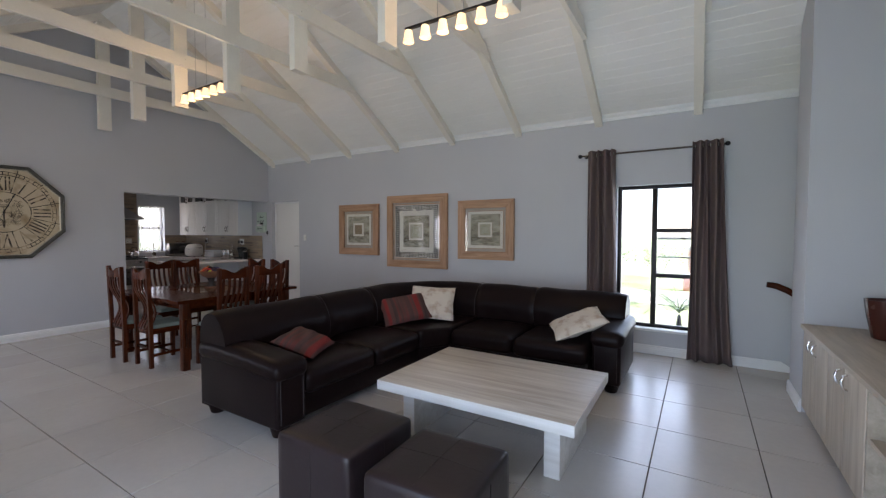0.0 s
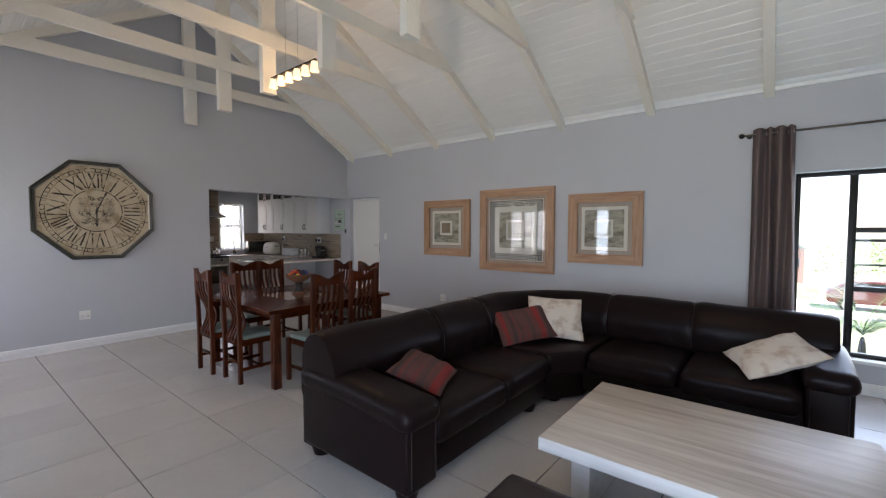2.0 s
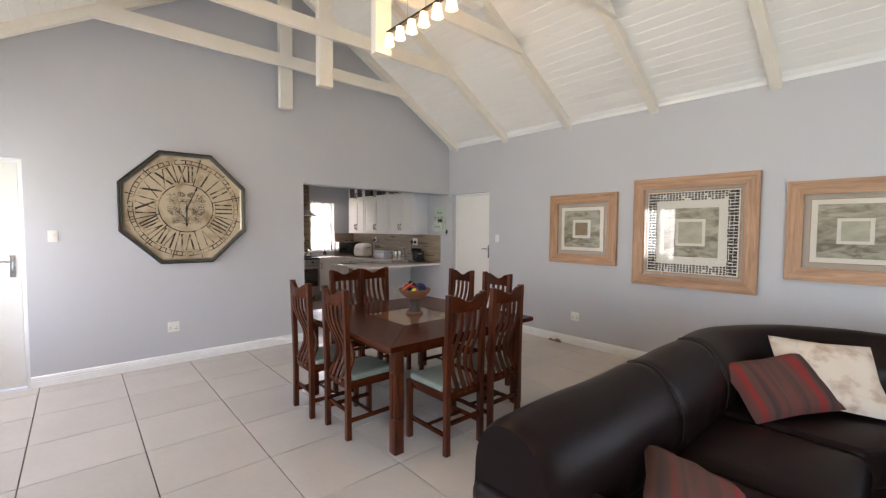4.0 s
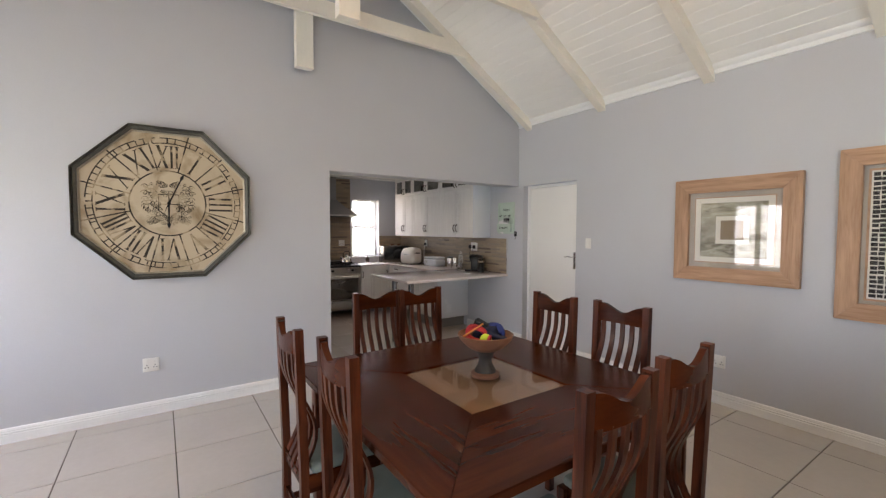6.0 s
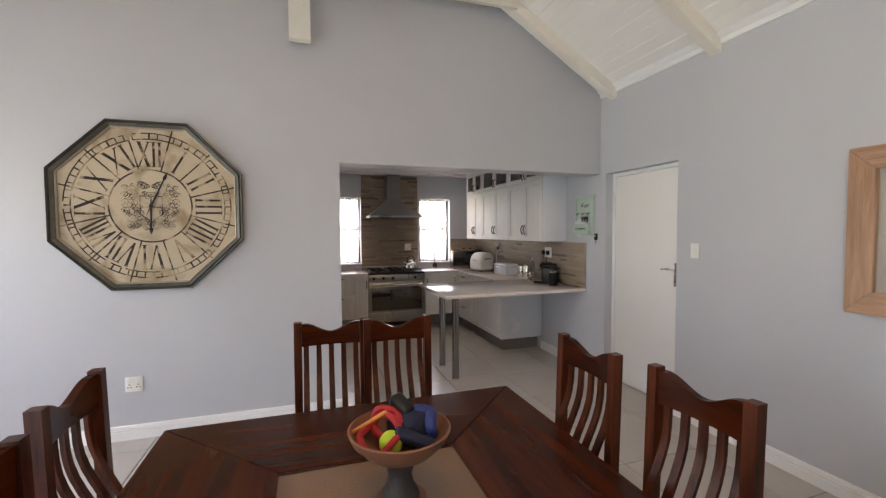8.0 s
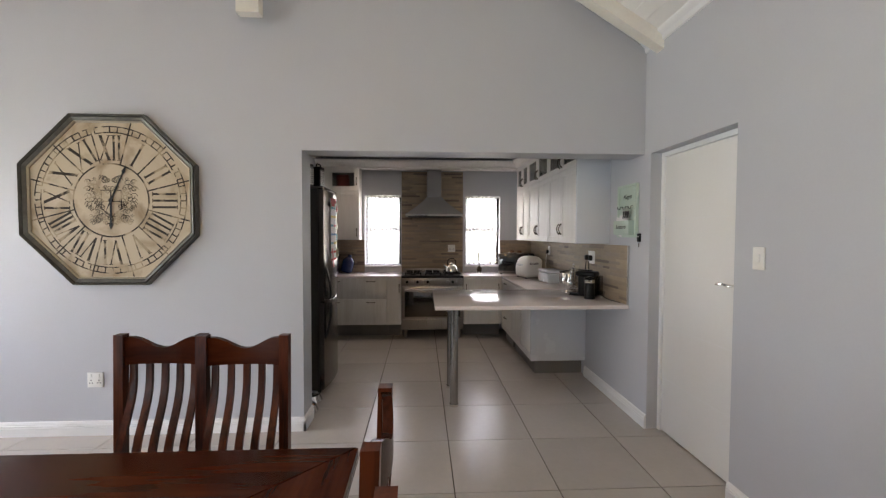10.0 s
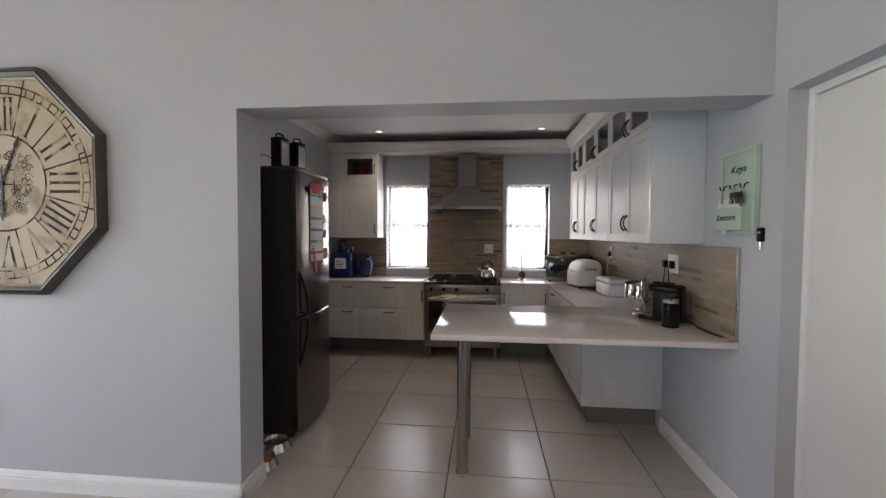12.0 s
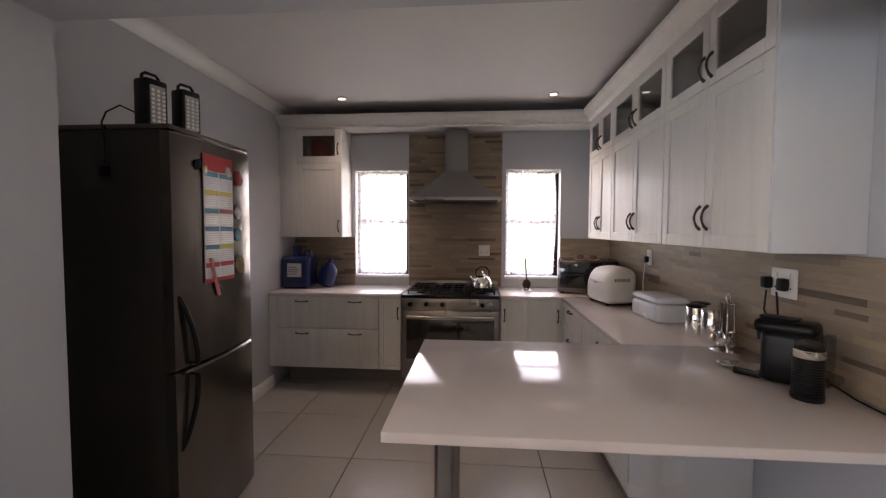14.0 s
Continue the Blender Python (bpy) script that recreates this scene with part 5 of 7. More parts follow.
# chew toy by the skirting
TOY = mat("dried_rope_toy", (0.20, 0.15, 0.07), 0.9, var=0.3, scale=30, bump=0.6, bumpscale=90)
bm = bmesh.new()
tube(bm, [(-0.10, 0.01, 0.014), (-0.06, 0.0, 0.018), (-0.035, 0, 0.010), (0.0, -0.004, 0.016), (0.03, -0.006, 0.024), (0.07, -0.004, 0.022), (0.10, 0.002, 0.010)], [0.012, 0.018, 0.008, 0.014, 0.024, 0.022, 0.008], 10)
for v in bm.verts:
    v.co += 0.004 * Vector(noise.noise_vector(v.co * 60))
solid("chew_toy", bm, TOY, "frayed brown dog chew toy on the floor tiles", "dog toy", m=pose(-4.974, 5.740, 0.004))

# ---- sockets and switches ----


def socket(m, label, w=0.115, h=0.115, kind="socket"):
    """Plate in its own xz plane, facing -y."""
    t = thing("wall_" + kind, label, kind, m, "wall plates")
    part("plate", B(-w / 2, w / 2, -0.012, -0.001, -h / 2, h / 2, r=0.004), WHITEPL, t)
    if kind == "socket":
        outlets = (-0.25 * w, 0.25 * w) if w > 0.1 else (0.0,)
        for ox in outlets:
            for cx, cz in ((-0.010, -0.022), (0.010, -0.022), (0, -0.002)):
                part("pin_hole", C((ox + cx, -0.0128, cz), (ox + cx, -0.0118, cz), 0.0045, seg=10), BLACKPL, t)
            part("rocker", B(ox - 0.008, ox + 0.008, -0.017, -0.011, 0.022, 0.044, r=0.002), WHITEPL, t)
    else:
        part("rocker", B(-0.014, 0.014, -0.017, -0.011, -0.022, 0.022, r=0.003), WHITEPL, t)
    return t


socket(pose(XW, 1.58, 0.425, 0, 0, 90), "white plug socket low on the clock wall")
socket(pose(XW, 0.60, 1.47, 0, 0, 90), "white light switch beside the end door", 0.075, 0.115, "switch")
socket(pose(-4.715, YN, 0.385), "white plug socket low on the long wall")
socket(pose(-6.12, YN, 1.41), "white light switch beside the white door", 0.075, 0.12, "switch")

# ---- pendant bars ----
BULB = glow("warm_lit_glass", (1.0, 0.70, 0.34), 0.36)
SHADEG = mat("amber_frosted_glass", (0.9, 0.75, 0.5), 0.2, bump=0.0)


def pendant(x0, x1, y, z):
    t = thing("pendant_bar_light", "hanging bar light with six lit glass cups", "pendant light", pose((x0 + x1) / 2, y, z), "bar lights under the roof")
    L2 = (x1 - x0) / 2
    part("bar", B(-L2 - 0.03, L2 + 0.03, -0.014, 0.014, 0.05, 0.07, r=0.003), BLACKMET, t)
    for k in range(6):
        x = -L2 + (x1 - x0) * k / 5
        s = part("shade", lathe(bmesh.new(), [(0.022, 0.046), (0.030, 0.042), (0.034, 0.01), (0.040, -0.03), (0.047, -0.05), (0.043, -0.05), (0.030, -0.01), (0.024, 0.03), (0.004, 0.035)], (x, 0, 0), 20), BULB, t, "lit amber glass cup")
        part("cap", C((x, 0, 0.04), (x, 0, 0.052), 0.018, seg=12), CHROME, s)
    for x in (-0.13, 0.1):
        part("cable", C((x, 0, 0.07), (x, 0, roof_z(y) - z + 0.0), 0.0025, seg=6), STEEL, t)
    return t


pendant(-4.70, -3.92, 2.80, 3.155)
pendant(-1.29, -0.48, 2.80, 3.09)
lamp("pendant_glow", "POINT", pose(-4.3, 2.80, 3.05), 4.0, (1, 0.68, 0.34), 0.25)
lamp("pendant_glow", "POINT", pose(-0.88, 2.80, 2.98), 4.0, (1, 0.68, 0.34), 0.25)

# ---- sideboard in the niche, vase, handrail ----
sb = thing("sideboard", "washed oak built-in sideboard with doors and open shelves", "cabinet", pose(PX + 0.005, 0, 0))
part("top", B(-0.025, XE - PX - 0.008, NY0 + 0.01, NY1 - 0.01, 0.72, 0.752, r=0.003), WASHED_Y, sb)
part("plinth", B(0.06, 0.1, NY0 + 0.02, NY1 - 0.02, 0.0, 0.09), WASHED_Y, sb)
part("carcass", B(0.02, XE - PX - 0.008, 3.035, NY1 - 0.015, 0.09, 0.718), WASHED_Y, sb)
part("end_panel", B(0.0, XE - PX - 0.008, 3.012, 3.032, 0.06, 0.718), WASHED_Y, sb)
part("back_panel", B(0.4, 0.42, NY0 + 0.02, 3.012, 0.09, 0.718), WASHED_Y, sb)
for z in (0.09, 0.42):
    part("shelf", B(0.01, 0.4, NY0 + 0.02, 3.010, z, z + 0.025), WASHED_Y, sb)
for k in range(3):
    y = 3.01 - 0.85 * (k + 1)
    part("divider", B(0.01, 0.4, y, y + 0.02, 0.115, 0.418), WASHED_Y, sb)
for k in range(4):
    y1 = NY1 - 0.02 - 0.387 * k
    d = part("door", B(-0.004, 0.018, y1 - 0.383, y1 - 0.003, 0.06, 0.715, r=0.002), WASHED_Z, sb)
    hy = y1 - 0.32 if k % 2 == 0 else y1 - 0.067
    part("handle", tube(bmesh.new(), [(-0.004, hy, 0.585), (-0.024, hy, 0.592), (-0.034, hy, 0.63), (-0.024, hy, 0.668), (-0.004, hy, 0.675)], 0.007, 8), CHROME, d, "chrome bow handle")
OXBLOOD = mat("oxblood_glaze", (0.055, 0.014, 0.010), 0.25, var=0.2, scale=8, bump=0.05)
solid("vase", lathe(bmesh.new(), [(0.06, 0), (0.075, 0.01), (0.085, 0.06), (0.105, 0.16), (0.118, 0.26), (0.12, 0.285), (0.112, 0.285), (0.10, 0.2), (0.07, 0.02)], seg=30), OXBLOOD, "dark oxblood glazed vase on the sideboard", "vase", m=pose(1.885, 4.20, 0.752))
hr = thing("handrail", "dark red-brown curved wooden handrail on the pier", "handrail", pose(PX, 5.13, 0))
part("rail", tube(bmesh.new(), [(-0.185, 0.10, 1.005), (-0.11, 0.10, 0.995), (-0.03, 0.10, 0.96), (0.05, 0.09, 0.91), (0.4, 0.085, 0.70), (1.2, 0.085, 0.24)], [0.028, 0.032, 0.032, 0.03, 0.03, 0.03], 12), DARKWOOD_X, hr)
part("bracket", tube(bmesh.new(), [(0.02, 0.0, 0.83), (0.02, 0.06, 0.84), (0.02, 0.09, 0.89)], 0.009, 8), BLACKMET, hr)

# ---- kitchen: cabinets ----


def bow_handle(parent, p, vertical=True, size=0.11, out=(0, -1, 0)):
    """A bowed chrome pull at p that stands out along out."""
    o, d = Vector(out), Vector((0, 0, 1)) if vertical else Vector(out).cross(Vector((0, 0, 1)))
    p = Vector(p)
    pts = []
    for k in range(9):
        s = -1 + k / 4
        pts.append(p + d * (size / 2 * s) + o * (0.004 + 0.020 * (1 - s * s) ** 0.5 + 0.004 * math.cos(3 * s)))
    part("handle", tube(bmesh.new(), pts, [0.009, 0.007, 0.0052, 0.0052, 0.006, 0.0052, 0.0052, 0.007, 0.009], 8), PEWTER, parent, "bowed pewter handle")


def shaker(bm, a0, a1, z0, z1, depth=0.020, rail=0.06, plane="y"):
    """A framed door from a0 to a1 at 0 facing out along the negative axis, with a recessed centre."""
    def put(p0, p1, q0, q1, d0, d1, r):
        if plane == "y":
            box(bm, p0, p1, -d1, -d0, q0, q1, r=r, seg=1)
        else:
            box(bm, d0, d1, p0, p1, q0, q1, r=r, seg=1)
    put(a0, a0 + rail, z0, z1, 0, depth, 0.0015)
    put(a1 - rail, a1, z0, z1, 0, depth, 0.0015)
    put(a0 + rail, a1 - rail, z1 - rail, z1, 0, depth, 0.0015)
    put(a0 + rail, a1 - rail, z0, z0 + rail, 0, depth, 0.0015)
    put(a0 + rail - 0.004, a1 - rail + 0.004, z0 + rail - 0.004, z1 - rail + 0.004, 0.002, depth - 0.007, 0)
    return bm


YU = 5.517    # fronts of the wall units on the long wall
ZU0, ZU1, ZU2 = 1.45, 2.19, 2.53
units = ((-10.36, -9.70), (-9.697, -8.78), (-8.777, -7.90))
RED = mat("red_enamel_tin", (0.35, 0.03, 0.02), 0.4)
CHINA = mat("white_china", (0.7, 0.7, 0.68), 0.2, bump=0)
for i, (x0, x1) in enumerate(units):
    t = thing("wall_cabinet", "cream washed wall cabinet with glazed top doors", "cabinet", pose(x0, YU, ZU0), "wall cabinets")
    w, dp, h, hm = x1 - x0, YN - YU - 0.002, ZU2 - ZU0, ZU1 - ZU0
    part("bottom_panel", B(0, w, 0.0, dp, 0, 0.018), KITCHW, t, smooth=False)
    part("shelf", B(0.018, w - 0.018, 0.0, dp - 0.012, hm - 0.009, hm + 0.009), KITCHW, t, smooth=False)
    part("top_panel", B(0, w, 0.0, dp, h - 0.018, h), KITCHW, t, smooth=False)
    for x in (0, w - 0.018):
        part("side_panel", B(x, x + 0.018, 0.0, dp, 0.018, h - 0.018), KITCHW, t, smooth=False)
    part("back_panel", B(0.018, w - 0.018, dp - 0.012, dp, 0.018, h - 0.018), KITCHW, t, smooth=False)
    for k in range(2):
        a0, a1 = w * k / 2 + 0.002, w * (k + 1) / 2 - 0.002
        d = part("door", shaker(bmesh.new(), a0, a1, 0.002, hm - 0.002), KITCHW, t)
        hx = a1 - 0.03 if k == 0 else a0 + 0.03
        bow_handle(d, (hx, -0.02, 0.14))
        bm = bmesh.new()
        r = 0.055
        z0, z1 = hm + 0.002, h - 0.002
        for q in ((a0, a0 + r, z0, z1), (a1 - r, a1, z0, z1), (a0 + r, a1 - r, z1 - r, z1), (a0 + r, a1 - r, z0, z0 + r)):
            box(bm, q[0], q[1], -0.02, 0, q[2], q[3], r=0.0015, seg=1)
        d = part("glazed_door", bm, KITCHW, t)
        pn = part("pane", B(a0 + r, a1 - r, -0.012, -0.009, z0 + r, z1 - r), DARKGLASS, d, smooth=False)
        bow_handle(d, (hx, -0.02, hm + 0.09))
    if i == 2:
        part("end_panel", B(w, w + 0.018, -0.02, dp, 0, h, r=0.001), BREADW, t, "plain white end panel")
    # crockery behind the glass
    rnd = random.Random(i)
    for k in range(5):
        x = x0 + 0.1 + (w - 0.2) * k / 4 + rnd.uniform(-0.03, 0.03)
        hgt = rnd.uniform(0.08, 0.18)
        r = rnd.uniform(0.025, 0.05)
        solid("jug" if k % 2 else "glass_tumbler", lathe(bmesh.new(), [(r * 0.7, 0), (r, hgt * 0.3), (r * 0.9, hgt), (r * 0.85, hgt), (r * 0.6, 0.01)], seg=16), CHINA if k % 2 else CHROME, "pale jug behind the cabinet glass" if k % 2 else "shiny tumbler behind the cabinet glass", "jug" if k % 2 else "tumbler", group="crockery in the glazed cabinets", m=pose(x, YU + 0.13 + rnd.uniform(0, 0.08), ZU1 + 0.0095))

XU = -10.39
t = thing("wall_cabinet", "narrow cream wall cabinet with glazed top, beside the window", "cabinet", pose(XU, 2.60, ZU0), "wall cabinets")
w, h, hm = 0.50, 1.08, 0.735
part("bottom_panel", B(XK - XU + 0.002, 0, 0, w, 0, 0.018), KITCHW, t, smooth=False)
part("shelf", B(XK - XU + 0.014, 0, 0.018, w - 0.018, hm - 0.009, hm + 0.009), KITCHW, t, smooth=False)
part("top_panel", B(XK - XU + 0.002, 0, 0, w, h - 0.018, h), KITCHW, t, smooth=False)
for y in (0, w - 0.018):
    part("side_panel", B(XK - XU + 0.002, 0, y, y + 0.018, 0.018, h - 0.018), KITCHW, t, smooth=False)
part("back_panel", B(XK - XU + 0.002, XK - XU + 0.014, 0.018, w - 0.018, 0.018, h - 0.018), KITCHW, t, smooth=False)
d = part("door", shaker(bmesh.new(), 0.04, w - 0.002, 0.002, hm - 0.002, plane="x"), KITCHW, t)
bow_handle(d, (0.02, w - 0.035, 0.11), out=(1, 0, 0))
bm = bmesh.new()
r, a0, a1, z0, z1 = 0.065, 0.04, w - 0.002, hm + 0.002, h - 0.012
for q in ((a0, a0 + r, z0, z1), (a1 - r, a1, z0, z1), (a0 + r, a1 - r, z1 - r, z1), (a0 + r, a1 - r, z0, z0 + r)):
    box(bm, 0, 0.02, q[0], q[1], q[2], q[3], r=0.0015, seg=1)
d = part("glazed_door", bm, KITCHW, t)
part("pane", B(0.009, 0.012, a0 + r, a1 - r, z0 + r, z1 - r), DARKGLASS, d, smooth=False)
bow_handle(d, (0.02, w - 0.035, hm + 0.14), out=(1, 0, 0))
part("filler", B(0, 0.02, -0.13, 0.038, 0.0, h, r=0.001), KITCHW, t)
solid("biscuit_tin", lathe(bmesh.new(), [(0.095, 0), (0.10, 0.005), (0.10, 0.22), (0.095, 0.23), (0.07, 0.24), (0.02, 0.245)], seg=24), RED, "red printed tin behind the cabinet glass", "tin", m=pose(XU - 0.12, 2.84, ZU0 + hm + 0.0095))

# crown moulding over the wall units and across the back wall
prof = [(0, 0), (0.0, 0.02), (0.02, 0.03), (0.03, 0.05), (0.06, 0.07), (0.075, 0.085), (0.085, 0.10), (0.085, 0.115), (-0.02, 0.115), (-0.02, 0)]
t = thing("crown_moulding", "cream crown moulding running above the wall cabinets", "moulding", pose(0, 0, 2.525))
bm = bmesh.new()
rows = []
for x, y, nx, ny in ((XU + 0.02, YK, 1, 0), (XU + 0.02, YU - 0.02, 1, -1), (-7.883, YU - 0.02, 0, -1)):
    rows.append([bm.verts.new((x + nx * u, y + ny * u, v)) for u, v in prof])
for a, b in zip(rows, rows[1:]):
    for k in range(len(prof)):
        j = (k + 1) % len(prof)
        bm.faces.new((a[k], a[j], b[j], b[k]))
bm.faces.new(rows[0])
bm.faces.new(rows[-1][::-1])
part("moulding", bm, KITCHW, t)
part("soffit", B(XK + 0.002, XU + 0.001, YK + 0.002, YN - 0.002, 0.018, 0.03), KITCHW, t, smooth=False)

# base units along the back wall
XB = -10.11
CT = 0.93


def base_unit(name, label, y0, y1, rows_, group="base cabinets"):
    t = thing(name, label, "cabinet", pose(XB, y0, 0), group)
    w = y1 - y0
    part("carcass", B(XK - XB + 0.002, -0.002, 0, w, 0.215, 0.895), KITCHW, t, smooth=False)
    part("kickboard", B(-0.265, -0.25, 0, w, 0.0, 0.215), KICK, t, "grey toe kick")
    return t, w


t, w = base_unit("drawer_unit", "cream washed two-drawer base unit", YK + 0.08, 3.535, None)
for z0, z1 in ((0.217, 0.589), (0.596, 0.893)):
    d = part("drawer", B(0.0, 0.02, 0.002, w - 0.002, z0, z1, r=0.002), KITCHW_Y, t)
    for f in (0.25, 0.77):
        bow_handle(d, (0.02, w * f, z1 - 0.045), False, 0.12, (1, 0, 0))
part("filler", B(-0.02, 0.018, -0.078, -0.002, 0.217, 0.895), KITCHW, t)
t, w = base_unit("base_cabinet", "narrow cream washed base cabinet beside the cooker", 3.537, 3.742, None)
d = part("door", shaker(bmesh.new(), 0.002, w - 0.002, 0.217, 0.893, rail=0.04, plane="x"), KITCHW, t)
bow_handle(d, (0.02, w - 0.025, 0.75), out=(1, 0, 0))
t, w = base_unit("base_cabinet", "cream washed corner base cabinet with two doors", 4.665, 5.235, None)
for k, (a0, a1) in enumerate(((0.002, 0.24), (0.244, w - 0.03))):
    d = part("door", shaker(bmesh.new(), a0, a1, 0.217, 0.893, rail=0.045, plane="x"), KITCHW, t)
    bow_handle(d, (0.02, a0 + 0.03 if k == 0 else a1 - 0.03, 0.75), out=(1, 0, 0))

# base run on the long wall
YB = 5.24
for i, (x0, x1, kind) in enumerate(((-10.09, -9.50, "drawers"), (-9.498, -8.425, "doors"))):
    t = thing("drawer_unit" if kind == "drawers" else "base_cabinet", "cream washed base unit with three drawers" if kind == "drawers" else "cream washed base cabinet with two doors", "cabinet", pose(x0, YB, 0), "base cabinets")
    w = x1 - x0
    part("carcass", B(0, w - 0.02, 0.002, YN - YB - 0.002, 0.17, 0.895), KITCHW, t, smooth=False)
    part("kickboard", B(0, w - 0.11, 0.055, 0.07, 0.0, 0.17), KICK, t, "grey toe kick")
    if kind == "drawers":
        for k in range(3):
            z0 = 0.172 + 0.241 * k
            d = part("drawer", shaker(bmesh.new(), 0.002, w - 0.002, z0, z0 + 0.237, rail=0.045), KITCHW_Y, t)
            bow_handle(d, (w / 2, -0.02, z0 + 0.19), False, 0.12)
    else:
        for k in range(2):
            a0, a1 = 0.002 + (w - 0.02) * k / 2, (w - 0.02) * (k + 1) / 2 - 0.002
            d = part("door", shaker(bmesh.new(), a0, a1, 0.172, 0.893), KITCHW, t)
            bow_handle(d, (a1 - 0.03 if k == 0 else a0 + 0.03, -0.02, 0.76))
        part("end_panel", B(w - 0.02, w, -0.02, YN - YB - 0.002, 0.17, 0.895, r=0.001), BREADW, t, "plain white end panel")
        part("plinth_return", B(w - 0.125, w - 0.11, 0.071, YN - YB - 0.002, 0, 0.17), KICK, t)

# worktop with its breakfast bar
LEGSTEEL = mat("satin_steel_tube", (0.34, 0.33, 0.32), 0.22, 1.0, var=0.05, fine=80, bump=0.02, stretch=(1, 1, 20))
t = thing("worktop", "pale quartz worktop with a breakfast bar on steel legs", "worktop", pose(0, 0, CT))
part("back_slab", B(XK + 0.002, -10.08, YK + 0.002, 3.744, -0.032, 0.0, r=0.004), QUARTZ, t)
part("corner_slab", B(XK + 0.002, -10.08, 4.662, YN - 0.002, -0.032, 0.0, r=0.004), QUARTZ, t)
part("side_slab", B(-10.079, -8.541, 5.205, YN - 0.002, -0.032, 0.0, r=0.004), QUARTZ, t)
part("breakfast_bar", B(-8.54, -7.488, 4.158, YN - 0.002, -0.034, 0.0, r=0.004), QUARTZ, t)
for x in (-8.16, -7.70):
    leg = part("leg", C((x, 4.335, -CT + 0.02), (x, 4.335, -0.034), 0.036, seg=24), LEGSTEEL, t, "polished steel tube leg")
    part("foot", C((x, 4.335, -CT), (x, 4.335, -CT + 0.022), 0.041, seg=24), CHROME, leg)
    part("flange", C((x, 4.335, -0.044), (x, 4.335, -0.034), 0.05, seg=24), CHROME, leg)

# ---- range cooker and hood ----
COOKSTEEL = mat("dark_brushed_steel", (0.34, 0.315, 0.29), 0.30, 1.0, var=0.05, scale=2, fine=120, bump=0.05, stretch=(1, 30, 1))
ck2 = thing("range_cooker", "stainless steel range cooker with wide oven and gas hob", "cooker", pose(XB, 3.747, 0))
W = 0.91
DARKOVEN = mat("oven_glass", (0.10, 0.09, 0.08), 0.10, 0.75, bump=0.0, rvar=0.01)
part("body", B(XK - XB + 0.03, -0.002, 0.002, W - 0.002, 0.14, 0.895), COOKSTEEL, ck2, smooth=False)
part("hob_plate", B(XK - XB + 0.03, 0.02, 0.0, W, 0.895, 0.925, r=0.005), BLACKMET, ck2)
part("splash_rail", B(XK - XB + 0.012, XK - XB + 0.03, 0.0, W, 0.925, 0.99, r=0.003), COOKSTEEL, ck2)
part("control_panel", B(0.0, 0.022, 0.0, W, 0.79, 0.893, r=0.004), COOKSTEEL, ck2)
for k in range(9):
    y = (0.085, 0.16, 0.235, 0.31, 0.385, 0.68, 0.75, 0.82, 0.0)[k]
    if y:
        kn = part("knob", C((0.022, y, 0.84), (0.05, y, 0.84), 0.023, 0.019, seg=18), COOKSTEEL if k % 2 else BLACKPL, ck2)
dr = part("oven_door", B(0.0, 0.03, 0.006, W - 0.006, 0.30, 0.78, r=0.005), COOKSTEEL, ck2)
part("oven_window", B(0.029, 0.033, 0.05, W - 0.05, 0.33, 0.70, r=0.002), DARKOVEN, dr, "dark oven glass")
bm = bmesh.new()
cyl(bm, (0.07, 0.06, 0.735), (0.07, W - 0.06, 0.735), 0.011)
for y in (0.1, W - 0.1):
    cyl(bm, (0.03, y, 0.735), (0.07, y, 0.735), 0.008)
part("handle", bm, CHROME, dr)
part("drawer", B(0.0, 0.025, 0.006, W - 0.006, 0.145, 0.295, r=0.004), COOKSTEEL, ck2)
for y in (0.06, W - 0.06):
    for x in (-0.05, -0.5):
        part("foot", C((x, y, 0), (x, y, 0.145), 0.022, seg=14), COOKSTEEL, ck2)
for x, y in ((-0.14, 0.17), (-0.42, 0.17), (-0.28, 0.455), (-0.14, 0.74), (-0.42, 0.74)):
    bm = bmesh.new()
    lathe(bm, [(0.05, 0.925), (0.052, 0.935), (0.03, 0.942), (0.028, 0.948), (0.005, 0.949)], (x, y, 0), 20)
    part("burner", bm, BLACKMET, ck2)
for y0 in (0.03, 0.325, 0.61):
    bm = bmesh.new()
    for q in (0.03, 0.14, 0.25):
        box(bm, -0.55, -0.02, y0 + q - 0.006, y0 + q + 0.006, 0.950, 0.962)
    for x in (-0.55, -0.42, -0.28, -0.14, -0.03):
        box(bm, x - 0.006, x + 0.006, y0 + 0.02, y0 + 0.26, 0.952, 0.964)
    for x in (-0.54, -0.03):
        for q in (0.03, 0.25):
            box(bm, x - 0.006, x + 0.006, y0 + q - 0.006, y0 + q + 0.006, 0.925, 0.953)
    part("grate", bm, BLACKMET, ck2, smooth=False)

HOODSTEEL = mat("dull_hood_steel", (0.29, 0.285, 0.28), 0.35, 0.9, var=0.06, scale=3, fine=90, bump=0.03)
hd = thing("cooker_hood", "stainless steel chimney cooker hood on the stone strip", "cooker hood", pose(XK, 4.235, 0))
bm = bmesh.new()
lo = [(0.003, -0.43), (0.48, -0.43), (0.48, 0.43), (0.003, 0.43)]
hi = [(0.003, -0.12), (0.26, -0.12), (0.26, 0.12), (0.003, 0.12)]
rows = []
for s in range(9):
    u = s / 8
    g_ = 1 - (1 - u) ** 1.25
    rows.append([bm.verts.new((a[0] + (b[0] - a[0]) * g_, a[1] + (b[1] - a[1]) * g_, 1.835 + 0.27 * u)) for a, b in zip(lo, hi)])
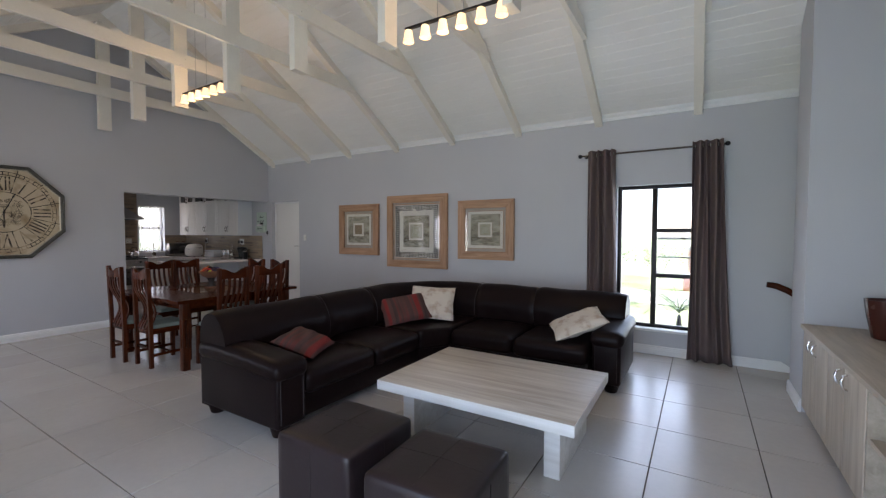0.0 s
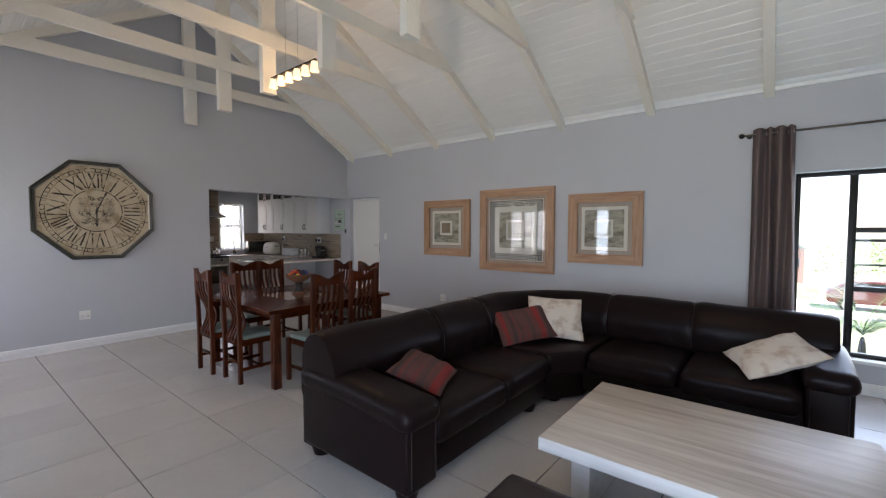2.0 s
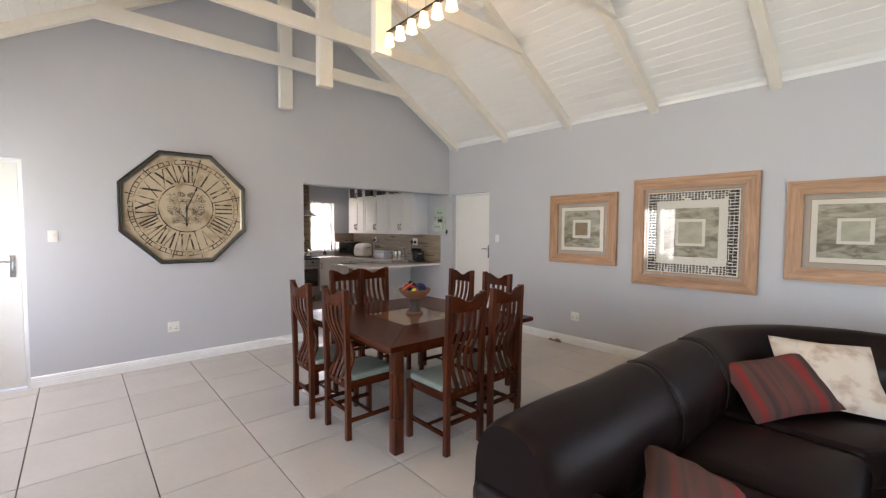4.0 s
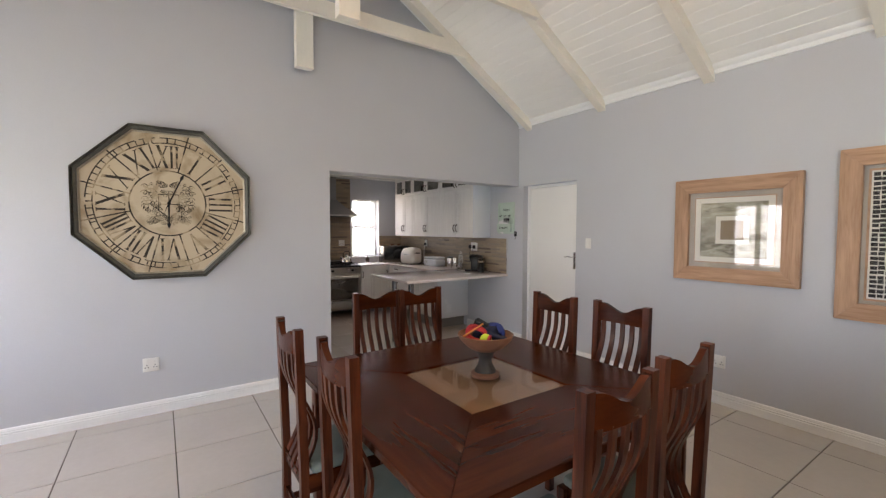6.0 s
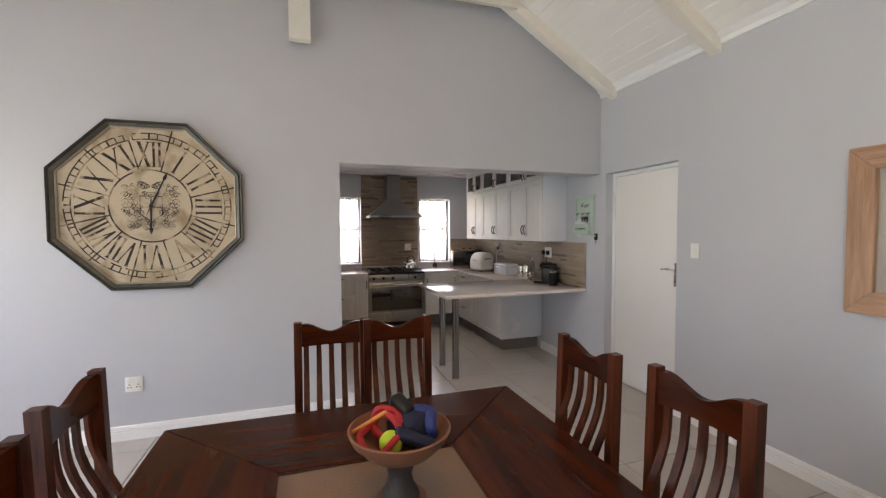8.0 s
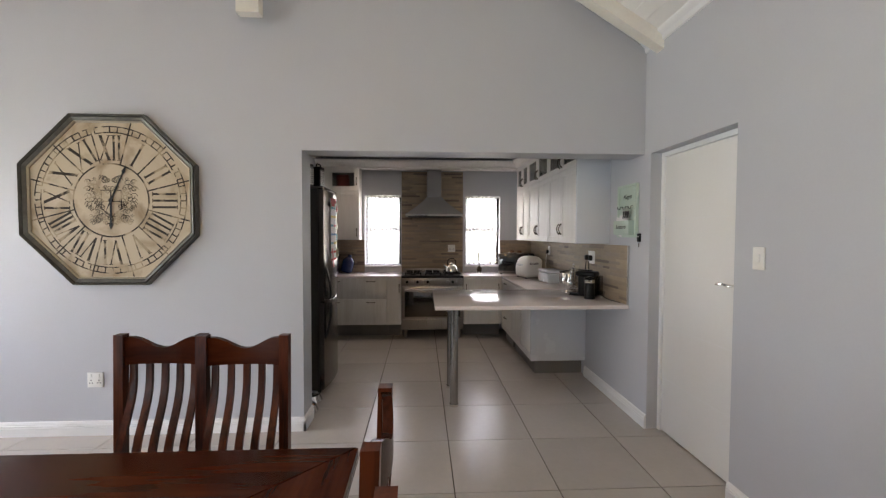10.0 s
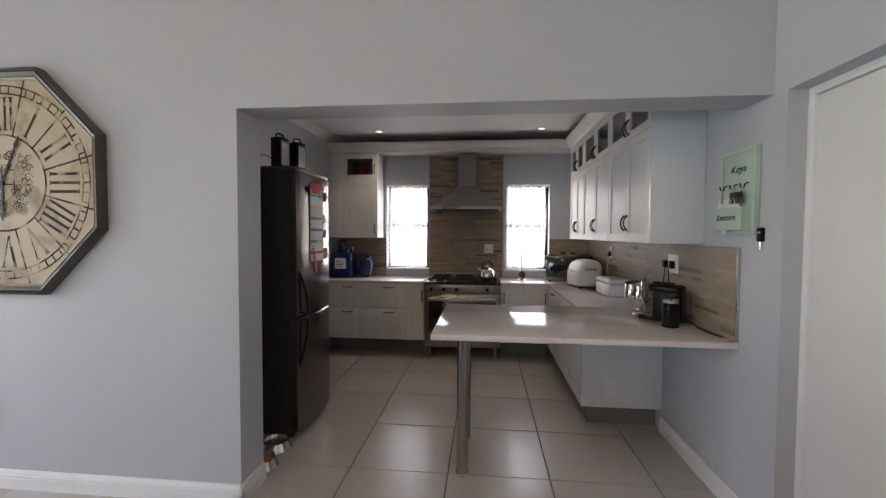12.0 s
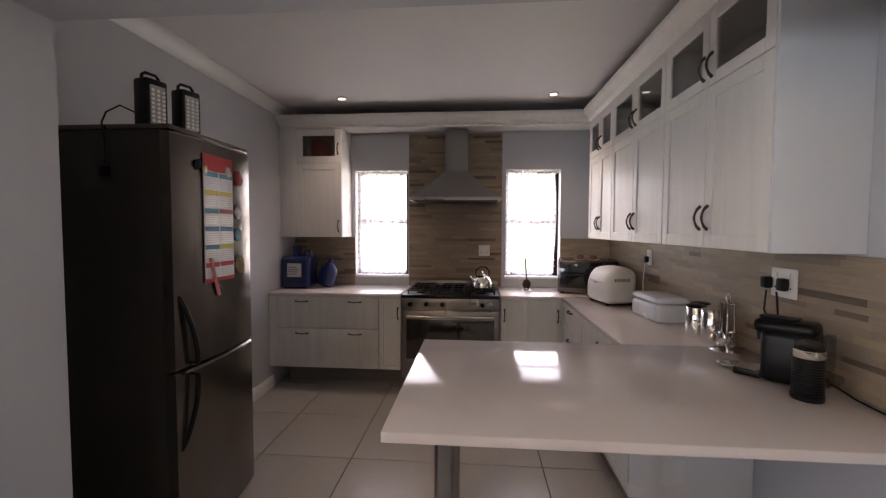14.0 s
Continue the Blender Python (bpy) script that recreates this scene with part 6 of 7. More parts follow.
for a, b in zip(rows, rows[1:]):
    for k in range(4):
        bm.faces.new((a[k], a[(k + 1) % 4], b[(k + 1) % 4], b[k]))
bm.faces.new(rows[0][::-1])
bm.faces.new(rows[-1])
part("canopy", bm, HOODSTEEL, hd)
part("rim", B(0.003, 0.485, -0.435, 0.435, 1.805, 1.835, r=0.003), STEEL, hd)
part("chimney", B(0.003, 0.235, -0.11, 0.11, 2.095, 2.52, r=0.003), HOODSTEEL, hd)
part("filter", B(0.03, 0.45, -0.4, 0.4, 1.798, 1.806), BLACKMET, hd)

# ---- fridge ----
fg = thing("fridge_freezer", "tall dark steel fridge freezer with curved doors", "fridge", pose(-8.005, 2.487, 0, 0, 0, 0))
FD, FW = 0.585, -0.618
part("cabinet", B(FW, 0, 0, FD, 0.03, 1.96, r=0.006), FRIDGESIDE, fg)
part("top_cap", B(FW, 0.003, 0.1, FD + 0.05, 1.96, 1.984, r=0.006), DARKSTEEL, fg)


def fridge_door(z0, z1, name):
    """A front that curves outwards across its width."""
    bm = bmesh.new()
    n = 16
    rows = []
    for k in range(n + 1):
        u = k / n
        x = 0.002 + (FW - 0.004) * u
        y = FD + 0.006 + 0.045 + 0.03 * math.sin(math.pi * u) ** 0.8
        rows.append([bm.verts.new(c) for c in ((x, FD + 0.006, z0), (x, y - 0.008, z0), (x, y, z0 + 0.01), (x, y, z1 - 0.01), (x, y - 0.008, z1), (x, FD + 0.006, z1))])
    for a, b in zip(rows, rows[1:]):
        for k in range(6):
            bm.faces.new((a[k], a[(k + 1) % 6], b[(k + 1) % 6], b[k]))
    bm.faces.new(rows[0])
    bm.faces.new(rows[-1][::-1])
    return part(name, bm, DARKSTEEL, fg)


up = fridge_door(0.895, 1.955, "fridge_door")
dn = fridge_door(0.05, 0.885, "freezer_door")
for dd, zs in ((up, (1.23, 0.915)), (dn, (0.53, 0.865))):
    pts = []
    for k in range(13):
        q = k / 12
        pts.append((-0.025 - 0.055 * math.sin(math.pi / 2 * q), FD + 0.052 + 0.045 * math.sin(math.pi / 2 * min(1, q * 1.15)) ** 0.8, zs[0] + (zs[1] - zs[0]) * q))
    pts.append((-0.085, FD + 0.07, zs[1]))
    part("handle", tube(bmesh.new(), pts, [0.008, 0.010] + [0.012] * 10 + [0.011, 0.009], 10), BLACKPL, dd, "curved dark grip")
for x in (-0.05, FW + 0.05):
    part("foot", C((x, FD - 0.05, 0), (x, FD - 0.05, 0.035), 0.025, seg=12), BLACKPL, fg)
part("base_grille", B(FW + 0.01, -0.01, FD - 0.03, FD + 0.01, 0.015, 0.045), BLACKPL, fg)
part("badge", B(-0.33, -0.27, FD + 0.075, FD + 0.080, 1.84, 1.855, r=0.001), CHROME, fg)

PAPERW = mat("calendar_paper", (0.72, 0.71, 0.70), 0.7, var=0.03, bump=0.02)
cols = {c: mat(c + "_print", v, 0.6, bump=0.0) for c, v in (("red", (0.55, 0.04, 0.04)), ("teal", (0.10, 0.30, 0.38)), ("yellow", (0.62, 0.50, 0.10)), ("pink", (0.62, 0.22, 0.22)), ("blue", (0.10, 0.22, 0.42)))}
cal = thing("wall_calendar", "colourful year calendar hung on the fridge door", "calendar", pose(-8.005 - 0.235, 2.487 + FD + 0.083, 0.0))
cal.matrix_world = pose(-8.005 - 0.285, 2.487 + FD + 0.0835, 1.27, 0, 0, -1)
CW, CH = 0.115, 0.62
part("sheet", B(-CW, CW, -0.002, 0.001, 0, CH), PAPERW, cal, smooth=False)
part("header", B(-CW, CW, 0.001, 0.0025, CH - 0.08, CH), cols["red"], cal, smooth=False)
order = ["teal", "yellow", "pink", "blue", "yellow", "red"]
for i, c in enumerate(order):
    for s in (0, 1):
        x0 = -CW + 0.006 + s * CW
        zt = CH - 0.085 - i * 0.088
        part("month_block", B(x0, x0 + CW - 0.012, 0.001, 0.0023, zt - 0.022, zt), cols[c if s == 0 or i % 2 else "teal"], cal, smooth=False)
        bm = bmesh.new()
        for r_ in range(5):
            box(bm, x0 + 0.008, x0 + CW - 0.02, 0.001, 0.002, zt - 0.034 - r_ * 0.011, zt - 0.031 - r_ * 0.011)
        part("date_grid", bm, STEEL, cal, smooth=False)["kind"] = "stuff"
part("foot_strip", B(-CW, CW, 0.001, 0.0025, 0, 0.02), cols["red"], cal, smooth=False)
bm = bmesh.new()
sheet(bm, lambda u, v: Vector((0.02 + 0.07 * (u - 0.5) * 0.4 + 0.06 * v, 0.004 + 0.01 * math.sin(3 * u), -0.07 + 0.19 * v)), 3, 6)
rb = part("ribbon", bm, cols["pink"], cal, "pink paper ribbon")
MAGN = mat("brass_magnet", (0.35, 0.26, 0.15), 0.4, 0.5, var=0.3, scale=40, bump=0.4)
for k, (x, z, r_, m_) in enumerate(((-0.47, 1.80, 0.035, RED), (-0.47, 1.34, 0.042, MAGN), (-0.45, 1.62, 0.03, STEEL), (-0.45, 1.50, 0.03, cols["teal"]), (-0.14, 1.83, 0.022, BLACKPL), (-0.36, 1.82, 0.025, CHINA), (-0.18, 1.815, 0.02, MAGN))):
    bm = bmesh.new()
    u = -x / 0.605
    bmesh.ops.create_icosphere(bm, subdivisions=2, radius=r_, matrix=Matrix.Diagonal((1, 0.35, 1.15, 1)))
    for v in bm.verts:
        v.co += 0.3 * r_ * Vector(noise.noise_vector(v.co * 40 + Vector((k, 0, 0))))
    solid("fridge_magnet", bm, m_, "small novelty magnet stuck on the fridge door", "magnet", group="fridge magnets", m=pose(-8.005 + x, 2.487 + FD + 0.058 + 0.03 * math.sin(math.pi * u) ** 0.8, z))

# two rechargeable lanterns on the fridge
LED = mat("lantern_reflector", (0.72, 0.72, 0.70), 0.2, 0.6, bump=0.0)


def lantern(m, s=1.0):
    t = thing("led_lantern", "black rechargeable lantern with rows of LEDs on the fridge", "lantern", m, "lanterns on the fridge")
    w, d, h = 0.05 * s, 0.042 * s, 0.22 * s
    part("case", B(-w, w, -d, d, 0, h, r=0.010), BLACKPL, t)
    part("reflector", B(-w * 0.72, w * 0.72, d - 0.001, d + 0.004, 0.02, h - 0.03, r=0.002), LED, t, "silver LED panel")
    for i in range(3):
        for j in range(8):
            bm = bmesh.new()
            cyl(bm, (-w * 0.5 + w * 0.5 * i, d + 0.003, 0.035 + j * (h - 0.07) / 8), (-w * 0.5 + w * 0.5 * i, d + 0.008, 0.035 + j * (h - 0.07) / 8), 0.007, seg=8)
            part("led", bm, CHINA, t)
    part("handle", tube(bmesh.new(), [(-w + 0.01, 0, h - 0.005), (-w + 0.012, 0, h + 0.015), (-w * 0.5, 0, h + 0.028), (w * 0.5, 0, h + 0.028), (w - 0.012, 0, h + 0.015), (w - 0.01, 0, h - 0.005)], 0.007, 8), BLACKPL, t)
    return t


lantern(pose(-8.125, 2.945, 1.984, 0, 0, -14), 1.02)
lantern(pose(-8.255, 3.02, 1.984, 0, 0, -18), 0.97)
solid("charger_cable", tube(bmesh.new(), [(-8.125, 2.90, 2.05), (-8.06, 2.85, 2.08), (-8.02, 2.82, 2.04), (-7.997, 2.82, 1.99), (-7.996, 2.83, 1.92), (-7.998, 2.835, 1.86), (-7.996, 2.83, 1.80)], 0.004, 6), BLACKPL, "black charger lead hanging down the fridge side", "cable")
solid("plug", B(-0.012, 0.012, -0.02, 0.02, -0.03, 0.02, r=0.006), BLACKPL, "black plug dangling at the fridge side", "plug", m=pose(-7.99, 2.83, 1.785))

# ---- kitchen windows with voile ----
for k, (y0, y1) in enumerate(KW):
    t = thing("window_kitchen_%d" % (k + 1), "tall narrow kitchen window with a transom", "window", kind="structure")
    xa, xb = XK - 0.16, XK - 0.115
    for q in ((y0, y0 + 0.04, KZ0, KZ1), (y1 - 0.04, y1, KZ0, KZ1)):
        part("window_frame", B(xa, xb, q[0], q[1], q[2], q[3], r=0.003), ALU, t)
    for z in (KZ0, 1.585, KZ1 - 0.04):
        part("transom", B(xa, xb, y0 + 0.04, y1 - 0.04, z, z + 0.04 + (0.02 if z == 1.585 else 0), r=0.003), ALU, t)
    for z0, z1 in ((KZ0 + 0.04, 1.585), (1.645, KZ1 - 0.04)):
        o = part("pane", B(xa + 0.02, xa + 0.026, y0 + 0.04, y1 - 0.04, z0, z1), GLASS, t, smooth=False)
        o.visible_shadow = False
    part("window_sill", B(XK - 0.10, XK + 0.012, y0, y1, KZ0 - 0.02, KZ0 + 0.006, r=0.004), TRIM, t)
    c = thing("voile_curtain", "white spotted voile curtain over the kitchen window", "curtain", pose(XK - 0.03, y0, KZ0), "voile curtains")
    w, hh = y1 - y0, KZ1 - KZ0
    part("rod", C((0, 0.0, hh - 0.03), (0, w, hh - 0.03), 0.006, seg=10), CHROME, c)
    bm = bmesh.new()
    ph = k * 1.7
    edge = 0.03 if k == 0 else 0.07
    sheet(bm, lambda u, v: Vector((0.012 * math.sin(2 * math.pi * 9 * u + ph + 0.6 * math.sin(4 * v)) + 0.006 * math.sin(23 * u), 0.006 + (w - 0.012 - edge * (v < 0.97) * (0.4 + 0.6 * math.sin(2 + 2 * v) ** 2)) * u, 0.02 + (hh - 0.02) * v)), 90, 20)
    part("cloth", bm, LACE, c)
    bm = bmesh.new()
    rnd = random.Random(k)
    for i in range(9):
        for j in range(15):
            y, z = w * (i + 0.3 + 0.4 * rnd.random()) / 9.4, 0.05 + (hh - 0.1) * (j + 0.5 * (i % 2)) / 15.5
            cyl(bm, (0.019, y, z), (0.0205, y, z), 0.0085, seg=7)
    o = part("woven_spots", bm, TANART, c, "fawn woven spots")
    o["kind"] = "stuff"
    bm = bmesh.new()
    for i in range(26):
        y = w * (i + 0.5) / 26
        cyl(bm, (0.016, y, hh - 0.02 + 0.008 * (i % 2)), (0.02, y, hh - 0.02 + 0.008 * (i % 2)), 0.011, seg=7)
    o = part("lace_heading", bm, CREAM, c, "scalloped cream heading")
    o["kind"] = "stuff"

# ---- small kitchen things ----
socket(pose(XK + 0.012, 4.52, 1.31, 0, 0, 90), "white plug socket on the stone strip")
sk = socket(pose(-8.25, YN - 0.012, 1.30), "white double plug socket above the worktop with plugs", 0.15, 0.13)
socket(pose(-9.70, YN - 0.012, 1.315), "white plug socket above the worktop", 0.075, 0.12)
for x in (-8.325, -8.225):
    solid("plug", B(-0.022, 0.022, -0.035, 0, -0.028, 0.028, r=0.010), BLACKPL, "black three-pin plug pushed into the socket", "plug", m=pose(x, YN - 0.026, 1.295), group="plugs")
solid("plug", B(-0.02, 0.02, -0.03, 0, -0.025, 0.025, r=0.008), BLACKPL, "black plug in the far worktop socket", "plug", m=pose(-9.705, YN - 0.026, 1.30), group="plugs")
solid("appliance_cable", tube(bmesh.new(), [(-8.315, YN - 0.05, 1.26), (-8.31, YN - 0.06, 1.17), (-8.25, YN - 0.06, 1.09), (-8.20, YN - 0.06, 1.0), (-8.15, YN - 0.07, 0.936)], 0.004, 6), BLACKPL, "black lead from the socket to the coffee machine", "cable", group="leads")
solid("appliance_cable", tube(bmesh.new(), [(-8.25, YN - 0.05, 1.26), (-8.22, YN - 0.06, 1.16), (-8.12, YN - 0.05, 1.06), (-7.95, YN - 0.05, 0.96), (-7.85, YN - 0.04, 0.936), (-7.74, YN - 0.05, 0.936), (-7.60, YN - 0.03, 0.936)], 0.004, 6), BLACKPL, "black lead trailing along the worktop", "cable", group="leads")
solid("appliance_cable", tube(bmesh.new(), [(-9.705, YN - 0.05, 1.27), (-9.71, YN - 0.06, 1.13), (-9.72, YN - 0.05, 0.98), (-9.73, YN - 0.08, 0.936)], 0.004, 6), WHITEPL, "pale lead hanging from the far socket", "cable", group="leads")

# capsule coffee machine and milk frother
cm = thing("coffee_machine", "black capsule coffee machine on the quartz worktop", "coffee machine", pose(-8.045, 5.675, CT, 0, 0, -48) @ Matrix.Diagonal((0.95, 0.85, 0.95, 1)))
part("body", B(-0.075, 0.075, -0.085, 0.13, 0.0, 0.225, r=0.035, seg=4), BLACKPL, cm)
part("head", B(-0.07, 0.07, -0.115, 0.12, 0.20, 0.26, r=0.025, seg=3), BLACKPL, cm)
part("lever", B(-0.03, 0.03, -0.10, 0.05, 0.2605, 0.272, r=0.005), BLACKPL, cm)
part("spout", C((0, -0.10, 0.16), (0, -0.10, 0.20), 0.014, seg=14), BLACKPL, cm)
part("drip_tray", B(-0.06, 0.06, -0.19, -0.08, 0.0, 0.03, r=0.006), BLACKPL, cm)
part("grille", B(-0.052, 0.052, -0.18, -0.09, 0.0305, 0.034), CHROME, cm, "chrome drip grille")
part("water_tank", B(-0.05, 0.05, 0.131, 0.17, 0.02, 0.22, r=0.012), DARKGLASS, cm)
mf = thing("milk_frother", "black ribbed milk frother with a steel collar", "milk frother", pose(-7.862, 5.625, CT))
part("base", lathe(bmesh.new(), [(0.048, 0), (0.05, 0.005), (0.05, 0.02), (0.046, 0.022)], seg=28), BLACKPL, mf)
ribs = [(0.044, 0.022)]
for k in range(13):
    z = 0.026 + k * 0.0095
    ribs += [(0.0455, z), (0.0475, z + 0.002), (0.0475, z + 0.006), (0.0455, z + 0.008)]
part("jug", lathe(bmesh.new(), ribs + [(0.046, 0.152)], seg=30), BLACKPL, mf)
part("collar", lathe(bmesh.new(), [(0.046, 0.152), (0.047, 0.154), (0.047, 0.178), (0.045, 0.18)], seg=30), CHROME, mf, "polished steel collar")
part("lid", lathe(bmesh.new(), [(0.045, 0.18), (0.046, 0.19), (0.04, 0.205), (0.02, 0.212), (0.003, 0.213)], seg=30), DARKGLASS, mf)

for i, (x, y) in enumerate(((-8.82, 5.745), (-8.74, 5.68), (-8.70, 5.765), (-8.62, 5.70))):
    t = thing("canister", "polished steel storage canister on the worktop", "canister", pose(x, y, CT), "steel canisters")
    part("body", lathe(bmesh.new(), [(0.048, 0), (0.05, 0.004), (0.05, 0.165), (0.047, 0.17)], seg=26), CHROME, t)
    part("lid", lathe(bmesh.new(), [(0.05, 0.17), (0.051, 0.18), (0.03, 0.186), (0.004, 0.188)], seg=26), BLACKPL if i < 2 else CHROME, t)
us = thing("utensil_stand", "chrome utensil stand with hanging serving tools", "utensil stand", pose(-8.46, 5.69, CT))
part("base", lathe(bmesh.new(), [(0.07, 0), (0.072, 0.006), (0.02, 0.012), (0.005, 0.014)], seg=24), CHROME, us)
part("pole", C((0, 0, 0.012), (0, 0, 0.25), 0.006, seg=12), CHROME, us)
part("top_ring", tube(bmesh.new(), [(0.02 * math.cos(a), 0, 0.268 + 0.02 * math.sin(a)) for a in [2 * math.pi * k / 16 for k in range(17)]], 0.004, 6), CHROME, us)
for k in range(4):
    a = k * math.pi / 2 + 0.4
    c, s = math.cos(a) * 0.035, math.sin(a) * 0.035
    bm = bmesh.new()
    tube(bm, [(c * 0.2, s * 0.2, 0.235), (c, s, 0.24), (c, s, 0.20), (c * 1.1, s * 1.1, 0.09)], 0.004, 6)
    bmesh.ops.create_icosphere(bm, subdivisions=2, radius=0.026, matrix=Matrix.Translation((c * 1.15, s * 1.15, 0.065)) @ Matrix.Rotation(a, 4, "Z") @ Matrix.Diagonal((0.3, 1, 1.5, 1)))
    part("serving_tool", bm, CHROME, us)
solid("spoon_rest", lathe(bmesh.new(), [(0.045, 0.0), (0.06, 0.008), (0.062, 0.012), (0.05, 0.008), (0.004, 0.006)], seg=24), CHROME, "small chrome dish beside the coffee machine", "dish", m=pose(-8.22, 5.58, CT))

bb = thing("bread_bin", "white enamel bread bin with a curved lid", "bread bin", pose(-9.23, 5.685, CT, 0, 0, 4))
part("body", B(-0.18, 0.18, -0.11, 0.11, 0.0, 0.12, r=0.025, seg=3), BREADW, bb)
part("lid", B(-0.183, 0.183, -0.113, 0.113, 0.121, 0.165, r=0.03, seg=3), BREADW, bb)
bm = bmesh.new()
for k in range(5):
    box(bm, -0.14, -0.06, -0.1115, -0.1102, 0.03 + 0.014 * k, 0.037 + 0.014 * k)
o = part("lettering", bm, STEEL, bb, "worn grey lettering", smooth=False)

bmk = thing("bread_maker", "cream rounded bread maker on the worktop", "bread maker", pose(-9.83, 5.55, CT, 0, 0, 12) @ Matrix.Diagonal((1.08, 1.08, 1.06, 1)))
bm = bmesh.new()
soft_block(bm, -0.16, 0.16, -0.13, 0.13, 0.008, 0.27, 0.06, 0.02)
for v in bm.verts:
    if v.co.z > 0.15 and v.co.y < 0:
        v.co.y += (v.co.z - 0.15) * 0.35
part("body", bm, WHITEPL, bmk)
part("control_panel", B(-0.09, 0.09, -0.125, -0.115, 0.13, 0.18, r=0.003), BREADW, bmk)
part("display", B(-0.03, 0.03, -0.1275, -0.125, 0.145, 0.17), STEEL, bmk)
for k in range(7):
    part("vent_slot", B(0.1605, 0.1625, -0.06 + 0.018 * k, -0.052 + 0.018 * k, 0.18, 0.205), BLACKPL, bmk, smooth=False)
for sx in (-1, 1):
    for sy in (-1, 1):
        part("foot", C((sx * 0.12, sy * 0.09, 0), (sx * 0.12, sy * 0.09, 0.012), 0.015, seg=10), BLACKPL, bmk)

mw = thing("microwave", "black microwave oven angled in the kitchen corner", "microwave", pose(-10.40, 5.50, CT, 0, 0, 78) @ Matrix.Diagonal((1.1, 1.0, 1.13, 1)))
part("body", B(-0.24, 0.24, -0.16, 0.2, 0.012, 0.28, r=0.006), DARKSTEEL, mw)
md_ = part("door", B(-0.24, 0.12, -0.176, -0.161, 0.015, 0.277, r=0.004), DARKSTEEL, mw)
part("door_window", B(-0.225, 0.115, -0.179, -0.175, 0.05, 0.265, r=0.002), BLACKGLASS, md_, "black door glass")
part("control_panel", B(0.123, 0.24, -0.174, -0.161, 0.015, 0.277, r=0.004), BLACKPL, mw)
for sx in (-0.2, 0.2):
    for sy in (-0.13, 0.17):
        part("foot", C((sx, sy, 0), (sx, sy, 0.014), 0.015, seg=10), BLACKPL, mw)
for x, y in ((-10.33, 5.42), (-10.26, 5.52)):
    t = thing("teacup", "brown-rimmed cup on a saucer on the microwave", "cup", pose(x, y, CT + 0.3164), "cups on the microwave")
    part("saucer", lathe(bmesh.new(), [(0.035, 0), (0.06, 0.008), (0.062, 0.011), (0.03, 0.006), (0.004, 0.006)], seg=22), CHINA, t)
    part("cup", lathe(bmesh.new(), [(0.018, 0.006), (0.03, 0.012), (0.034, 0.045), (0.032, 0.045), (0.026, 0.015), (0.003, 0.012)], seg=22), CLAY, t)
    part("handle", tube(bmesh.new(), [(0.033, 0, 0.038), (0.05, 0, 0.036), (0.05, 0, 0.02), (0.031, 0, 0.016)], 0.003, 6), CLAY, t)

kt = thing("kettle", "polished steel whistling kettle on the hob", "kettle", pose(-10.38, 4.50, 0.964))
part("body", lathe(bmesh.new(), [(0.085, 0), (0.095, 0.006), (0.09, 0.05), (0.07, 0.095), (0.04, 0.12), (0.035, 0.122)], seg=28), CHROME, kt)
part("lid", lathe(bmesh.new(), [(0.038, 0.121), (0.034, 0.128), (0.012, 0.133), (0.012, 0.143), (0.016, 0.15), (0.008, 0.158), (0.002, 0.159)], seg=20), CHROME, kt)
part("spout", tube(bmesh.new(), [(0, -0.07, 0.06), (0, -0.105, 0.09), (0, -0.12, 0.11)], [0.02, 0.014, 0.011], 10), CHROME, kt)
part("handle", tube(bmesh.new(), [(0, -0.06, 0.10), (0, -0.065, 0.16), (0, -0.03, 0.20), (0, 0.03, 0.20), (0, 0.065, 0.16), (0, 0.06, 0.10)], 0.007, 8), BLACKPL, kt)

sp = thing("spoon_stand", "upright grey ladle in a low stand", "ladle", pose(-10.42, 4.93, CT))
part("stand", lathe(bmesh.new(), [(0.045, 0), (0.047, 0.01), (0.03, 0.018), (0.026, 0.03), (0.02, 0.018), (0.003, 0.012)], seg=20), CHROME, sp)
bm = bmesh.new()
tube(bm, [(0, 0, 0.02), (0, 0.002, 0.1), (0, -0.006, 0.22), (0, -0.012, 0.32)], [0.012, 0.007, 0.006, 0.012], 8)
bmesh.ops.create_icosphere(bm, subdivisions=2, radius=0.042, matrix=Matrix.Translation((0, 0.002, 0.065)) @ Matrix.Diagonal((0.35, 1, 1.2, 1)))
part("ladle", bm, PEWTER, sp)

BLUEPL = mat("blue_translucent_plastic", (0.007, 0.018, 0.085), 0.25, var=0.1, bump=0.03)
wc = thing("water_container", "blue plastic water container with a white label", "water container", pose(-10.43, 2.635, CT) @ Matrix.Diagonal((1.2, 1.2, 1.22, 1)))
part("body", B(-0.11, 0.11, -0.12, 0.12, 0, 0.27, r=0.03, seg=3), BLUEPL, wc)
part("neck", C((0, -0.02, 0.265), (0, -0.02, 0.32), 0.032, seg=18), BLUEPL, wc)
part("cap", C((0, -0.02, 0.31), (0, -0.02, 0.345), 0.038, seg=18), BLUEPL, wc)
part("grip", tube(bmesh.new(), [(0.0, 0.04, 0.26), (0, 0.05, 0.31), (0, 0.09, 0.315), (0, 0.105, 0.26)], 0.012, 8), BLUEPL, wc)
part("label", B(0.1095, 0.1115, -0.06, 0.06, 0.10, 0.21), PAPERW, wc, "white paper label", smooth=False)
bm = bmesh.new()
for k in range(4):
    box(bm, 0.1112, 0.1122, -0.05, 0.02 + 0.01 * (k % 3), 0.12 + 0.018 * k, 0.126 + 0.018 * k)
part("print", bm, BLUEPL, wc, smooth=False)
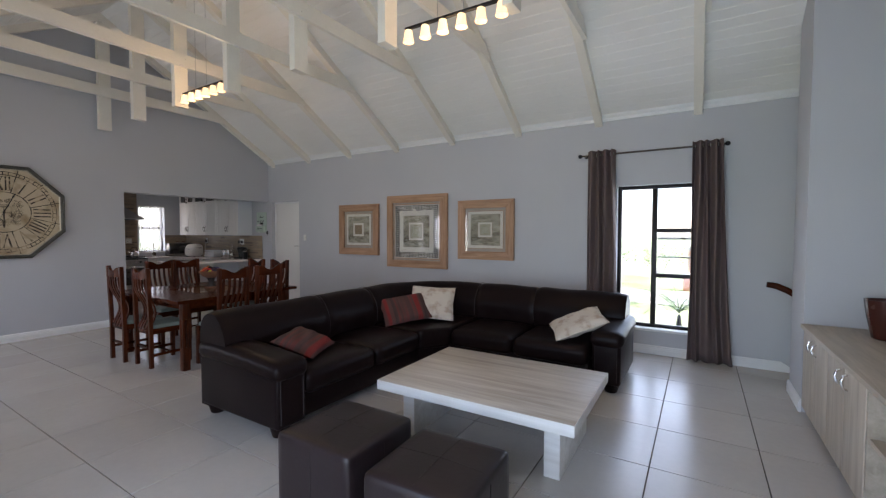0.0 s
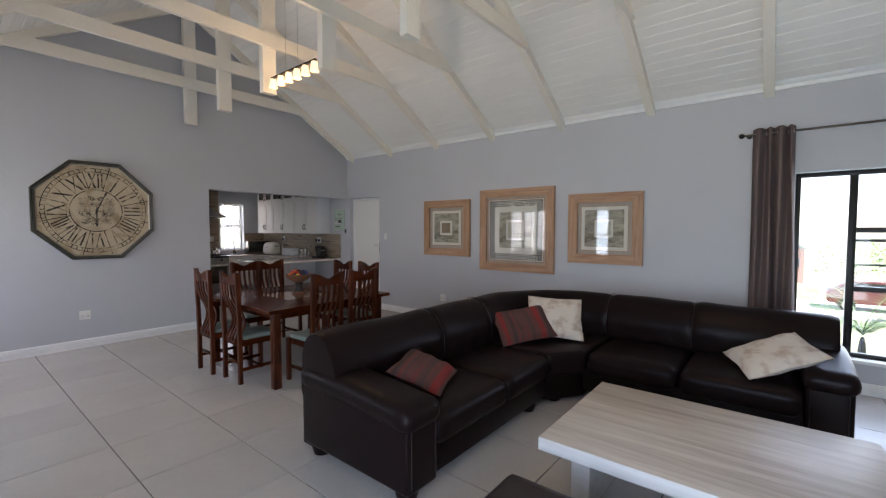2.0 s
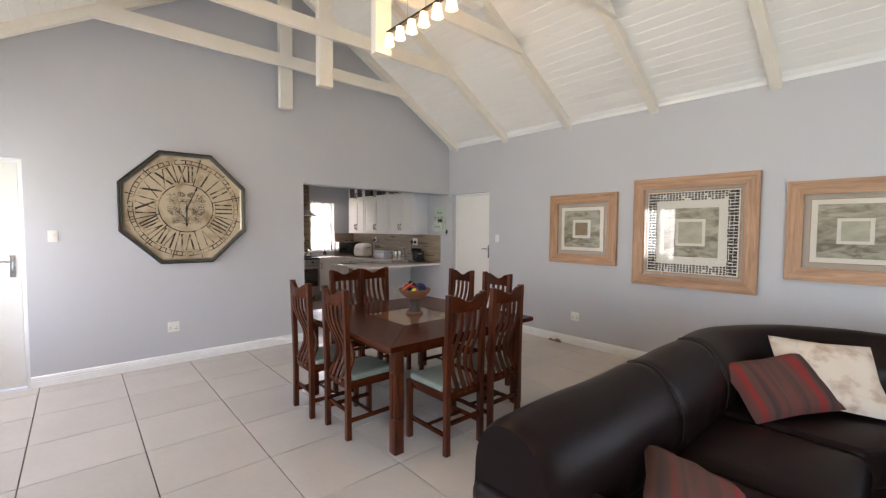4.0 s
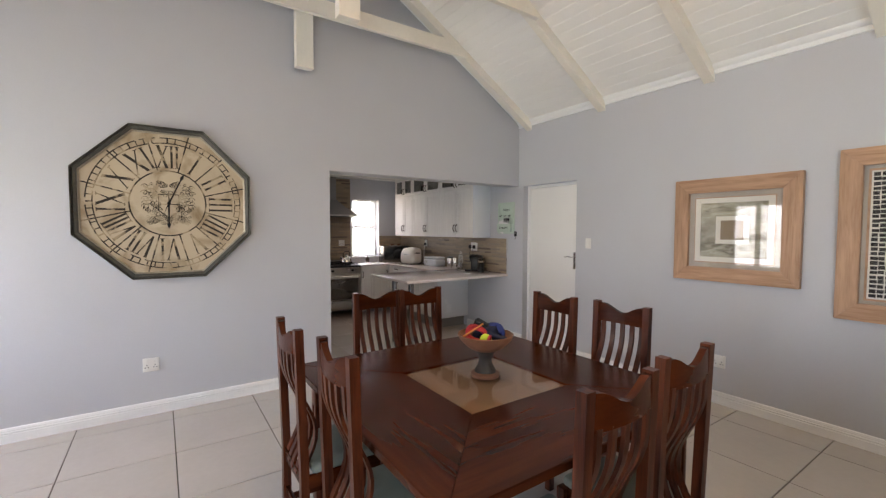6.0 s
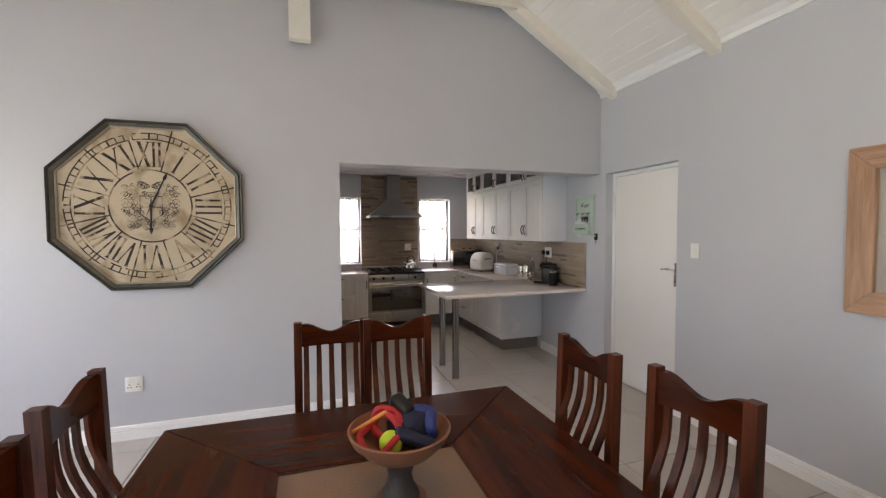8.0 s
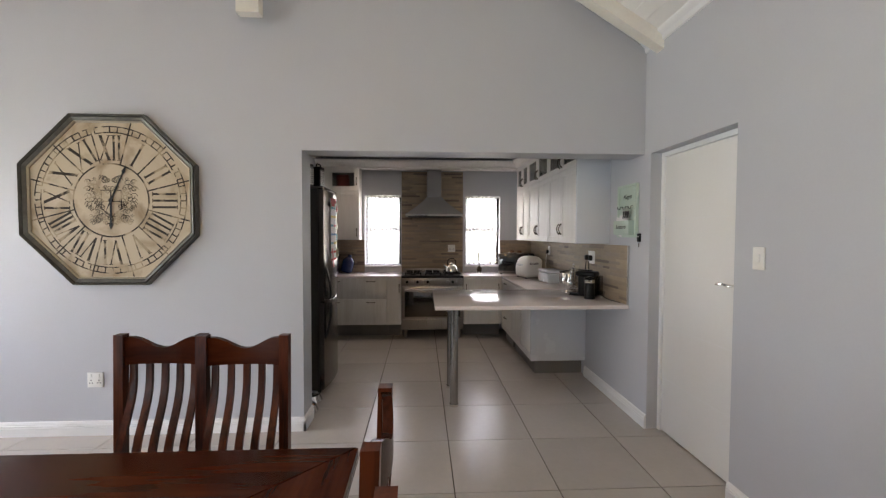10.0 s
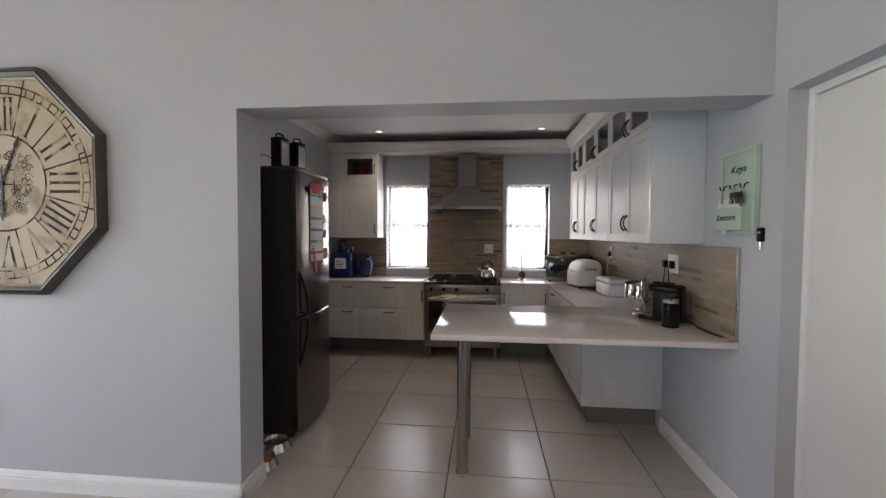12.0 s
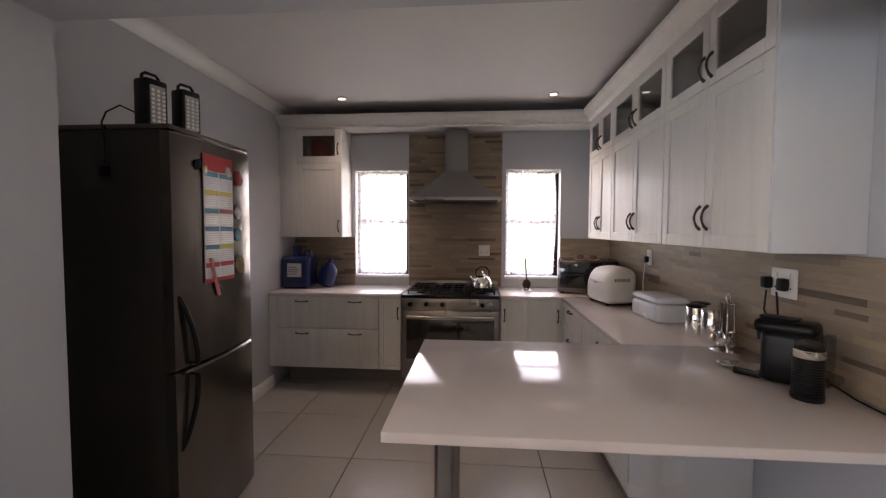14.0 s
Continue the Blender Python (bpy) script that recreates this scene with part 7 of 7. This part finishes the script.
w2 = thing("water_container", "smaller blue plastic jug leaning behind the container", "water container", pose(-10.50, 2.875, CT, -14, 0, 0) @ Matrix.Diagonal((1.15, 1.15, 1.2, 1)))
part("body", lathe(bmesh.new(), [(0.07, 0.018), (0.08, 0.03), (0.08, 0.16), (0.05, 0.20), (0.025, 0.22), (0.025, 0.245), (0.004, 0.247)], seg=22), BLUEPL, w2)

# key and letter rack
MINT = mat("mint_green_paint", (0.48, 0.58, 0.50), 0.5, var=0.04, scale=6, bump=0.05)
kr = thing("key_rack", "mint green key and letter rack with hooks and post", "key rack", pose(-7.515, YN, 1.735) @ Matrix.Diagonal((1.08, 1, 0.83, 1)))
part("board", B(-0.15, 0.15, -0.018, -0.002, -0.27, 0.27, r=0.003), MINT, kr)
for q in ((-0.15, 0.15, 0.245, 0.27), (-0.15, 0.15, -0.27, -0.245), (-0.15, -0.125, -0.245, 0.245), (0.125, 0.15, -0.245, 0.245)):
    part("frame_strip", B(q[0], q[1], -0.03, -0.0185, q[2], q[3], r=0.003), MINT, kr)
part("letter_pocket", B(-0.125, 0.125, -0.075, -0.066, -0.24, -0.10, r=0.002), MINT, kr)
for x in (-0.12, 0.112):
    part("pocket_side", B(x, x + 0.008, -0.066, -0.0185, -0.24, -0.10), MINT, kr)
part("pocket_bottom", B(-0.125, 0.125, -0.066, -0.0185, -0.245, -0.238), MINT, kr)


def words(text, size, m, material, parent):
    cu = bpy.data.curves.new("writing", "FONT")
    cu.body, cu.size, cu.align_x, cu.align_y, cu.shear, cu.extrude = text, size, "CENTER", "CENTER", 0.35, 0.0008
    o = bpy.data.objects.new("writing", cu)
    me = bpy.data.meshes.new_from_object(o)
    bpy.data.objects.remove(o)
    me.materials.append(material)
    w_ = new("writing", me)
    w_.parent = parent
    w_.matrix_basis = m
    return w_


words("Keys", 0.066, pose(0, -0.020, 0.145, 90, 0, 0), INK, kr)
words("Letters", 0.056, pose(0, -0.0765, -0.165, 90, 0, 0), INK, kr)
for x in (-0.085, 0.0, 0.085):
    part("hook", tube(bmesh.new(), [(x, -0.018, 0.05), (x, -0.035, 0.045), (x, -0.04, 0.02), (x, -0.055, 0.02), (x, -0.06, 0.045)], 0.004, 6), BLACKMET, kr, "black hook")
for k, (x, r_, z) in enumerate(((-0.03, 6, -0.03), (0.0, -14, -0.01), (-0.06, 20, -0.06))):
    solid("letter", B(-0.07, 0.07, -0.0008, 0.0008, -0.09, 0.055), PAPERW, "white folded letter standing in the rack", "letter", group="letters in the rack", m=pose(-7.515 + x, YN - 0.04 - 0.008 * k, 1.665 + z * 0.8, 0, r_, 0), smooth=False)
for k, (x, z) in enumerate(((0.0, -0.04), (0.06, -0.05), (0.085, 0.0), (0.035, -0.08))):
    t = thing("bunch_of_keys", "dark bunch of keys hanging from a rack hook", "keys", pose(-7.515 + x, YN - 0.055, 1.735 + 0.02), "keys on the rack")
    part("ring", tube(bmesh.new(), [(0.014 * math.cos(a), 0, -0.012 + 0.014 * math.sin(a)) for a in [2 * math.pi * i / 14 for i in range(15)]], 0.0018, 6), STEEL, t)
    for j in range(3):
        bm = B(-0.011, 0.011, -0.002 + 0.004 * j, 0.001 + 0.004 * j, -0.055, -0.025, r=0.001)
        box(bm, -0.004, 0.004, -0.002 + 0.004 * j, 0.001 + 0.004 * j, -0.085, -0.055)
        bm.transform(Matrix.Rotation(radians(-14 + 14 * j), 4, "Y"))
        part("key", bm, STEEL if j == 1 else BLACKPL, t)
t = thing("bunch_of_keys", "small black remote hanging on the wall beside the rack", "keys", pose(-7.33, YN, 1.51))
part("remote", B(-0.022, 0.022, -0.02, -0.001, -0.035, 0.035, r=0.007), BLACKPL, t)
part("tag", B(-0.005, 0.005, -0.012, -0.009, -0.075, -0.035), CHROME, t)
for sx in (-1, 1):
    part("button", C((sx * 0.009, -0.022, 0.01), (sx * 0.009, -0.0195, 0.01), 0.005, seg=10), CHINA, t)

# downlights
DL = glow("downlight_lens", (1.0, 0.93, 0.82), 0.5)
for x, y in ((-10.12, 3.19), (-10.12, 5.11)):
    t = thing("downlight", "small lit recessed downlight in the kitchen ceiling", "downlight", pose(x, y, ZK), "downlights")
    part("ring", lathe(bmesh.new(), [(0.032, -0.001), (0.034, -0.007), (0.044, -0.005), (0.046, -0.0005)], seg=24), CHROME, t)
    part("lens", C((0, 0, -0.006), (0, 0, -0.001), 0.031, seg=20), DL, t, "lit lens")
    lamp("downlight_beam", "SPOT", look((x, y, ZK - 0.02), (x, y, 0)), 3.2, (1, 0.84, 0.68), 0.2)

# bin and bowl behind the jamb
KIBBLE = mat("orange_pet_food", (0.40, 0.14, 0.03), 0.8, var=0.3, scale=60, bump=0.8, bumpscale=120)
for x, y, food in ((-7.887, 3.017, False), (-7.652, 3.036, True)):
    t = thing("pet_bowl", "steel pet bowl of orange food on the floor by the fridge" if food else "steel pet bowl of water on the floor by the fridge", "bowl", pose(x, y, 0), "pet bowls")
    part("bowl", lathe(bmesh.new(), [(0.105, 0), (0.112, 0.004), (0.088, 0.055), (0.084, 0.056), (0.07, 0.02), (0.004, 0.016)], seg=26), CHROME, t)
    part("contents", lathe(bmesh.new(), [(0.076, 0.036), (0.06, 0.042 if food else 0.037), (0.003, 0.046 if food else 0.037)], seg=22), KIBBLE if food else DARKGLASS, t)

# ---- strip-stone splashback, piece by piece ----


def strip_wall(parent, origin, along, out, length, z0, z1, seed, row=0.0275):
    """Rows of narrow stone strips of uneven length; each strip an object on one of a few meshes."""
    rnd = random.Random(seed)
    a, o = Vector(along), Vector(out)
    meshes = strip_wall.meshes
    z = z0
    while z < z1 - 0.004:
        hh = min(rnd.choice((0.022, 0.028, 0.028, 0.034)), z1 - z)
        x = -rnd.uniform(0, 0.2)
        while x < length:
            k = rnd.randrange(4)
            l = (0.14, 0.21, 0.28, 0.35)[k]
            s, e = max(x, 0), min(x + l, length)
            if e - s > 0.02:
                ob = new("strip_tile", meshes[k])
                ob.parent = parent
                p = Vector(origin) + a * s
                ob.matrix_basis = Matrix.Translation((p.x, p.y, z)) @ Matrix((a, -o, Vector((0, 0, 1)))).transposed().to_4x4() @ Matrix.Diagonal(((e - s) / l, rnd.choice((0.96, 0.98, 1.0, 1.03)), hh / row, 1))
            x += l
        z += hh


strip_wall.meshes = [finish(B(0.0002, l - 0.0002, -0.010, 0, 0.0001, 0.0274, r=0.0005, seg=1), "strip_tile", STONESTRIP, False) for l in (0.14, 0.21, 0.28, 0.35)]
sp1 = thing("splashback_long_wall", "brown and sand strip-stone splashback", "splashback", kind="structure")
part("bed", B(-10.70, -7.51, YN - 0.004, YN - 0.001, CT, 1.44), MORTAR, sp1, smooth=False)
strip_wall(sp1, (-10.70, YN - 0.003, 0), (1, 0, 0), (0, -1, 0), 3.19, CT + 0.002, 1.44, 3)
part("edge_trim", B(-7.51, -7.498, YN - 0.016, YN - 0.001, CT, 1.44, r=0.001), STEEL, sp1)
sp2 = thing("splashback_back_wall", "brown strip-stone splashback rising behind the hood", "splashback", kind="structure")
part("bed", B(XK + 0.001, XK + 0.004, 3.725, 4.70, CT, 2.525), MORTAR, sp2, smooth=False)
strip_wall(sp2, (XK + 0.003, 3.725, 0), (0, 1, 0), (1, 0, 0), 0.975, 1.02, 2.50, 4)
for y0, y1, k in ((YK + 0.004, 3.138, 5), (5.303, YN - 0.016, 6)):
    part("bed", B(XK + 0.001, XK + 0.004, y0, y1, CT, 1.44), MORTAR, sp2, smooth=False)
    strip_wall(sp2, (XK + 0.003, y0, 0), (0, 1, 0), (1, 0, 0), y1 - y0, CT + 0.002, 1.44, k)

# ---- outside the north window ----
rnd = random.Random(11)
GL = -2.3    # level of the drive below the lawn


def cycad(x, y, z, n, size):
    t = thing("cycad", "spiky green cycad palm in the flower bed", "plant", pose(x, y, z))
    part("trunk", lathe(bmesh.new(), [(0.05, -0.61 - z), (0.045, -0.1), (0.03, 0.08), (0.015, 0.15)], seg=12), CARVED, t)
    for k in range(n):
        a = 2 * math.pi * k / n + rnd.uniform(-0.15, 0.15)
        up_ = rnd.uniform(0.6, 1.25)
        bm = bmesh.new()
        d, sd = Vector((math.cos(a), math.sin(a), 0)), Vector((-math.sin(a), math.cos(a), 0))
        prev = None
        m_ = 16
        for i in range(m_ + 1):
            s = i / m_
            c = d * size * s * math.cos(up_ * (1 - s * 0.9)) + Vector((0, 0, 0.17 + size * (math.sin(up_) * s - 0.5 * s * s)))
            if prev is not None:
                l = 0.16 * size * math.sin(math.pi * (0.08 + 0.9 * s)) ** 0.7
                for q in (-1, 1):
                    tip = c + sd * q * l + d * 0.05 + Vector((0, 0, 0.02))
                    w_ = 0.012 * size
                    vs = [bm.verts.new(v) for v in (c - d * w_, c + d * w_, tip)]
                    bm.faces.new(vs)
                vs = [bm.verts.new(v) for v in (prev - sd * 0.006, prev + sd * 0.006, c + sd * 0.004, c - sd * 0.004)]
                bm.faces.new(vs)
            prev = c
        part("frond", bm, LEAF, t)
    return t


cycad(0.50, 7.2, 0.14, 30, 1.05)
cycad(-0.35, 7.5, 0.08, 18, 0.8)


def shrub(x, y, z, r, h):
    t = thing("shrub", "loose green garden shrub", "shrub", pose(x, y, z), "garden shrubs")
    bm = bmesh.new()
    for k in range(5):
        a = rnd.uniform(0, 6.28)
        tube(bm, [(0, 0, 0), (r * 0.3 * math.cos(a), r * 0.3 * math.sin(a), h * 0.4), (r * 0.6 * math.cos(a), r * 0.6 * math.sin(a), h * 0.8)], [0.03, 0.02, 0.008], 6)
    part("stems", bm, CARVED, t)
    bm = bmesh.new()
    for k in range(900):
        a, q, e = rnd.uniform(0, 6.28), rnd.random() ** 0.4, rnd.uniform(-0.4, 1)
        c = Vector((math.cos(a) * r * q * math.sqrt(max(0, 1 - e * e * 0.7)), math.sin(a) * r * q * math.sqrt(max(0, 1 - e * e * 0.7)), h * 0.55 + h * 0.45 * e * q)) * rnd.uniform(0.85, 1.12)
        n_ = Vector((rnd.gauss(0, 1), rnd.gauss(0, 1), rnd.gauss(0.5, 1))).normalized()
        u = n_.orthogonal().normalized() * rnd.uniform(0.04, 0.09)
        v = n_.cross(u) * 0.5
        bm.faces.new([bm.verts.new(p) for p in (c - u, c - v, c + u, c + v)])
    o = part("leaves", bm, LEAF, t)
    o["kind"] = "stuff"
    return t


for x, y, r, h in ((-5.4, 37, 2.2, 3.3), (-9, 36, 2.4, 3.4), (2.9, 35, 1.9, 3.4), (5.8, 36, 2.4, 3.7), (-2.0, 39, 2.0, 3.2), (9, 35, 2.4, 3.7)):
    shrub(x, y, GL, r, h)
solid("road", B(-40, 40, 25.0, 31.0, GL, GL + 0.015), PAVE, "pale sunlit driveway beyond the lawn", "driveway", "structure", smooth=False)
BRICKR = mat("red_brick_pier", (0.32, 0.13, 0.08), 0.85, var=0.2, scale=8, bump=0.4)
for x in (-4.4, 0.06):
    t = thing("gate_pier", "red brick garden pier with a pale cap", "pier", pose(x, 32, GL), "garden piers")
    part("shaft", B(-0.2, 0.2, -0.2, 0.2, 0, 1.1), BRICKR, t, smooth=False)
    part("cap", B(-0.25, 0.25, -0.25, 0.25, 1.1, 1.18, r=0.01), PAVE, t)


def car(m, paint, label):
    t = thing("parked_car", label, "car", m, "cars on the driveway")
    bm = bmesh.new()
    prism(bm, [(-2.0, 0.35), (2.0, 0.35), (2.05, 0.6), (1.95, 0.82), (1.1, 0.95), (0.45, 1.42), (-1.3, 1.45), (-1.85, 1.0), (-2.05, 0.9)], "y", -0.8, 0.8)
    bmesh.ops.bevel(bm, geom=bm.edges[:], offset=0.06, segments=3, affect="EDGES")
    part("body", bm, paint, t)
    for s in (-1, 1):
        bm = bmesh.new()
        prism(bm, [(0.95, 0.97), (0.42, 1.34), (-1.2, 1.36), (-1.6, 1.0)], "y", s * 0.795, s * 0.812)
        part("side_window", bm, BLACKGLASS, t)
        for x in (-1.3, 1.25):
            w_ = part("wheel", C((x, s * 0.66, 0.31), (x, s * 0.83, 0.31), 0.31, seg=24), BLACKPL, t)
            part("rim", C((x, s * 0.83, 0.31), (x, s * 0.845, 0.31), 0.2, seg=18), STEEL, w_)
        part("tail_light", B(-2.04, -1.98, s * 0.65 - 0.1, s * 0.65 + 0.1, 0.7, 0.85, r=0.01), RED, t)
        part("headlight", B(1.96, 2.03, s * 0.6 - 0.14, s * 0.6 + 0.14, 0.62, 0.76, r=0.01), CHINA, t)
    return t


MAROON = mat("maroon_car_paint", (0.12, 0.025, 0.03), 0.25, 0.2, coat=0.6, bump=0.0)
SILVER = mat("silver_car_paint", (0.45, 0.46, 0.47), 0.25, 0.5, coat=0.5, bump=0.0)
car(pose(3.5, 28.5, GL + 0.015, 0, 0, 2), MAROON, "maroon hatchback parked on the driveway")
car(pose(-9.5, 28.6, GL + 0.015, 0, 0, 2), SILVER, "silver car parked on the driveway")
# neighbouring house
PLASTERW = mat("cream_house_plaster", (0.62, 0.58, 0.52), 0.85, var=0.06, bump=0.2)
ROOFT = mat("grey_roof_tiles", (0.12, 0.11, 0.11), 0.8, var=0.2, scale=4, bump=0.3)
hs = thing("house", "cream plastered neighbouring house with a grey tiled roof", "house", pose(-18, 46, GL))
part("wall", B(-8, 8, 0, 7, 0, 2.8), PLASTERW, hs, smooth=False)
bm = bmesh.new()
prism(bm, [(-0.6, 2.7), (3.5, 4.9), (7.6, 2.7)], "x", -8.5, 8.5)
part("roof", bm, ROOFT, hs, smooth=False)
for x in (-5, -1, 4):
    w_ = part("window", B(x - 0.8, x + 0.8, -0.03, 0.0, 0.9, 2.1), ALU, hs, smooth=False)
    part("pane", B(x - 0.72, x + 0.72, -0.04, -0.03, 0.98, 2.02), BLACKGLASS, w_, smooth=False)
# eave of this house over the window
solid("eave", B(-11.2, 4.4, NT + 0.02, NT + 0.55, 2.62, 2.74), TRIM, "white painted roof eave outside the wall", "eave", "structure", smooth=False)

gh = thing("outbuilding", "small red brick outbuilding behind the drive", "house", pose(0.5, 40, GL))
part("wall", B(-0.55, 0.55, 0, 3, 0, 2.5), BRICKR, gh, smooth=False)
bm = bmesh.new()
prism(bm, [(-0.7, 2.48), (0, 2.95), (0.7, 2.48)], "y", -0.2, 3.2)
part("roof", bm, ROOFT, gh, smooth=False)
w_ = part("window", B(-0.3, 0.3, -0.03, 0, 1.1, 1.8), ALU, gh, smooth=False)
part("pane", B(-0.25, 0.25, -0.04, -0.03, 1.15, 1.75), BLACKGLASS, w_, smooth=False)

# ---- floor tiles, laid piece by piece ----
TX0, TY0, TS = -8.3265, 1.095, 0.63
floor_tiles = thing("floor", "large beige porcelain floor tiles with dark grout joints", "floor", kind="structure")
g = 0.0034
bm = B(g, TS - g, g, TS - g, -0.009, 0.0, r=0.0014, seg=1)
tile_mesh = finish(bm, "floor_tile", TILE, False)
for i in range(-4, 16):
    for j in range(-3, 8):
        x, y = TX0 + i * TS, TY0 + j * TS
        if x + TS < XK or y > YN or x < -7.75 and y < YK - TS - 1.6:
            continue
        o = new("floor_tile", tile_mesh)
        o.parent = floor_tiles
        o.location = (x, y, 0)
bm = bmesh.new()
rows = []
for y, z in ((-400, -0.6), (10, -0.6), (12, -0.75), (18, -1.65), (23, -2.24), (25, -2.3), (400, -2.3)):
    rows.append([bm.verts.new((x, y, z)) for x in (-400, 400)])
for a, b in zip(rows, rows[1:]):
    bm.faces.new((a[0], a[1], b[1], b[0]))
solid("ground", bm, GROUND, "sunlit green lawn sloping down to the drive", "ground", "structure", smooth=False)
